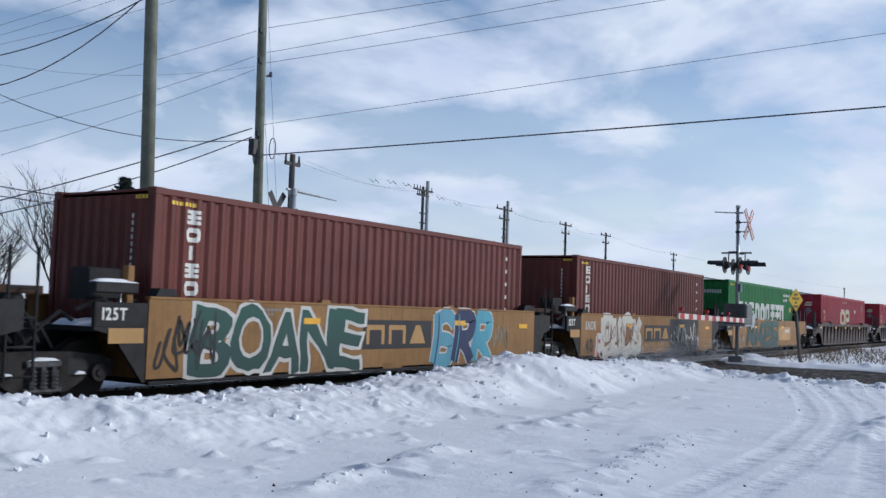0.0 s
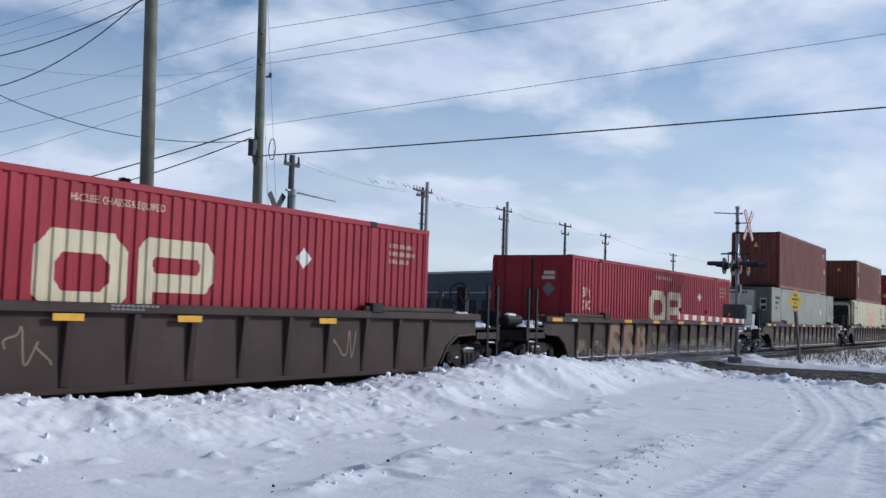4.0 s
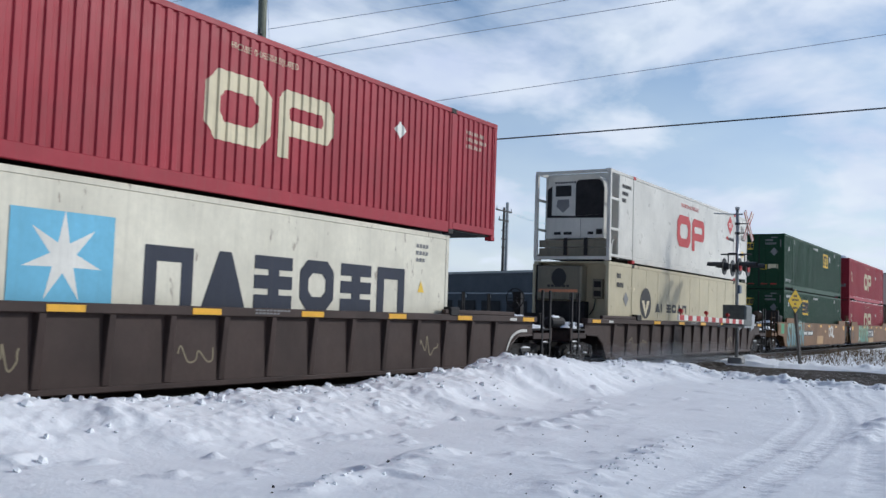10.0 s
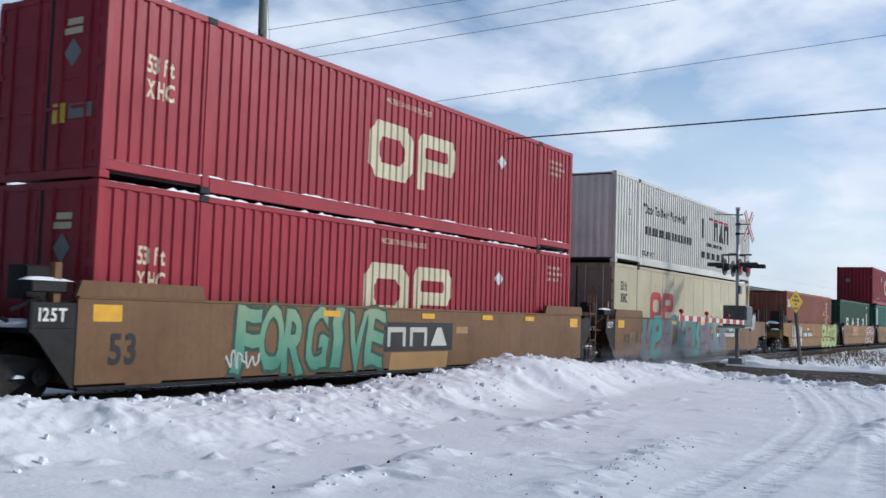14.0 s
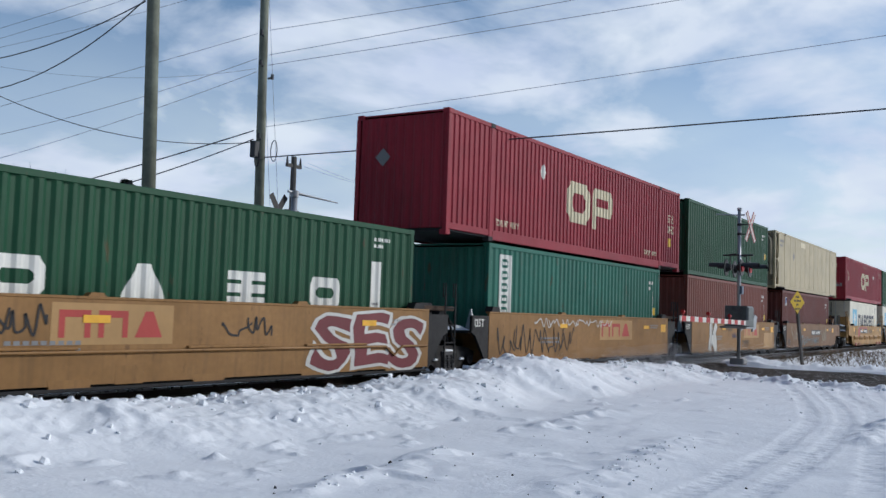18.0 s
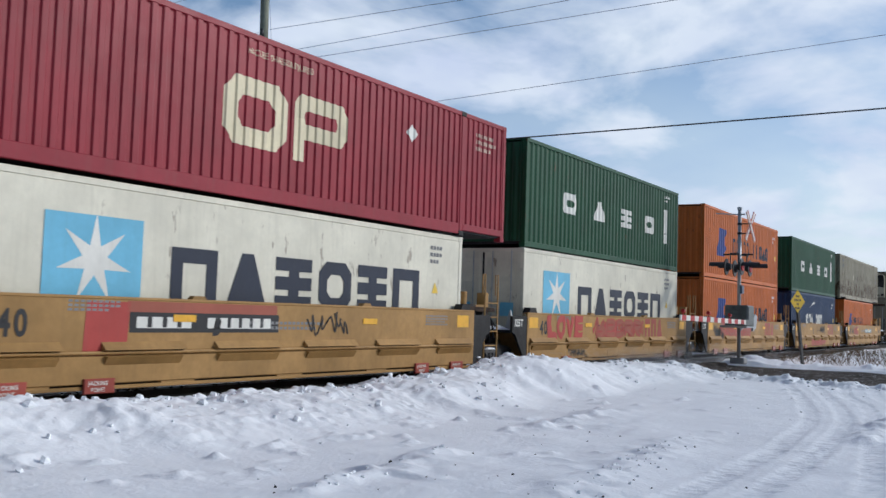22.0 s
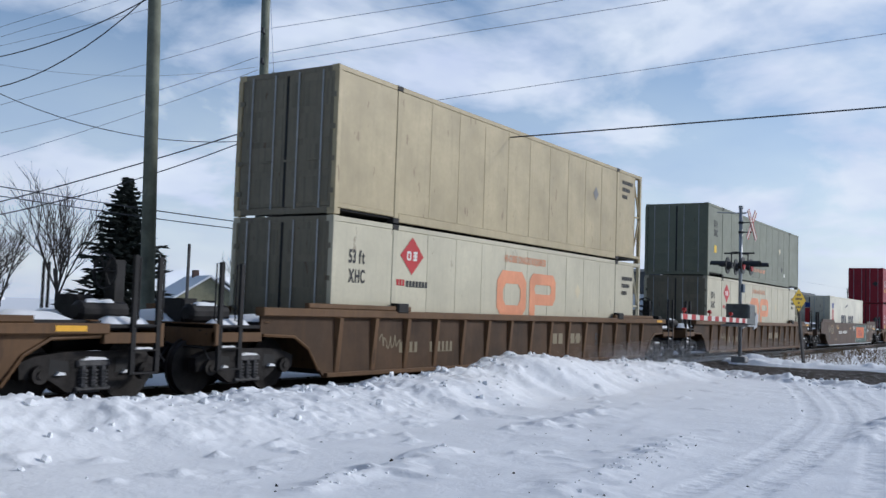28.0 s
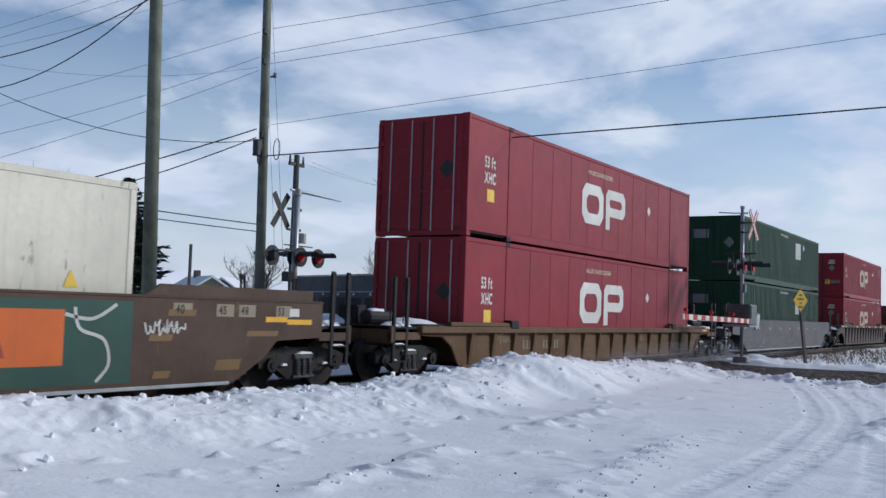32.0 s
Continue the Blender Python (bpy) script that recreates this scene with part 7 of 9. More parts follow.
sig = thing("crossing_signal", "grey crossing signal mast with crossbuck, lamps and lowered gate", "crossing signal", "crossing signals")
sig.location = (35.6, 9.6, 0)
part("mast", Geo().rod((0, 0, 0.2), (-0.1, 0, 5.68), 0.065, 14), GALV, sig, smooth=True)
part("foundation", Geo().plate(-0.25, 0.25, -0.25, 0.25, 0.0, 0.22, 0.04), surface("concrete", (0.33, 0.33, 0.33), 0.9), sig, "concrete foundation")
part("mast_cap", Geo().rod((-0.1, 0, 5.62), (-0.1, 0, 5.72), 0.085, 12), GALV, sig)
part("top_bracket", Geo().rod((-0.1, 0.05, 5.45), (-0.5, 0.75, 5.46), 0.022, 8).rod((-0.1, -0.2, 5.45), (-0.1, 0.1, 5.45), 0.03, 8), GALV, sig)
for z in (5.1, 4.75):
    part("clamp", Geo().rod((-0.08, -0.4, z), (-0.08, 0.06, z), 0.02, 6).rod((-0.08, 0, z - 0.04), (-0.08, 0, z + 0.04), 0.09, 10), DARKGREY, sig)
crossbuck(sig, 0.05, -0.36, 5.02, WHITE, 0.63, -10)
part("lamp_arm", Geo().rod((-0.62, 0, 3.98), (0.55, 0, 3.98), 0.03, 8).rod((-0.05, -0.5, 3.98), (-0.05, 0.6, 3.98), 0.03, 8), DARKGREY, sig)
for x in (-0.6, 0.5):
    part("lamp_hanger", Geo().rod((x, -0.12, 3.98), (x, -0.12, 3.58), 0.022, 6).rod((x, 0.18, 3.98), (x, 0.18, 3.58), 0.022, 6).rod((x, -0.12, 3.98), (x, 0.18, 3.98), 0.022, 6), DARKGREY, sig)
    lamp_unit(sig, x, -0.22, 3.50, -1)
    lamp_unit(sig, x, 0.30, 3.50, 1)
part("junction_box", Geo().plate(-0.1, 0.16, -0.12, 0.02, 2.55, 2.85, 0.02), surface("blue_grey_box", (0.10, 0.14, 0.20), 0.5), sig)
mech = part("gate_mechanism", Geo().plate(-0.36, 0.48, -0.42, 0.42, 1.30, 2.12, 0.06), MIDGREY, sig, "dark gate machine housing")
part("bracket_plate", Geo().plate(-0.55, 0.35, -0.42, 0.55, 1.30, 1.38, 0.02), GALV, mech)
part("gate_lever", Geo().plate(-1.0, 0.1, -0.47, -0.43, 1.40, 1.60, 0.01), MIDGREY, mech)
part("counterweight", Geo().slab([(0.3, 1.2), (0.75, 1.3), (0.9, 1.75), (0.6, 1.82), (0.35, 1.6)], -0.42, -0.36), GALV, mech)
part("counterweight", Geo().slab([(0.3, 1.2), (0.75, 1.3), (0.9, 1.75), (0.6, 1.82), (0.35, 1.6)], 0.0, 0.06), GALV, mech)
arm = part("gate_arm", Geo().plate(-8.05, -0.9, -0.48, -0.44, 1.42, 1.58, 0.005), WHITE, sig, "red and white striped gate arm")
for i in range(9):
    part("red_stripe", Geo().plate(-7.95 + i * 0.80, -7.55 + i * 0.80, -0.484, -0.478, 1.422, 1.578, 0.001), STRIPERED, arm)
for x in (-7.8, -5.3, -2.9):
    part("arm_lamp", Geo().rod((x, -0.46, 1.58), (x, -0.46, 1.66), 0.02, 6).rod((x - 0.05, -0.46, 1.71), (x + 0.06, -0.46, 1.69), 0.06, 8), STRIPERED, arm, "small red lamp on the arm")
arm.rotation_euler = (0, radians(0.6), 0)

sig2 = thing("crossing_signal", "grey crossing signal mast beyond the track, seen from behind", "crossing signal", "crossing signals")
sig2.location = (22.4, 19.6, -0.1)
part("mast", Geo().rod((0, 0, 0), (0, 0, 5.1), 0.10, 14), GALV, sig2, smooth=True)
part("mast_cap", Geo().rod((0, 0, 5.0), (0, 0, 5.2), 0.13, 12), GALV, sig2)
crossbuck(sig2, -0.55, 0.15, 4.50, surface("board_back", (0.045, 0.046, 0.046), 0.6))
part("street_light_arm", Geo().rod((-0.3, 0, 5.15), (0.1, 0, 5.14), 0.04, 8).rod((0.0, 0, 5.14), (1.5, -0.5, 4.98), 0.05, 8, 0.02), GALV, sig2)
part("lamp_arm", Geo().rod((-0.95, 0, 3.28), (1.15, 0, 3.28), 0.035, 8).rod((-0.5, 0, 3.46), (0.8, 0, 3.46), 0.02, 8), DARKGREY, sig2)
for x, d in ((-0.85, 1), (0.12, -1), (0.95, -1), (0.12, 1)):
    lamp_unit(sig2, x, 0.12 * d, 3.12, d)
part("relay_box", Geo().plate(-0.42, -0.1, -0.12, 0.12, 2.35, 2.65, 0.02), DARKGREY, sig2)
part("bell", Geo().rod((0.25, 0, 3.55), (0.25, 0, 3.85), 0.16, 12), GALV, sig2)
part("control_box", Geo().plate(-0.9, 1.1, -0.4, 0.4, 1.1, 1.75, 0.03), DARKGREY, sig2)

# ---- yellow sign by the road ----
sgn = thing("warning_sign", "yellow diamond warning sign on a leaning wooden post", "road sign")
sgn.location = (38.1, 8.0, 0.0)
sgn.rotation_euler = (0, 0, radians(-23))
part("post", Geo().slab([(0.22, -0.1), (0.33, -0.1), (-0.10, 2.55), (-0.21, 2.55)], 0.01, 0.10), FARWOOD, sgn)
board = part("board", Geo().slab([(-0.16, 1.92), (0.28, 2.36), (-0.16, 2.80), (-0.60, 2.36)], -0.012, 0.0), SIGNYELLOW, sgn)
for i, (n, w) in enumerate(((3, 0.24), (5, 0.44), (2, 0.14), (4, 0.3))):
    part("small_print", bars(n, -0.16 - w / 2, 2.52 - i * 0.15, w, 0.08, -0.0145), INK, board)

# ---- low shop building beyond the track ----
SHOPWALL = surface("shop_wall", (0.085, 0.095, 0.105), 0.8, var=0.12, scale=0.8, bump=0.15)
SHOPROOF = surface("shop_roof", (0.075, 0.08, 0.085), 0.7, var=0.15)
shop = thing("shop_building", "long low dark grey shop building with flat roof", "building")
foot = [(76.5, 67.0), (58.7, 25.1), (61.6, 21.9), (112.0, 21.9), (112.0, 67.0)]
n = len(foot)
part("wall", Geo().add([(x, y, -0.2) for x, y in foot] + [(x, y, 4.35) for x, y in foot], [(i, n + i, n + (i + 1) % n, (i + 1) % n) for i in range(n)]), SHOPWALL, shop)
part("roof", Geo().add([(x, y, 4.35) for x, y in foot] + [(x, y, 4.55) for x, y in foot], [tuple(range(n, 2 * n))[::-1], tuple(range(n))] + [(i, n + i, n + (i + 1) % n, (i + 1) % n) for i in range(n)]), SHOPROOF, shop)
for i in range(n - 1):
    a, b = Vector((*foot[i], 0)), Vector((*foot[i + 1], 0))
    d = (b - a).normalized()
    o = Vector((d.y, -d.x, 0)) * (-1 if i < 3 else 1)
    if i < 3:
        q = [a + o * 0.12, b + o * 0.12]
        part("fascia", Geo().add([(*q[0][:2], 4.30), (*q[1][:2], 4.30), (*q[1][:2], 4.72), (*q[0][:2], 4.72)], [(0, 1, 2, 3)]).add([(*a[:2], 4.72), (*b[:2], 4.72), (*q[1][:2], 4.72), (*q[0][:2], 4.72)], [(0, 1, 2, 3)]), GALV, shop, "pale metal roof edge")
a, b = Vector((58.7, 25.1, 0)), Vector((76.5, 67.0, 0))
d = (b - a).normalized()
o = Vector((-d.y, d.x, 0))
for i in range(14):
    c = a + d * (1.8 + i * 3.05) + o * 0.06
    u = d * 1.15
    w = part("window", Geo().add([(*(c - u)[:2], 0.7), (*(c + u)[:2], 0.7), (*(c + u)[:2], 2.5), (*(c - u)[:2], 2.5)], [(0, 1, 2, 3)]), BLACK, shop, "dark shop window")
    cc = c + o * 0.1
    part("wall_lamp", Geo().rod((*cc[:2], 2.72), (*cc[:2], 2.95), 0.12, 8, 0.07), WHITE, shop, "small white wall lamp")
part("awning_rail", Geo().rod((*(a + o * 0.1)[:2], 3.05), (*(b + o * 0.1)[:2], 3.05), 0.05, 6), GALV, shop)
fc = Geo().plate(-1.75, 1.75, -0.06, 0.0, 2.0, 3.05, 0.02)
sg = part("fascia_sign", fc, paint("sign_white", (0.45, 0.52, 0.60), 0.1, 0.0), shop, "pale blue fascia sign")
sg.location = (60.05, 23.35, 0)
sg.rotation_euler = (0, 0, math.atan2(21.9 - 25.1, 61.6 - 58.7))
part("lettering", words("DRY CL", -1.35, 2.22, 0.55, -0.064, "bold", 0.85), DEEPNAVY, sg)

# ---- houses far off ----
for x, y, w, d, h, rot, col in ((52.0, 92.0, 12.0, 8.0, 1.6, 25, (0.22, 0.19, 0.15)), (70.0, 74.0, 9.0, 7.0, 2.0, 62, (0.27, 0.26, 0.17)), (86.0, 84.0, 9.0, 7.0, 2.4, 20, (0.10, 0.11, 0.12))):
    house = thing("house", "small distant house with a snow-covered gable roof", "house", "distant houses")
    house.location, house.rotation_euler = (x, y, -0.2), (0, 0, radians(rot))
    part("wall", Geo().box(-w / 2, w / 2, -d / 2, d / 2, 0, h).add([(-w / 2, -d / 2, h), (-w / 2, d / 2, h), (-w / 2, 0, h + 2.2), (w / 2, -d / 2, h), (w / 2, d / 2, h), (w / 2, 0, h + 2.2)], [(0, 2, 1), (3, 4, 5)]), surface("house_wall", col, 0.85), house)
    for s in (-1, 1):
        part("roof_slope", Geo().add([(-w / 2 - 0.4, s * (d / 2 + 0.4), h - 0.2), (w / 2 + 0.4, s * (d / 2 + 0.4), h - 0.2), (w / 2 + 0.4, 0, h + 2.3), (-w / 2 - 0.4, 0, h + 2.3),
                                            (-w / 2 - 0.4, s * (d / 2 + 0.4), h), (w / 2 + 0.4, s * (d / 2 + 0.4), h), (w / 2 + 0.4, 0, h + 2.5), (-w / 2 - 0.4, 0, h + 2.5)],
                                           [(0, 1, 2, 3), (4, 7, 6, 5), (0, 4, 5, 1), (1, 5, 6, 2), (2, 6, 7, 3), (3, 7, 4, 0)]), SNOW, house)
    part("chimney", Geo().box(0.5, 1.1, -0.3, 0.3, h + 1.4, h + 3.1), surface("chimney_brick", (0.12, 0.08, 0.07), 0.9), house)
    part("window", Geo().box(-w / 2 - 0.02, -w / 2 + 0.02, -0.7, 0.7, 1.0, 2.0), BLACK, house)

# ---- trees ----
BARK = surface("bark", (0.060, 0.050, 0.045), 0.9, var=0.3, scale=6.0, bump=0.5)
NEEDLE = surface("spruce_needles", (0.018, 0.028, 0.022), 0.8, var=0.4, scale=3.0, bump=0.0)


def spruce(x, y, h, w, seed):
    rnd = random.Random(seed)
    t = thing("spruce_tree", "dark green dense spruce tree", "tree", "trees beyond the track")
    t.location = (x, y, -0.15)
    part("trunk", Geo().rod((0, 0, 0), (0, 0, h * 0.97), 0.16, 8, 0.02), BARK, t)
    g = Geo()
    tiers = 36
    for i in range(tiers):
        k = i / (tiers - 1)
        z = h * (0.06 + 0.91 * k)
        reach = w * 0.5 * (1 - k) ** 0.85 * rnd.uniform(0.78, 1.15) + 0.10
        n = max(5, int(14 * (1 - k) + 5))
        for j in range(n):
            a = 2 * math.pi * (j + rnd.random() * 0.8) / n
            r = reach * rnd.uniform(0.45, 1.22)
            for s in range(7):
                f = 0.18 + 0.82 * s / 6
                px, py = r * f * math.cos(a), r * f * math.sin(a)
                pz = z - 0.22 * r * f + 0.18 * r * f * f
                for q in range(3):
                    b = a + rnd.uniform(-1.2, 1.2)
                    l = 0.46 * rnd.uniform(0.7, 1.3) * (0.5 + 0.6 * (1 - k))
                    tip = (px + l * math.cos(b), py + l * math.sin(b), pz + rnd.uniform(-0.16, 0.10))
                    side = (-math.sin(b) * 0.12, math.cos(b) * 0.12)
                    g.add([(px - side[0], py - side[1], pz), (px + side[0], py + side[1], pz + 0.02), tip, (px, py, pz - 0.10)], [(0, 1, 2), (0, 2, 3), (1, 3, 2)])
    part("crown", g, NEEDLE, t)
    return t


def bare_tree(x, y, h, seed, spread=0.55):
    rnd = random.Random(seed)
    t = thing("bare_tree", "leafless tree with thin upright branches", "tree", "trees beyond the track")
    t.location = (x, y, -0.15)
    trunk, twigs = Geo(), Geo()

    def grow(p, d, l, r, level):
        segs = 3
        for i in range(segs):
            d2 = (d + Vector((rnd.uniform(-1, 1), rnd.uniform(-1, 1), rnd.uniform(-0.2, 0.5))) * 0.14).normalized()
            q = p + d2 * (l / segs)
            (trunk if level < 2 else twigs).rod(p, q, r * (1 - 0.25 * i / segs), 5 if level < 2 else 3, r * (1 - 0.25 * (i + 1) / segs), False)
            p, d = q, d2
            if level < 4:
                for _ in range(2 if level in (1, 2, 3) else 1):
                    if rnd.random() < 0.9:
                        side = Vector((rnd.uniform(-1, 1), rnd.uniform(-1, 1), rnd.uniform(0.1, 0.9))).normalized()
                        grow(p, (d * (1 - spread) + side * spread).normalized(), l * rnd.uniform(0.5, 0.72), r * 0.55, level + 1)
    grow(Vector((0, 0, 0)), Vector((0, 0, 1)), h * 0.50, 0.10, 0)
    for i in range(4):
        side = Vector((rnd.uniform(-1, 1), rnd.uniform(-1, 1), 1.6)).normalized()
        grow(Vector((0, 0, h * 0.28 + 0.1 * i)), side, h * 0.44, 0.045, 1)
    part("trunk", trunk, BARK, t)
    part("fine_branching", twigs, BARK, t)
    t.children[-1]["kind"] = "stuff"
    return t


spruce(28.35, 34.6, 7.25, 4.6, 3)
bare_tree(26.4, 36.4, 6.0, 5, 0.42)
bare_tree(24.9, 38.2, 4.4, 8, 0.6)
bare_tree(23.6, 38.6, 3.9, 12, 0.6)
bare_tree(47.0, 44.0, 4.6, 21, 0.6)
bare_tree(72.0, 52.0, 6.5, 33, 0.6)

# ---- weeds, stones and clods ----
rnd = random.Random(5)
WEED = surface("dry_weed", (0.16, 0.105, 0.055), 0.9, var=0.4, scale=6.0, bump=0.0)
g = Geo()
for i in range(650):
    x, y = rnd.uniform(41, 66), rnd.uniform(5.0, 10.4)
    h = rnd.uniform(0.10, 0.38) * (1.0 if rnd.random() < 0.8 else 1.5)
    for k in range(3):
        tip = (x + rnd.uniform(-0.2, 0.2), y + rnd.uniform(-0.2, 0.2), -0.1 + h * rnd.uniform(0.6, 1))
        g.rod((x, y, -0.14), tip, 0.008, 3, 0.004, False)
tagged(new("dry_weeds", g.mesh("dry_weeds", WEED)), "dry brown weeds poking out of the snow", "weeds", kind="stuff")

STONE = surface("dark_stone", (0.05, 0.045, 0.04), 0.9, var=0.3)


PHI = (1 + 5 ** 0.5) / 2
ICO = [(-1, PHI, 0), (1, PHI, 0), (-1, -PHI, 0), (1, -PHI, 0), (0, -1, PHI), (0, 1, PHI), (0, -1, -PHI), (0, 1, -PHI), (PHI, 0, -1), (PHI, 0, 1), (-PHI, 0, -1), (-PHI, 0, 1)]
ICOF = [(0, 11, 5), (0, 5, 1), (0, 1, 7), (0, 7, 10), (0, 10, 11), (1, 5, 9), (5, 11, 4), (11, 10, 2), (10, 7, 6), (7, 1, 8), (3, 9, 4), (3, 4, 2), (3, 2, 6), (3, 6, 8), (3, 8, 9), (4, 9, 5), (2, 4, 11), (6, 2, 10), (8, 6, 7), (9, 8, 1)]


def lump(g, x, y, z, r, rnd):
    """An irregular clod half sunk into the snow."""
    sx, sy, sz = (rnd.uniform(0.7, 1.35) * r / 1.9 for _ in range(3))
    g.add([(x + a * sx * (k := rnd.uniform(0.75, 1.2)), y + b * sy * k, z + c * sz * k) for a, b, c in ICO], ICOF)


def scatter(name, spots, mat, label, category, rnd):
    """spots: (x, y, size); each clod or stone is set on the snow."""
    xs, ys = np.array([[q[0] for q in spots]]), np.array([[q[1] for q in spots]])
    zs = snow_height(xs, ys)[0]
    g = Geo()
    for (x, y, r), z in zip(spots, zs):
        lump(g, x, y, float(z), r, rnd)
    tagged(new(name, g.mesh(name, mat)), label, category, kind="stuff")


scatter("dark_stones", [(rnd.uniform(5.5, 13.0), rnd.uniform(2.4, 6.2), rnd.choice((0.006, 0.008, 0.010, 0.014, 0.02))) for _ in range(45)], STONE, "small dark stones scattered on the snow", "stones", rnd)
spots = [(rnd.uniform(4.5, 28), rnd.uniform(8.4, 10.35), rnd.choice((0.012, 0.015, 0.02, 0.03))) for _ in range(90)]
spots += [(rnd.uniform(4.5, 27), rnd.gauss(10.0, 0.2), rnd.choice((0.02, 0.03, 0.03, 0.04, 0.05, 0.07))) for _ in range(230)]
spots += [(rnd.uniform(4.5, 24), rnd.gauss(9.0, 0.5), rnd.choice((0.02, 0.03, 0.04, 0.06))) for _ in range(60)]
spots += [(rnd.uniform(4.5, 26), rnd.uniform(3.0, 8.0), rnd.choice((0.006, 0.01, 0.014, 0.02))) for _ in range(45)]
spots += [(6.6 + 3 * k + rnd.gauss(0, 0.1), 5.6 + 0.3 * k + rnd.gauss(0, 0.10), rnd.choice((0.012, 0.018, 0.025))) for k in [rnd.random() for _ in range(24)]]
spots += [(8.0 + 5 * k + rnd.gauss(0, 0.15), 3.7 + 0.5 * k + rnd.gauss(0, 0.14), rnd.choice((0.01, 0.016, 0.024))) for k in [rnd.random() for _ in range(60)]]
spots += [(27.4 + rnd.gauss(0, 0.5), rnd.uniform(-2, 10), rnd.choice((0.03, 0.04, 0.06))) for _ in range(170)]
scatter("snow_clods", spots, SNOW, "clods of ploughed snow on the bank", "snow clods", rnd)

# blown snow dust whirled up beside the passing wheels, as drifting clusters of flakes
DUST = []
for x0, x1, n in ((23.5, 28.0, 7000), (27.0, 33.0, 42000), (32.0, 39.0, 30000), (38.0, 50.0, 10000)):
    g = Geo()
    for i in range(n):
        x, y = rnd.uniform(x0, x1), rnd.uniform(10.6, 11.25)
        z = -0.05 + 0.80 * rnd.random() ** 2.4 * (0.6 + 0.4 * math.sin(x * 1.7) ** 2)
        r = rnd.uniform(0.003, 0.008)
        a, b = rnd.uniform(0, 6.28), rnd.uniform(-1, 1)
        u = (math.cos(a) * r, math.sin(a) * r, b * r)
        w = (-math.sin(a) * b * r, math.cos(a) * b * r, r)
        g.add([(x - u[0], y - u[1], z - u[2]), (x + u[0], y + u[1], z + u[2]), (x + w[0], y + w[1], z + w[2])], [(0, 1, 2)])
    DUST.append(tagged(new("snow_dust", g.mesh("snow_dust", SNOW)), "fine blown snow whirling beside the track", "snow dust", kind="stuff"))

# ---- paint on the well cars: trade panels, stencils, reflectors and graffiti ----
def tint(name, col, streak=0.15):
    return paint(name, col, streak, 0.0)


G = {
    "teal": tint("teal_spray", (0.035, 0.12, 0.10)), "mint": tint("mint_spray", (0.16, 0.36, 0.27)), "deepgreen": tint("deep_green_spray", (0.03, 0.085, 0.065)),
    "bluegrey": tint("blue_grey_spray", (0.13, 0.25, 0.30)), "aqua": tint("aqua_spray", (0.05, 0.30, 0.28)), "violet": tint("violet_spray", (0.15, 0.12, 0.17)),
    "white": tint("white_spray", (0.58, 0.57, 0.53)), "black": tint("black_spray", (0.02, 0.02, 0.022)), "navy": tint("navy_spray", (0.03, 0.04, 0.10)),
    "sky": tint("sky_spray", (0.12, 0.32, 0.42)), "red": tint("red_spray", (0.42, 0.06, 0.05)), "palegreen": tint("pale_green_spray", (0.40, 0.50, 0.17)),
    "orange": tint("orange_spray", (0.62, 0.14, 0.03)), "gold": tint("gold_paint", (0.46, 0.27, 0.10)), "patch": tint("tan_patch", (0.42, 0.25, 0.10)),
    "beige": tint("beige_spray", (0.30, 0.25, 0.17)), "maroon": tint("maroon_spray", (0.17, 0.04, 0.045)), "pink": tint("pale_red_spray", (0.34, 0.095, 0.06)),
    "cyan": tint("cyan_spray", (0.10, 0.36, 0.46)), "bubble": tint("tan_bubble_spray", (0.28, 0.20, 0.125)), "ochre": tint("ochre_patch", (0.21, 0.125, 0.05), 0.4), "chalk": tint("chalk_spray", (0.30, 0.27, 0.20)), "faint": tint("faint_chalk", (0.25, 0.21, 0.135)), "green": tint("green_spray", (0.05, 0.30, 0.14)),
}
RIBFACE = -1.404


def blend(name, low, mid, top):
    """Spray paint that fades upwards through three colours, with cloudy edges."""
    m = tint(name, mid)
    t = m.node_tree
    bsdf = t.nodes["Principled BSDF"]
    old = bsdf.inputs["Base Color"].links[0].from_socket
    co = t.nodes.new("ShaderNodeTexCoord")
    sep = t.nodes.new("ShaderNodeSeparateXYZ")
    link(t, co.outputs["Object"], sep.inputs[0])
    n = t.nodes.new("ShaderNodeTexNoise")
    n.inputs["Scale"].default_value, n.inputs["Detail"].default_value = 3.0, 4.0
    link(t, co.outputs["Object"], n.inputs["Vector"])
    k = t.nodes.new("ShaderNodeMath")
    k.operation, k.inputs[1].default_value = "MULTIPLY_ADD", 1.1
    link(t, n.outputs[0], k.inputs[0])
    link(t, sep.outputs[2], k.inputs[2])
    r = t.nodes.new("ShaderNodeMapRange")
    r.inputs[1].default_value, r.inputs[2].default_value = 0.75, 2.05
    link(t, k.outputs[0], r.inputs[0])
    ramp = t.nodes.new("ShaderNodeValToRGB")
    ramp.color_ramp.elements[0].color, ramp.color_ramp.elements[1].color = (*low, 1), (*top, 1)
    e = ramp.color_ramp.elements.new(0.5)
    e.color = (*mid, 1)
    link(t, r.outputs[0], ramp.inputs[0])
    x = t.nodes.new("ShaderNodeMix")
    x.data_type, x.inputs[0].default_value = "RGBA", 0.25
    link(t, ramp.outputs[0], x.inputs[6])
    link(t, old, x.inputs[7])
    link(t, x.outputs[2], bsdf.inputs["Base Color"])
    return m


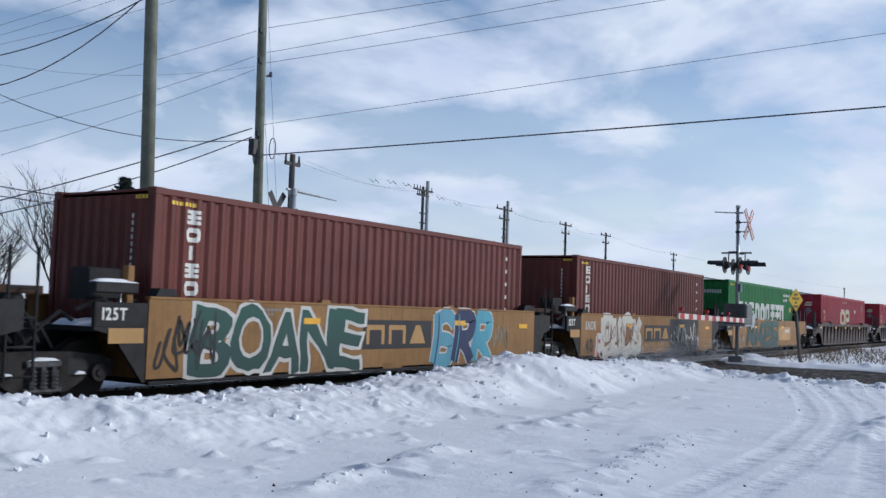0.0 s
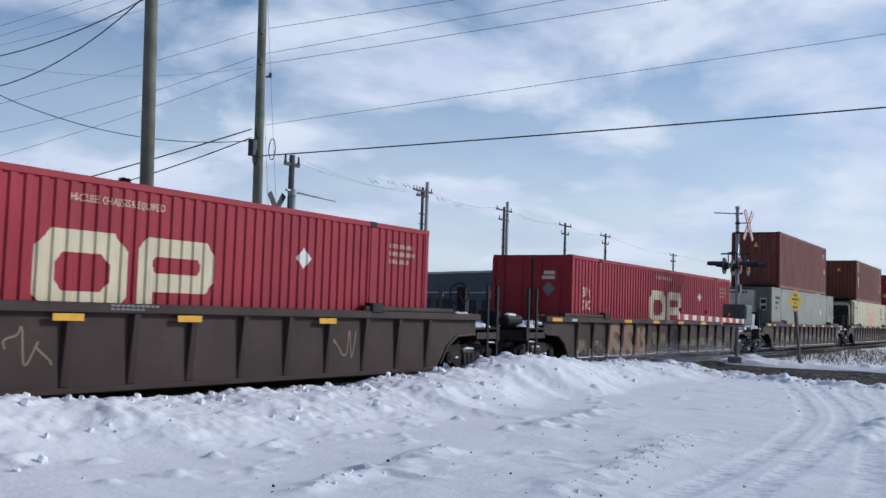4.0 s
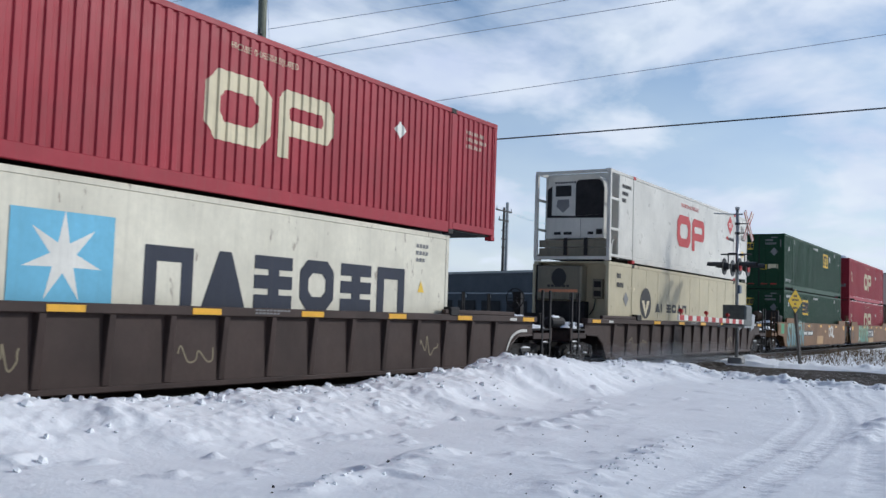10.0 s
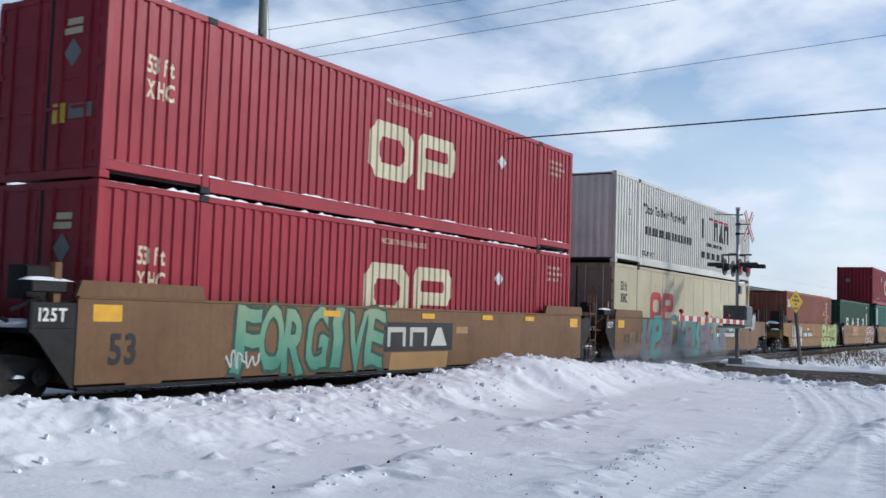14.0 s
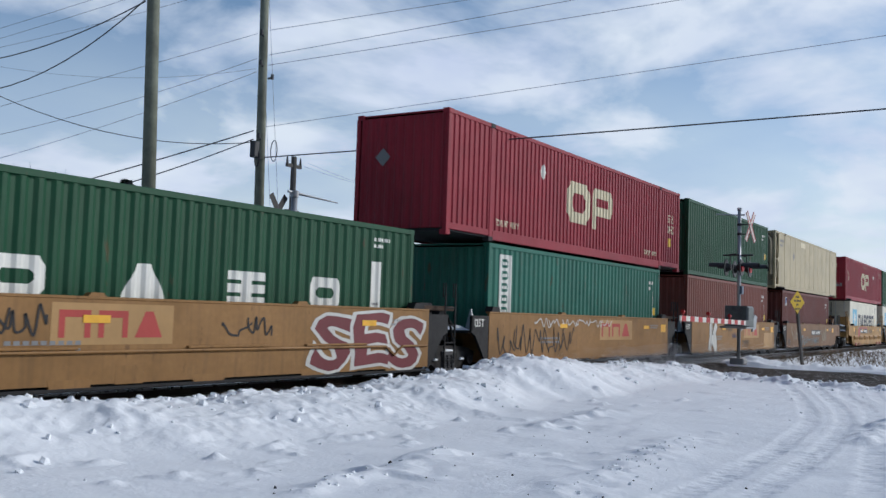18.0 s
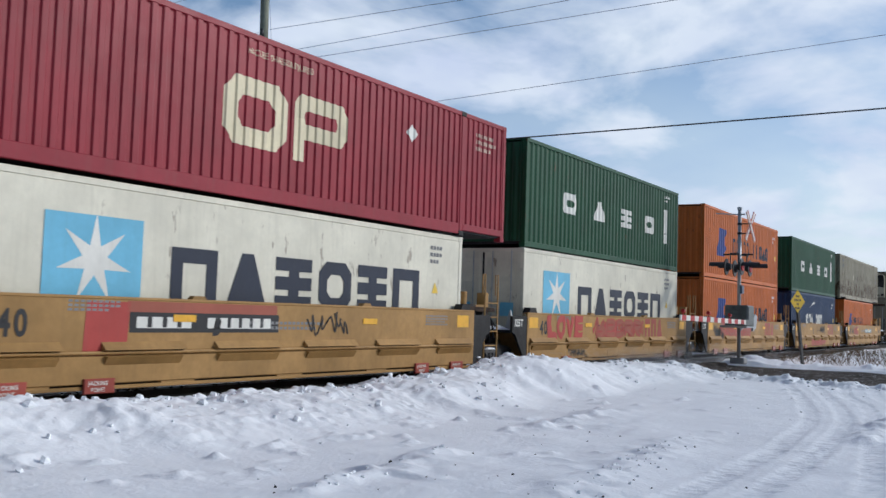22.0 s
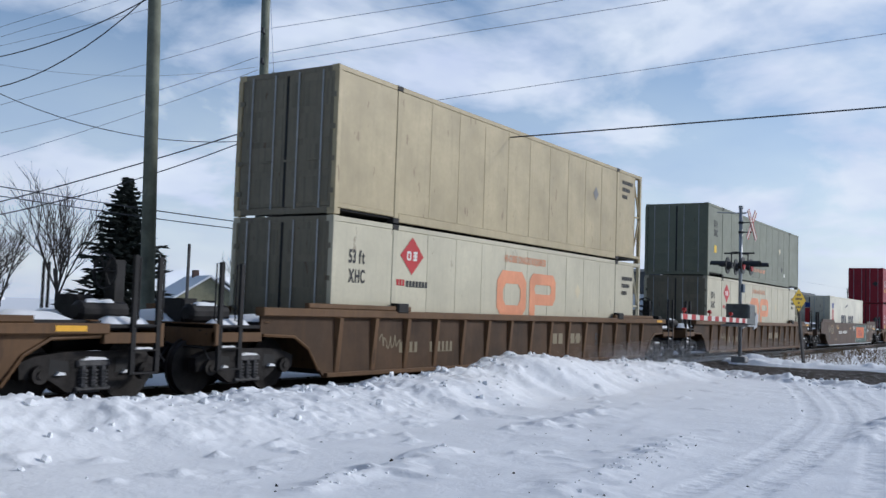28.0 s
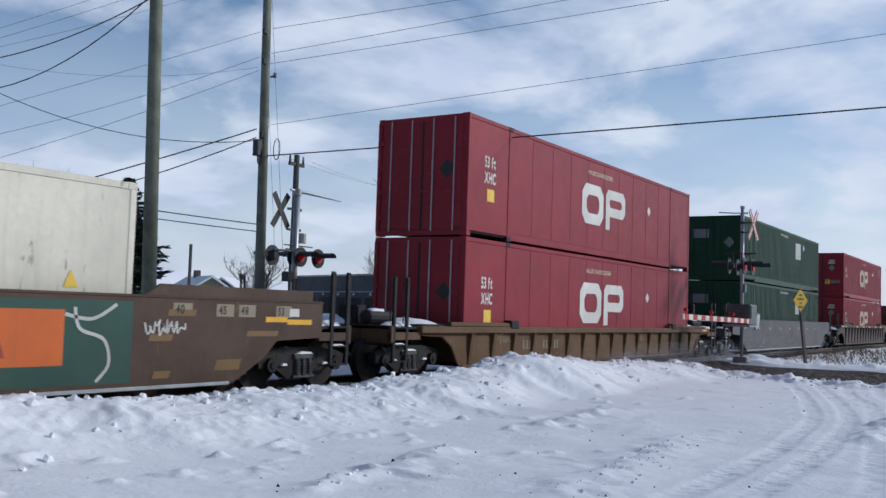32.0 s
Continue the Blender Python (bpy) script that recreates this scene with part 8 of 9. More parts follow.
G["seamist"] = blend("sea_mist_spray", (0.05, 0.12, 0.17), (0.13, 0.24, 0.26), (0.24, 0.34, 0.27))
G["meadow"] = blend("meadow_spray", (0.05, 0.20, 0.15), (0.12, 0.32, 0.22), (0.30, 0.38, 0.22))
G["pine"] = blend("pine_spray", (0.024, 0.066, 0.060), (0.030, 0.070, 0.064), (0.022, 0.095, 0.070))
G["storm"] = blend("storm_spray", (0.10, 0.16, 0.16), (0.15, 0.12, 0.17), (0.06, 0.28, 0.25))
G["frostwhite"] = blend("frost_white_spray", (0.42, 0.41, 0.36), (0.55, 0.53, 0.46), (0.60, 0.58, 0.50))


def warped(vs, fs, place, seed):
    """Splits the edges of a flat sign and bends it by hand-like waves."""
    bm = bmesh.new()
    pts = [bm.verts.new((p, 0, q)) for p, q in vs]
    for f in fs:
        try:
            bm.faces.new([pts[i] for i in f])
        except ValueError:
            pass
    for _ in range(2):
        bmesh.ops.subdivide_edges(bm, edges=[e for e in bm.edges if e.calc_length() > 0.14], cuts=1)
    bm.verts.index_update()
    a, b, c = seed * 1.7, seed * 2.9, seed * 0.8
    out = []
    for v in bm.verts:
        p, q = v.co.x, v.co.z
        p2 = p + 0.022 * math.sin(9.0 * q + a) + 0.010 * math.sin(17 * q + c) + 0.06 * (q - 0.35) * math.sin(b)
        q2 = q + 0.028 * math.sin(8.0 * p + b) + 0.010 * math.sin(19 * p + a)
        out.append(place(p2, q2))
    g = Geo().add(out, [tuple(v.index for v in f.verts) for f in bm.faces])
    bm.free()
    return g


def piece(car, body, x0, x1, z0, z1, fills, rim, y=-1.505, lean=0.0, overlap=1.12):
    """Big sprayed letters, each stretched to fill its place, bent and edged with a rim."""
    n = len(body)
    step = (x1 - x0) / n
    for i, s in enumerate(body):
        _, _, a, b = GLYPH["fat", s]
        ks, kz = step * overlap / max(0.15, b - a), (z1 - z0) / 0.74
        if s == "I":
            ks *= 0.55
        cx = x0 + step * (i + 0.5)
        yy = y - 0.0012 * (i % 2)
        drop = 0.03 * math.sin(i * 2.3)
        for face, dy, mat, name in (("rim", 0.0, rim, "spray_rim"), ("bold", -0.003, fills[i % len(fills)], "spray_fill")):
            vs, fs, _, _ = GLYPH[face, s]
            part(name, warped(vs, fs, lambda p, q: (cx + (p - (a + b) / 2) * ks + lean * (q - 0.35), yy + dy, z0 + drop + (q + 0.02) * kz), i + len(body)), mat, car)


def patch(car, x0, x1, z0, z1, mat, y=-1.503, label="", slant=0.0, name="painted_panel"):
    h = (z1 - z0) * slant
    return part(name, Geo().quad((x0, y, z0), (x1, y, z0), (x1 + h, y, z1), (x0 + h, y, z1)), mat, car, label)


def blocks(car, kinds, x, z, w, h, mat, t, y=-1.506, name="emblem"):
    for g in emblem(kinds, x, z, w, h, y, t):
        part(name, g, mat, car)


def say(car, body, x, z, h, mat, y=-1.506, squeeze=0.8, face="bold", shear=0.0):
    part("lettering", words(body, x, z, h, y, face, squeeze, shear), mat, car)


def stencil(car, x, z, w, rows, mat, y=-1.505, h=0.045):
    for i, n in enumerate(rows):
        part("small_print", bars(n, x, z - i * h * 1.7, w * n / max(rows), h, y), mat, car)


def ribbon(pts, w, y):
    g = Geo()
    vs = []
    for i, p in enumerate(pts):
        a, b = pts[max(0, i - 1)], pts[min(len(pts) - 1, i + 1)]
        dx, dz = b[0] - a[0], b[1] - a[1]
        l = math.hypot(dx, dz) or 1
        nx, nz = -dz / l * w / 2, dx / l * w / 2
        vs += [(p[0] + nx, y, p[1] + nz), (p[0] - nx, y, p[1] - nz)]
    g.add(vs, [(2 * i, 2 * i + 1, 2 * i + 3, 2 * i + 2) for i in range(len(pts) - 1)])
    return g


def scribble(car, x0, x1, z0, z1, mat, seed, strokes=3, w=0.035, y=-1.508):
    """Loose spray-can strokes."""
    rnd = random.Random(seed)
    for s in range(strokes):
        n = rnd.randint(5, 8)
        xa = x0 + (x1 - x0) * s / strokes
        xb = x0 + (x1 - x0) * (s + 1.15) / strokes
        turn, r = rnd.uniform(2.2, 2.9), (z1 - z0) / 2
        keys = []
        for i in range(n + 3):
            a = i * turn * rnd.choice((1, 1, -1)) + s
            px = xa + (xb - xa) * i / (n + 2) + r * 0.20 * math.cos(a)
            keys.append((min(x1, max(x0, px)), z0 + r + r * rnd.uniform(0.55, 1.0) * math.sin(a)))
        part("spray_stroke", ribbon(bend(keys, 6), w, y - 0.001 * (s % 2)), mat, car)


def burner(car, x0, x1, z0, z1, n, fills, rim, seed, y=-1.505, lean=0.12):
    """A row of interlocking sprayed forms, each of fat tapering strokes on a wider rim."""
    rnd = random.Random(seed)
    step, h = (x1 - x0) / n, z1 - z0
    for i in range(n):
        a = x0 + step * i - step * 0.06
        w = step * 1.10

        def at(u, v):
            return (a + w * u + lean * h * (v - 0.5) + rnd.uniform(-0.02, 0.02), z0 + h * v + rnd.uniform(-0.02, 0.02))
        lines = [[at(0.18, 0.98), at(0.24, 0.55), at(0.16, 0.02)]]
        lines.append(rnd.choice(([at(0.2, 0.94), at(0.85, 0.90), at(0.80, 0.56), at(0.3, 0.50)], [at(0.85, 0.96), at(0.62, 0.60), at(0.82, 0.40), at(0.9, 0.03)], [at(0.12, 0.85), at(0.6, 0.98), at(0.95, 0.80)])))
        lines.append(rnd.choice(([at(0.3, 0.5), at(0.85, 0.42), at(0.78, 0.08), at(0.15, 0.08)], [at(0.3, 0.48), at(0.65, 0.30), at(0.98, 0.04)], [at(0.15, 0.10), at(0.55, 0.03), at(0.98, 0.16)])))
        outer, inner = Geo(), Geo()
        fat = min(0.34 * w, 0.30 * h)
        for k, q in enumerate(lines):
            run = bend(q, 5)
            for g, wide, dy in ((outer, fat + 0.075, 0.0), (inner, fat, -0.004)):
                r = ribbon(run, wide, y + dy - 0.0007 * k - 0.0022 * (i % 2))
                g.add(r.v, r.f)
        part("spray_rim", outer, rim, car)
        part("spray_fill", inner, fills[i % len(fills)], car)
        run = bend([(p[0] + 0.03, p[1]) for p in lines[0]], 5)
        part("spray_stroke", ribbon(run, 0.035, y - 0.009), fills[(i + 1) % len(fills)] if len(fills) > 1 else rim, car)


def trade_panel(car, x0, x1, z0, z1, back=None, mat=None):
    p = patch(car, x0, x1, z0, z1, back or INK)
    h = (z1 - z0) * 0.66
    blocks(car, "mmv", x0 + 0.12, z0 + (z1 - z0) * 0.17, x1 - x0 - 0.2, h, mat or G["gold"], h * 0.26)


def number_panel(car, x0, x1, z0, z1, mat=None, back=None):
    patch(car, x0, x1, z0, z1, back or INK)
    w = x1 - x0
    part("small_print", bars(4, x0 + w * 0.04, z0 + (z1 - z0) * 0.22, w * 0.36, (z1 - z0) * 0.56, -1.506), mat or WHITE, car)
    part("small_print", bars(6, x0 + w * 0.48, z0 + (z1 - z0) * 0.22, w * 0.48, (z1 - z0) * 0.56, -1.506), mat or WHITE, car)


# front set
piece(car_a, "BOANE", -5.47, -1.1, 0.36, 1.47, [G["pine"]], G["white"], lean=0.1, overlap=1.2)
scribble(car_a, -6.2, -5.0, 0.4, 1.4, G["black"], 2, 3, 0.05)
trade_panel(car_a, -1.05, 1.42, 0.70, 1.28)
burner(car_a, 1.5, 4.0, 0.35, 1.45, 3, [G["sky"], G["navy"], G["cyan"]], G["white"], 3)
scribble(car_a, 4.1, 4.9, 0.6, 1.2, G["chalk"], 4, 2)
burner(car_b, -4.92, -1.6, 0.36, 1.48, 4, [G["frostwhite"]], G["white"], 5)
scribble(car_b, -4.8, -1.8, 0.42, 1.42, G["maroon"], 55, 5, 0.022, -1.515)
say(car_b, "40", -6.05, 0.42, 0.42, INK)
say(car_b, "SNOR", -6.04, 1.10, 0.24, G["white"], squeeze=0.75)
burner(car_b, -5.3, -4.8, 0.26, 0.95, 1, [G["white"]], G["red"], 7)
trade_panel(car_b, -1.23, 1.40, 0.70, 1.25)
patch(car_b, 1.3, 4.6, 0.32, 1.48, G["black"], -1.5035, "black sprayed patch")
scribble(car_b, 1.4, 4.6, 0.45, 1.4, G["white"], 8, 4, 0.045)
burner(car_c, -4.2, 1.75, 0.36, 1.48, 4, [G["pine"]], G["black"], 9)
patch(car_c, 1.85, 4.4, 0.60, 1.25, G["gold"], -1.503)
part("small_print", bars(6, 3.2, 0.98, 0.95, 0.16, -1.506), WHITE, car_c)
say(car_c, "40", -6.1, 0.45, 0.36, INK)
scribble(car_c, -5.5, -4.6, 0.5, 0.95, G["beige"], 10, 3, 0.05)
for c in (car_a, car_b, car_c):
    reflectors(c, -1.509, (-2.6, 2.6), 1.24)
    reflectors(c, -1.509, (5.7,), 1.18)
    stencil(c, -4.2, 1.40, 0.8, (8, 6), GREYMARK)
patch(car_a, -7.05, -6.42, 0.88, 1.10, G["gold"], -1.492, "orange reflector plate")
patch(car_b, -7.05, -6.42, 0.88, 1.10, G["gold"], -1.492, "orange reflector plate")
patch(car_c, -7.05, -6.42, 0.88, 1.10, G["gold"], -1.492, "orange reflector plate")

# ribbed brown cars: reflectors on the top chord, chalky tags in the bays
for k, c in enumerate((car_d, car_e, car_f, car_g, car_h, car_i, car_ac, car_ad)):
    reflectors(c, -1.515, (-9.45, -4.2, -1.6, 1.0, 3.7, 6.4, 9.6) if k else (-9.3, -4.6, -1.2, 1.0, 4.4), 1.39 if k else 1.26, w=0.62 if k else 0.5, h=0.10)
    if k:
        patch(c, -8.5, -8.15, 1.35, 1.42, G["white"], -1.516, "white label")
        patch(c, 8.6, 8.95, 1.35, 1.42, G["white"], -1.516, "white label")
    stencil(c, -0.5, 1.42, 0.9, (10, 7), GREYMARK, -1.514, 0.03)
    for i in range(14):
        x = -7.95 + i * 15.9 / 14
        if k in (1, 2, 3) or (k in (0, 4, 5) and i in (1, 2, 5, 11)):
            rr = random.Random(k * 31 + i)
            za = rr.uniform(0.40, 0.62)
            scribble(c, x + 0.16, x + rr.uniform(0.7, 1.0), za, rr.uniform(za + 0.3, 1.2), G["faint"] if (i + k) % 4 else G["beige"], 100 + k * 20 + i, rr.choice((2, 3, 4)) if k in (1, 2, 3) else 1, 0.030, RIBFACE)
        if k in (1, 2, 3):
            rise = (0.42, 0.62, 0.38, 0.9)[(i * 3 + k) % 4]
            part("frost_line", ribbon(bend([(x + 0.13, rise), (x + 0.135, 0.37), (x + 0.20, 0.325), (x + 0.94, 0.32), (x + 1.0, 0.36), (x + 1.01, rise * 0.9)], 4), 0.022, RIBFACE - 0.004), SNOW, c, "thin line of snow along the bay's foot")
for i, x in enumerate((-5.6, -4.45, -3.3)):
    burner(car_e, x + 0.12, x + 0.98, 0.38, 1.2, 1, [G["bubble"]], G["pink"], 140 + i, RIBFACE - 0.002)
for c in (car_e, car_f, car_g, car_h):
    part("white_arc", ribbon(bend([(8.62, 0.60), (8.85, 0.92), (9.25, 1.08), (9.7, 1.10)], 6), 0.07, RIBFACE - 0.02), G["white"], c, "white sprayed arc over the wheels")

# tan articulated set
piece(car_j, "SIREN", -8.2, -4.25, 0.40, 1.60, [G["seamist"]], G["deepgreen"], lean=0.12)
patch(car_j, -9.9, -8.9, 1.0, 1.5, G["green"], -1.502)
scribble(car_j, -4.0, -2.2, 1.3, 1.52, G["beige"], 22, 3)
number_panel(car_j, -4.3, -1.75, 0.88, 1.16)
say(car_j, "B", -1.35, 0.95, 0.2, INK)
patch(car_j, -0.7, 1.1, 0.40, 0.86, G["patch"], -1.503, "lighter repainted patch", 0.3)
piece(car_j, "OGL", 2.9, 4.6, 0.80, 1.42, [G["white"]], G["chalk"])
piece(car_k, "FORGIVE", -5.4, -1.2, 0.38, 1.50, [G["meadow"]], G["deepgreen"], lean=0.1)
trade_panel(car_k, -1.2, 1.44, 0.68, 1.28, None, G["white"])
patch(car_k, -1.0, 1.2, 0.30, 0.66, G["patch"], -1.503, "", 0.2)
say(car_k, "53", -7.9, 0.62, 0.42, INK)
scribble(car_k, -5.6, -4.7, 0.45, 0.8, G["white"], 25, 2, 0.04)
burner(car_l, -6.1, 3.6, 0.28, 1.55, 11, [G["storm"], G["aqua"], G["violet"], G["storm"], G["seamist"]], G["violet"], 26)
number_panel(car_l, 1.97, 5.1, 0.84, 1.12)
burner(car_l, 3.7, 5.0, 1.15, 1.5, 3, [G["mint"], G["white"]], G["teal"], 27)
say(car_l, "53", -7.7, 0.6, 0.4, INK)
scribble(car_l, -7.2, -6.1, 0.35, 1.2, G["beige"], 28, 3)
for c in (car_j, car_k, car_l):
    reflectors(c, -1.512, (-2.9, 0.4, 3.0, 5.2), 1.42, w=0.5)
    patch(c, -8.2, -7.7, 1.22, 1.46, YELLOW, -1.504, "yellow reflector plate")
    patch(c, 7.7, 8.2, 1.22, 1.46, YELLOW, -1.504, "yellow reflector plate")
    patch(c, 1.6, 2.1, 1.05, 1.2, G["patch"], -1.503)

# ochre set
burner(car_m, -6.2, -3.8, 0.35, 1.42, 4, [G["chalk"], G["white"]], G["black"], 31)
number_panel(car_m, -3.4, -0.9, 0.80, 1.15)
burner(car_m, 1.6, 6.2, 0.32, 1.48, 4, [G["palegreen"]], G["black"], 32)
trade_panel(car_n, -2.93, -0.80, 0.90, 1.48, G["patch"], G["red"])
piece(car_n, "SES", 2.5, 6.1, 0.42, 1.42, [G["maroon"]], G["white"], lean=0.15, overlap=1.05)
scribble(car_n, -5.6, -3.0, 1.0, 1.45, G["black"], 34, 4)
scribble(car_n, 0.2, 1.4, 1.0, 1.35, G["black"], 35, 2)
trade_panel(car_o, 0.35, 2.95, 0.86, 1.46, G["patch"], G["red"])
scribble(car_o, -6.0, -1.5, 0.45, 1.3, G["black"], 36, 5)
scribble(car_o, -4.0, 1.2, 1.22, 1.48, G["white"], 37, 6, 0.03)
trade_panel(car_p, 0.9, 3.4, 0.86, 1.46, G["patch"], G["red"])
burner(car_p, -4.2, -3.2, 0.35, 1.48, 1, [G["white"]], G["black"], 38)
say(car_p, "DYNO", -1.95, 1.14, 0.24, G["black"], squeeze=0.9, face="plain", shear=-0.1)
say(car_p, "CMENT", 0.6, 0.48, 0.28, G["black"], squeeze=0.85, face="plain")
scribble(car_p, -1.0, 0.28, 0.80, 1.12, G["navy"], 39, 3)
patch(car_p, 4.4, 6.0, 0.40, 1.08, G["patch"], -1.503, "lighter repainted patch")
number_panel(car_q, -0.35, 2.1, 0.95, 1.25)
say(car_q, "40", -6.05, 0.45, 0.34, INK)
scribble(car_q, -3.0, 1.6, 0.40, 0.95, G["bluegrey"], 40, 6, 0.03)
scribble(car_q, 2.4, 3.9, 0.45, 1.38, G["chalk"], 41, 4)
scribble(car_q, -5.4, -3.0, 0.6, 1.4, G["chalk"], 42, 4)
for c in (car_n, car_o, car_p, car_q, car_m):
    patch(c, 5.65, 6.12, 1.10, 1.36, YELLOW, -1.5035, "yellow reflector plate")
    reflectors(c, -1.511, (-2.2, 4.2), 1.26)
    stencil(c, 4.6, 1.3, 0.8, (9, 8), GREYMARK)
    stencil(c, -3.6, 0.9, 1.2, (9, 9), GREYMARK, h=0.06)
    say(c, "40", -5.55, 0.95, 0.26, INK) if c in (car_n,) else None

# bright yellow set
for k, (c, letter) in enumerate(((car_r, "B"), (car_s, "C"), (car_t, "D"), (car_u, "E"), (car_v, "A"))):
    patch(c, -6.25, -5.75, 1.18, 1.45, YELLOW, -1.5035, "yellow reflector plate")
    patch(c, 5.6, 6.1, 1.18, 1.45, YELLOW, -1.5035, "yellow reflector plate")
    reflectors(c, -1.511, (-2.5, 2.3), 1.28)
    say(c, "40", -5.65, 1.02, 0.34, INK)
    say(c, letter, -1.9 if c is not car_v else 0.1, 1.02, 0.26, INK, shear=0.2)
    stencil(c, -4.6, 1.48, 0.9, (9, 9, 7), GREYMARK, h=0.035)
    stencil(c, 4.3, 1.40, 0.9, (9, 9, 8, 9), GREYMARK, h=0.035)
    if c is car_u:
        say(c, "LD LMT 122600 PER UNIT", -1.1, 1.14, 0.085, INK, face="plain")
    else:
        stencil(c, -1.1, 1.2, 2.0, (18, 16), GREYMARK, h=0.05)
number_panel(car_r, -3.55, -0.35, 1.06, 1.36)
patch(car_r, -4.35, -3.6, 0.45, 1.5, G["red"], -1.5045, "faded red sprayed block", 0.05)
patch(car_r, -3.6, -0.4, 1.36, 1.52, G["pink"], -1.5045)
scribble(car_r, 0.4, 1.6, 1.0, 1.45, G["black"], 51, 3)
for c, x0, x1, s in ((car_s, -5.0, -3.1, 52), (car_s, -2.2, 1.9, 53), (car_t, -4.8, 0.2, 54), (car_v, -4.0, -2.2, 57), (car_u, -2.6, 1.6, 55)):
    z0, z1 = (0.92, 1.48) if c is not car_u else (0.36, 0.72)
    if s == 52:
        piece(c, "LOVE", x0 - 0.2, x1 + 0.2, 0.92, 1.50, [G["red"]], G["red"], overlap=0.95)
        continue
    scribble(c, x0, x1, z0, z1, G["red"], s, 5, 0.07, -1.526 if c is car_u else -1.508)
    burner(c, x0 + 0.2, x1 - 0.2, z0 + 0.05, z1 - 0.08, max(2, int((x1 - x0) / 0.7)), [G["pink"]], G["red"], s + 20, -1.524 if c is car_u else -1.504)
for c, x in ((car_s, 2.1), (car_t, 2.5), (car_u, 2.3)):
    blocks(c, "mmv", x, 0.93, 1.75, 0.58, WELLRED, 0.16)
scribble(car_s, -3.9, -2.6, 0.36, 0.66, G["black"], 61, 4, 0.045, -1.526)
scribble(car_t, -5.4, -4.2, 0.6, 1.4, G["black"], 62, 4, 0.05)
scribble(car_u, 0.0, 1.4, 1.0, 1.5, G["black"], 63, 4, 0.04)
scribble(car_v, -4.9, -4.2, 0.95, 1.35, G["black"], 64, 3, 0.04)
number_panel(car_v, 0.75, 3.55, 1.05, 1.32, None, G["bluegrey"])
patch(car_v, 7.1, 7.75, 1.02, 1.28, INK, -1.504, "black consolidated stencil")
stencil(car_v, 5.0, 0.62, 1.4, (10, 9), GREYMARK)

# rusty ribbed cars
for k, c in enumerate((car_w, car_x, car_y, car_aa)):
    low = c in (car_w, car_aa)
    for i in range(14):
        x = -7.95 + i * 15.9 / 14
        if i in (1, 9):
            scribble(c, x + 0.2, x + 0.95, 0.72, 1.0, G["faint"], 300 + 20 * k + i, 2, 0.028, RIBFACE)
    x = -5.3 if low else -5.9
    part("small_print", bars(4, x, 0.62, 0.75, 0.22, RIBFACE - 0.002, 0.45), G["faint"], c)
    part("small_print", bars(6, x + 1.15, 0.62, 1.0, 0.22, RIBFACE - 0.002, 0.45), G["faint"], c)
    if not low:
        say(c, "53", 4.2, 0.66, 0.34, INK, RIBFACE - 0.003)
        for i, dx in enumerate((0.16, 0.52, 1.3, 1.66)):
            patch(c, 1.2 + dx, 1.46 + dx, 0.72, 1.0, G["faint"], RIBFACE - 0.002)
    patch(c, 9.2, 9.7, (1.06 if low else 1.36), (1.14 if low else 1.44), YELLOW, -1.516, "yellow reflector plate")

# brown single car with the orange panel, grey single car
for x, z, w, h in ((6.55, 1.30, 0.55, 0.10), (8.25, 0.98, 0.75, 0.09), (6.2, 0.92, 0.45, 0.10), (7.55, 0.44, 0.55, 0.17), (6.3, 0.36, 0.32, 0.11), (5.0, 0.34, 0.4, 0.09), (-7.2, 0.92, 0.9, 0.06), (-7.4, 1.32, 0.8, 0.14), (-5.6, 1.30, 0.7, 0.15), (-6.0, 0.52, 0.6, 0.10)):
    patch(car_z, x, x + w, z, z + h, G["ochre"], -1.5032, "ochre stencil patch", 0.3)
number_panel(car_z, -4.85, -1.75, 0.86, 1.16, None, WELL["dtbrown"])
patch(car_z, 1.35, 5.9, 0.32, 1.50, G["deepgreen"], -1.5035, "dark green sprayed field")
patch(car_z, 1.65, 4.75, 0.60, 1.36, G["orange"], -1.5055, "orange sprayed panel")
blocks(car_z, "mmv", 2.4, 0.72, 1.6, 0.44, WELLRED, 0.13, -1.509)
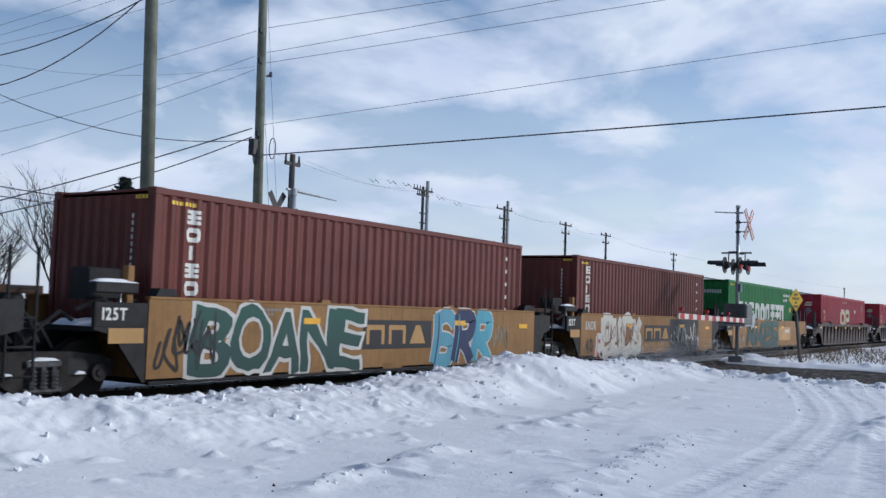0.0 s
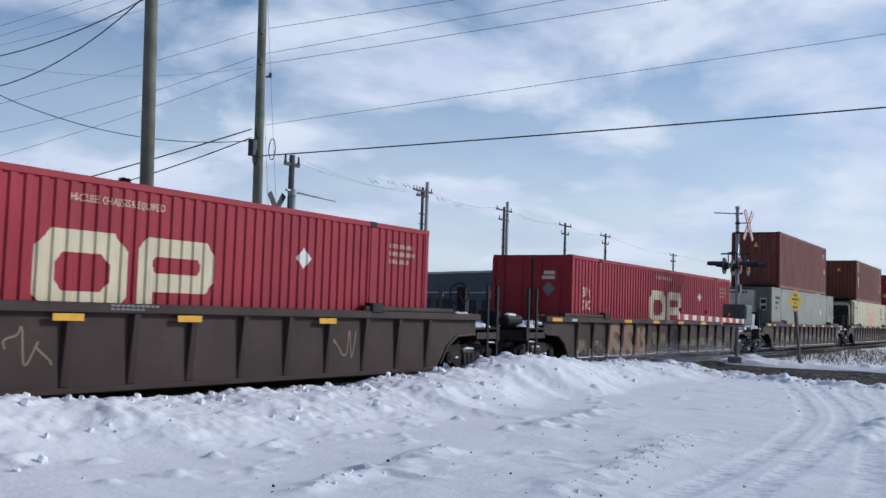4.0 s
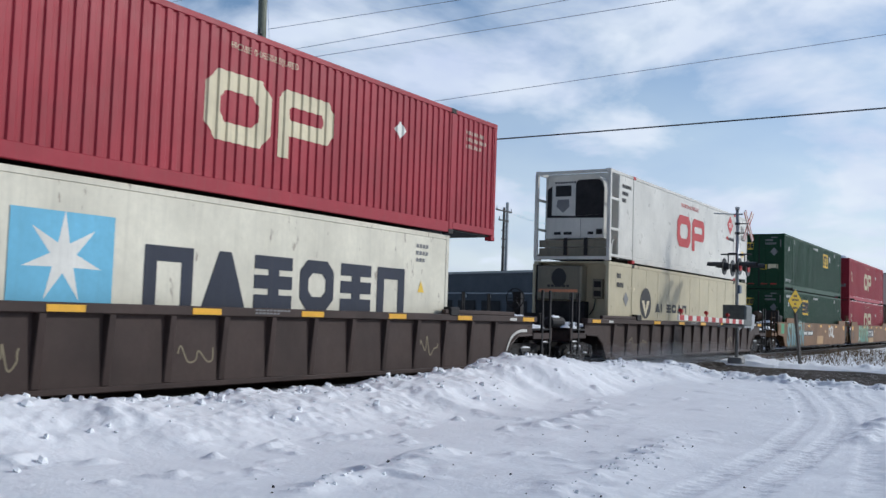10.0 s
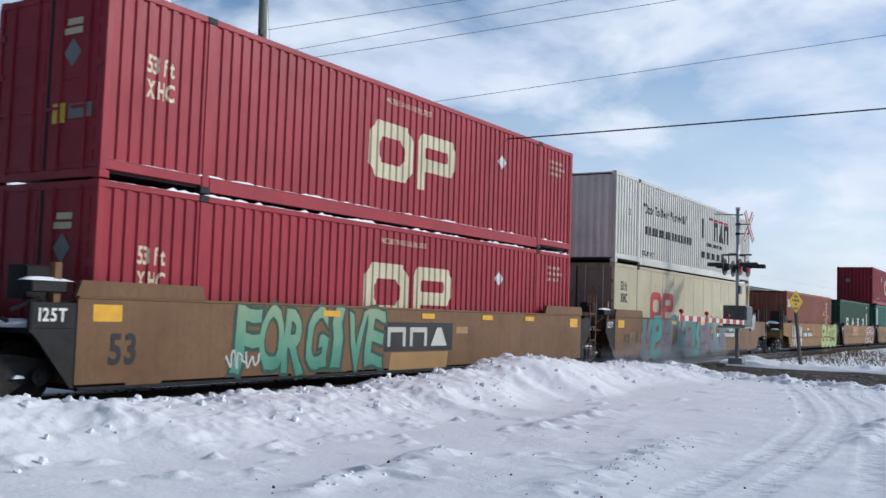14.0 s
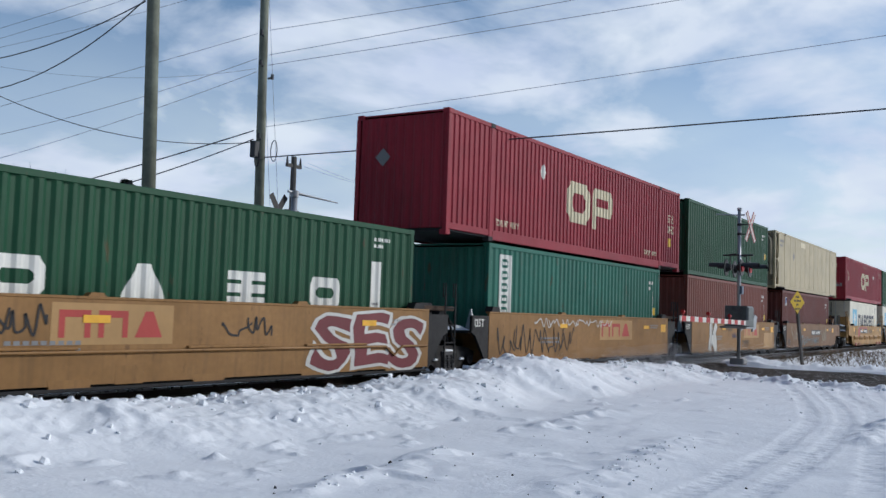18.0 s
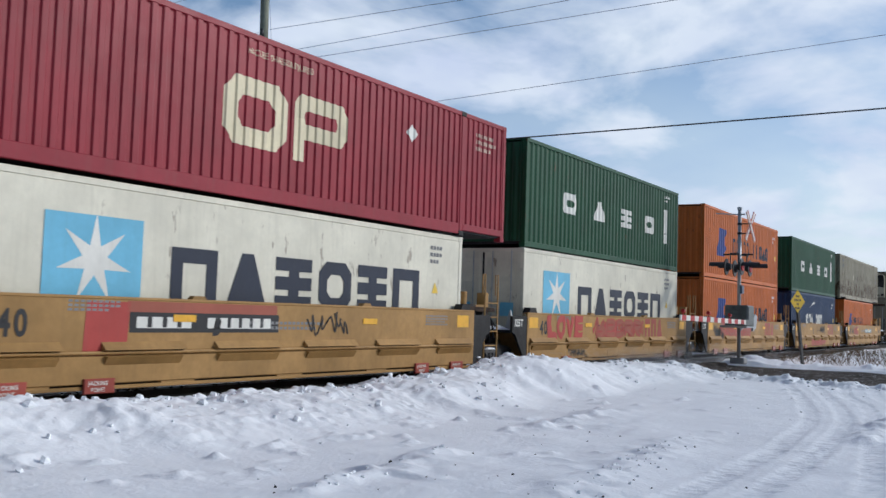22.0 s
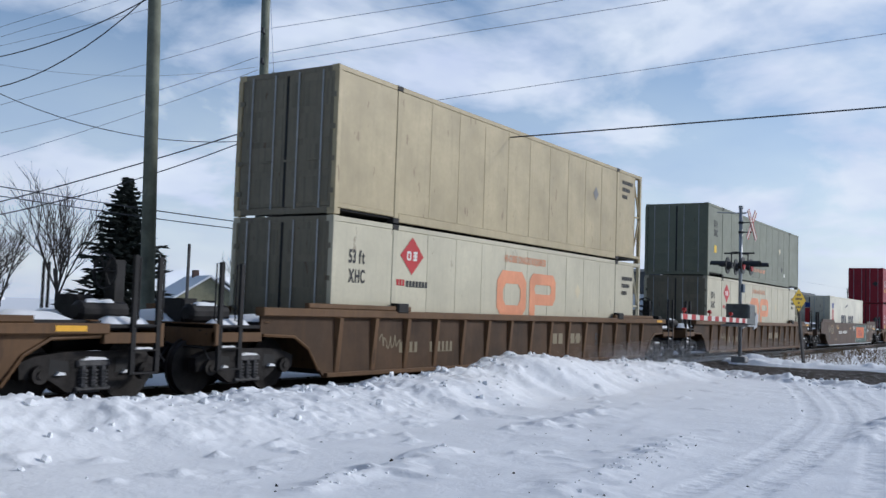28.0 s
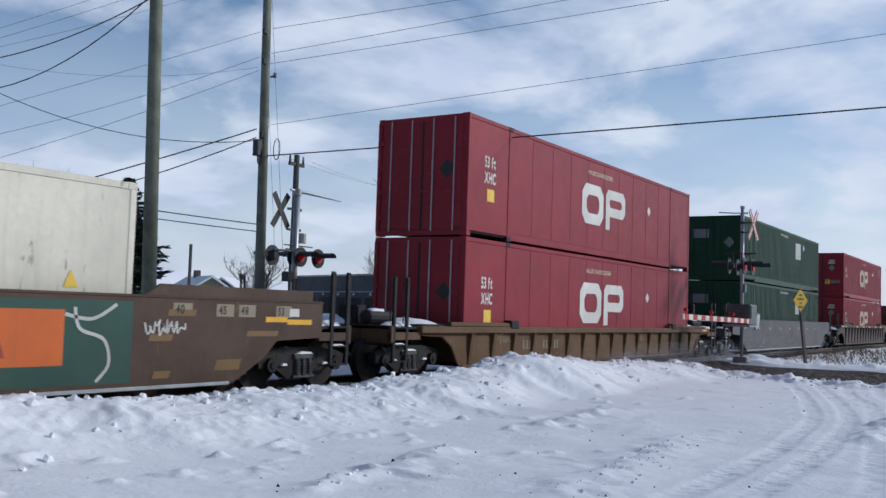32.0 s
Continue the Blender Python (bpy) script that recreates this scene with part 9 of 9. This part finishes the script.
for pts in ([(1.3, 0.35), (1.5, 0.9), (1.45, 1.45)], [(2.2, 0.36), (2.4, 0.6), (2.6, 0.4)], [(4.9, 1.4), (5.0, 1.1), (5.4, 0.95), (5.5, 0.6), (5.3, 0.36)], [(4.75, 1.3), (5.2, 1.24), (5.6, 1.45)], [(3.3, 0.36), (3.4, 0.52), (3.7, 0.36)]):
    part("spray_stroke", ribbon(bend(pts, 6), 0.05, -1.511), G["white"], car_z)
say(car_z, "53", -8.0, 0.60, 0.42, INK)
scribble(car_z, -8.2, -6.4, 0.9, 1.45, G["beige"], 71, 5)
scribble(car_z, 0.2, 1.2, 1.2, 1.45, G["white"], 72, 3, 0.03)
scribble(car_z, 6.1, 6.9, 1.0, 1.25, G["white"], 73, 3, 0.03)
for i, (n, x) in enumerate((("40", 6.7), ("45", 7.6), ("48", 8.1), ("53", 9.0))):
    patch(car_z, x - 0.05, x + 0.34, 1.30, 1.50, G["beige"], -1.503)
    say(car_z, n, x, 1.34, 0.13, INK)
for x in (-5.3, -0.9, 0.4, 8.7):
    patch(car_z, x, x + 0.55, 1.22, 1.31, YELLOW if x > 0 else G["gold"], -1.504)
patch(car_z, 9.25, 9.9, 1.18, 1.27, YELLOW, -1.504, "yellow reflector plate")
patch(car_z, 9.3, 9.55, 1.32, 1.46, WHITE, -1.504)
for i in range(7):
    patch(car_ab, -6.0 + i * 2.0, -5.75 + i * 2.0, 1.16, 1.26, G["chalk"], -1.504, "pale reflector")

say(car_z, "TROLL", 0.56, 1.33, 0.13, G["white"], squeeze=0.6, shear=0.1)
say(car_z, "SLAYERS", 0.44, 1.12, 0.15, G["white"], squeeze=0.6, shear=0.1)


# ---- movement ----
def run(t):
    """How far the train has gone after t seconds, in metres."""
    k = t / 32
    return 32 * k * (14.7489 + k * (1.318 + k * (-1.0704 + k * (1.3542 + k * (-0.7519 + k * 0.1175)))))


def motions():
    for ob, s, z in TRAIN:
        walk(ob, [(t, pose(s - run(t), TRACK_Y, z)) for t in range(0, 33, 2)])
    for i, ob in enumerate(DUST):
        walk(ob, [(t, pose(0.35 * math.sin(1.9 * t + 2 * i), 0.0, 0.05 * math.sin(2.7 * t + i))) for t in range(0, 33)])


motions()
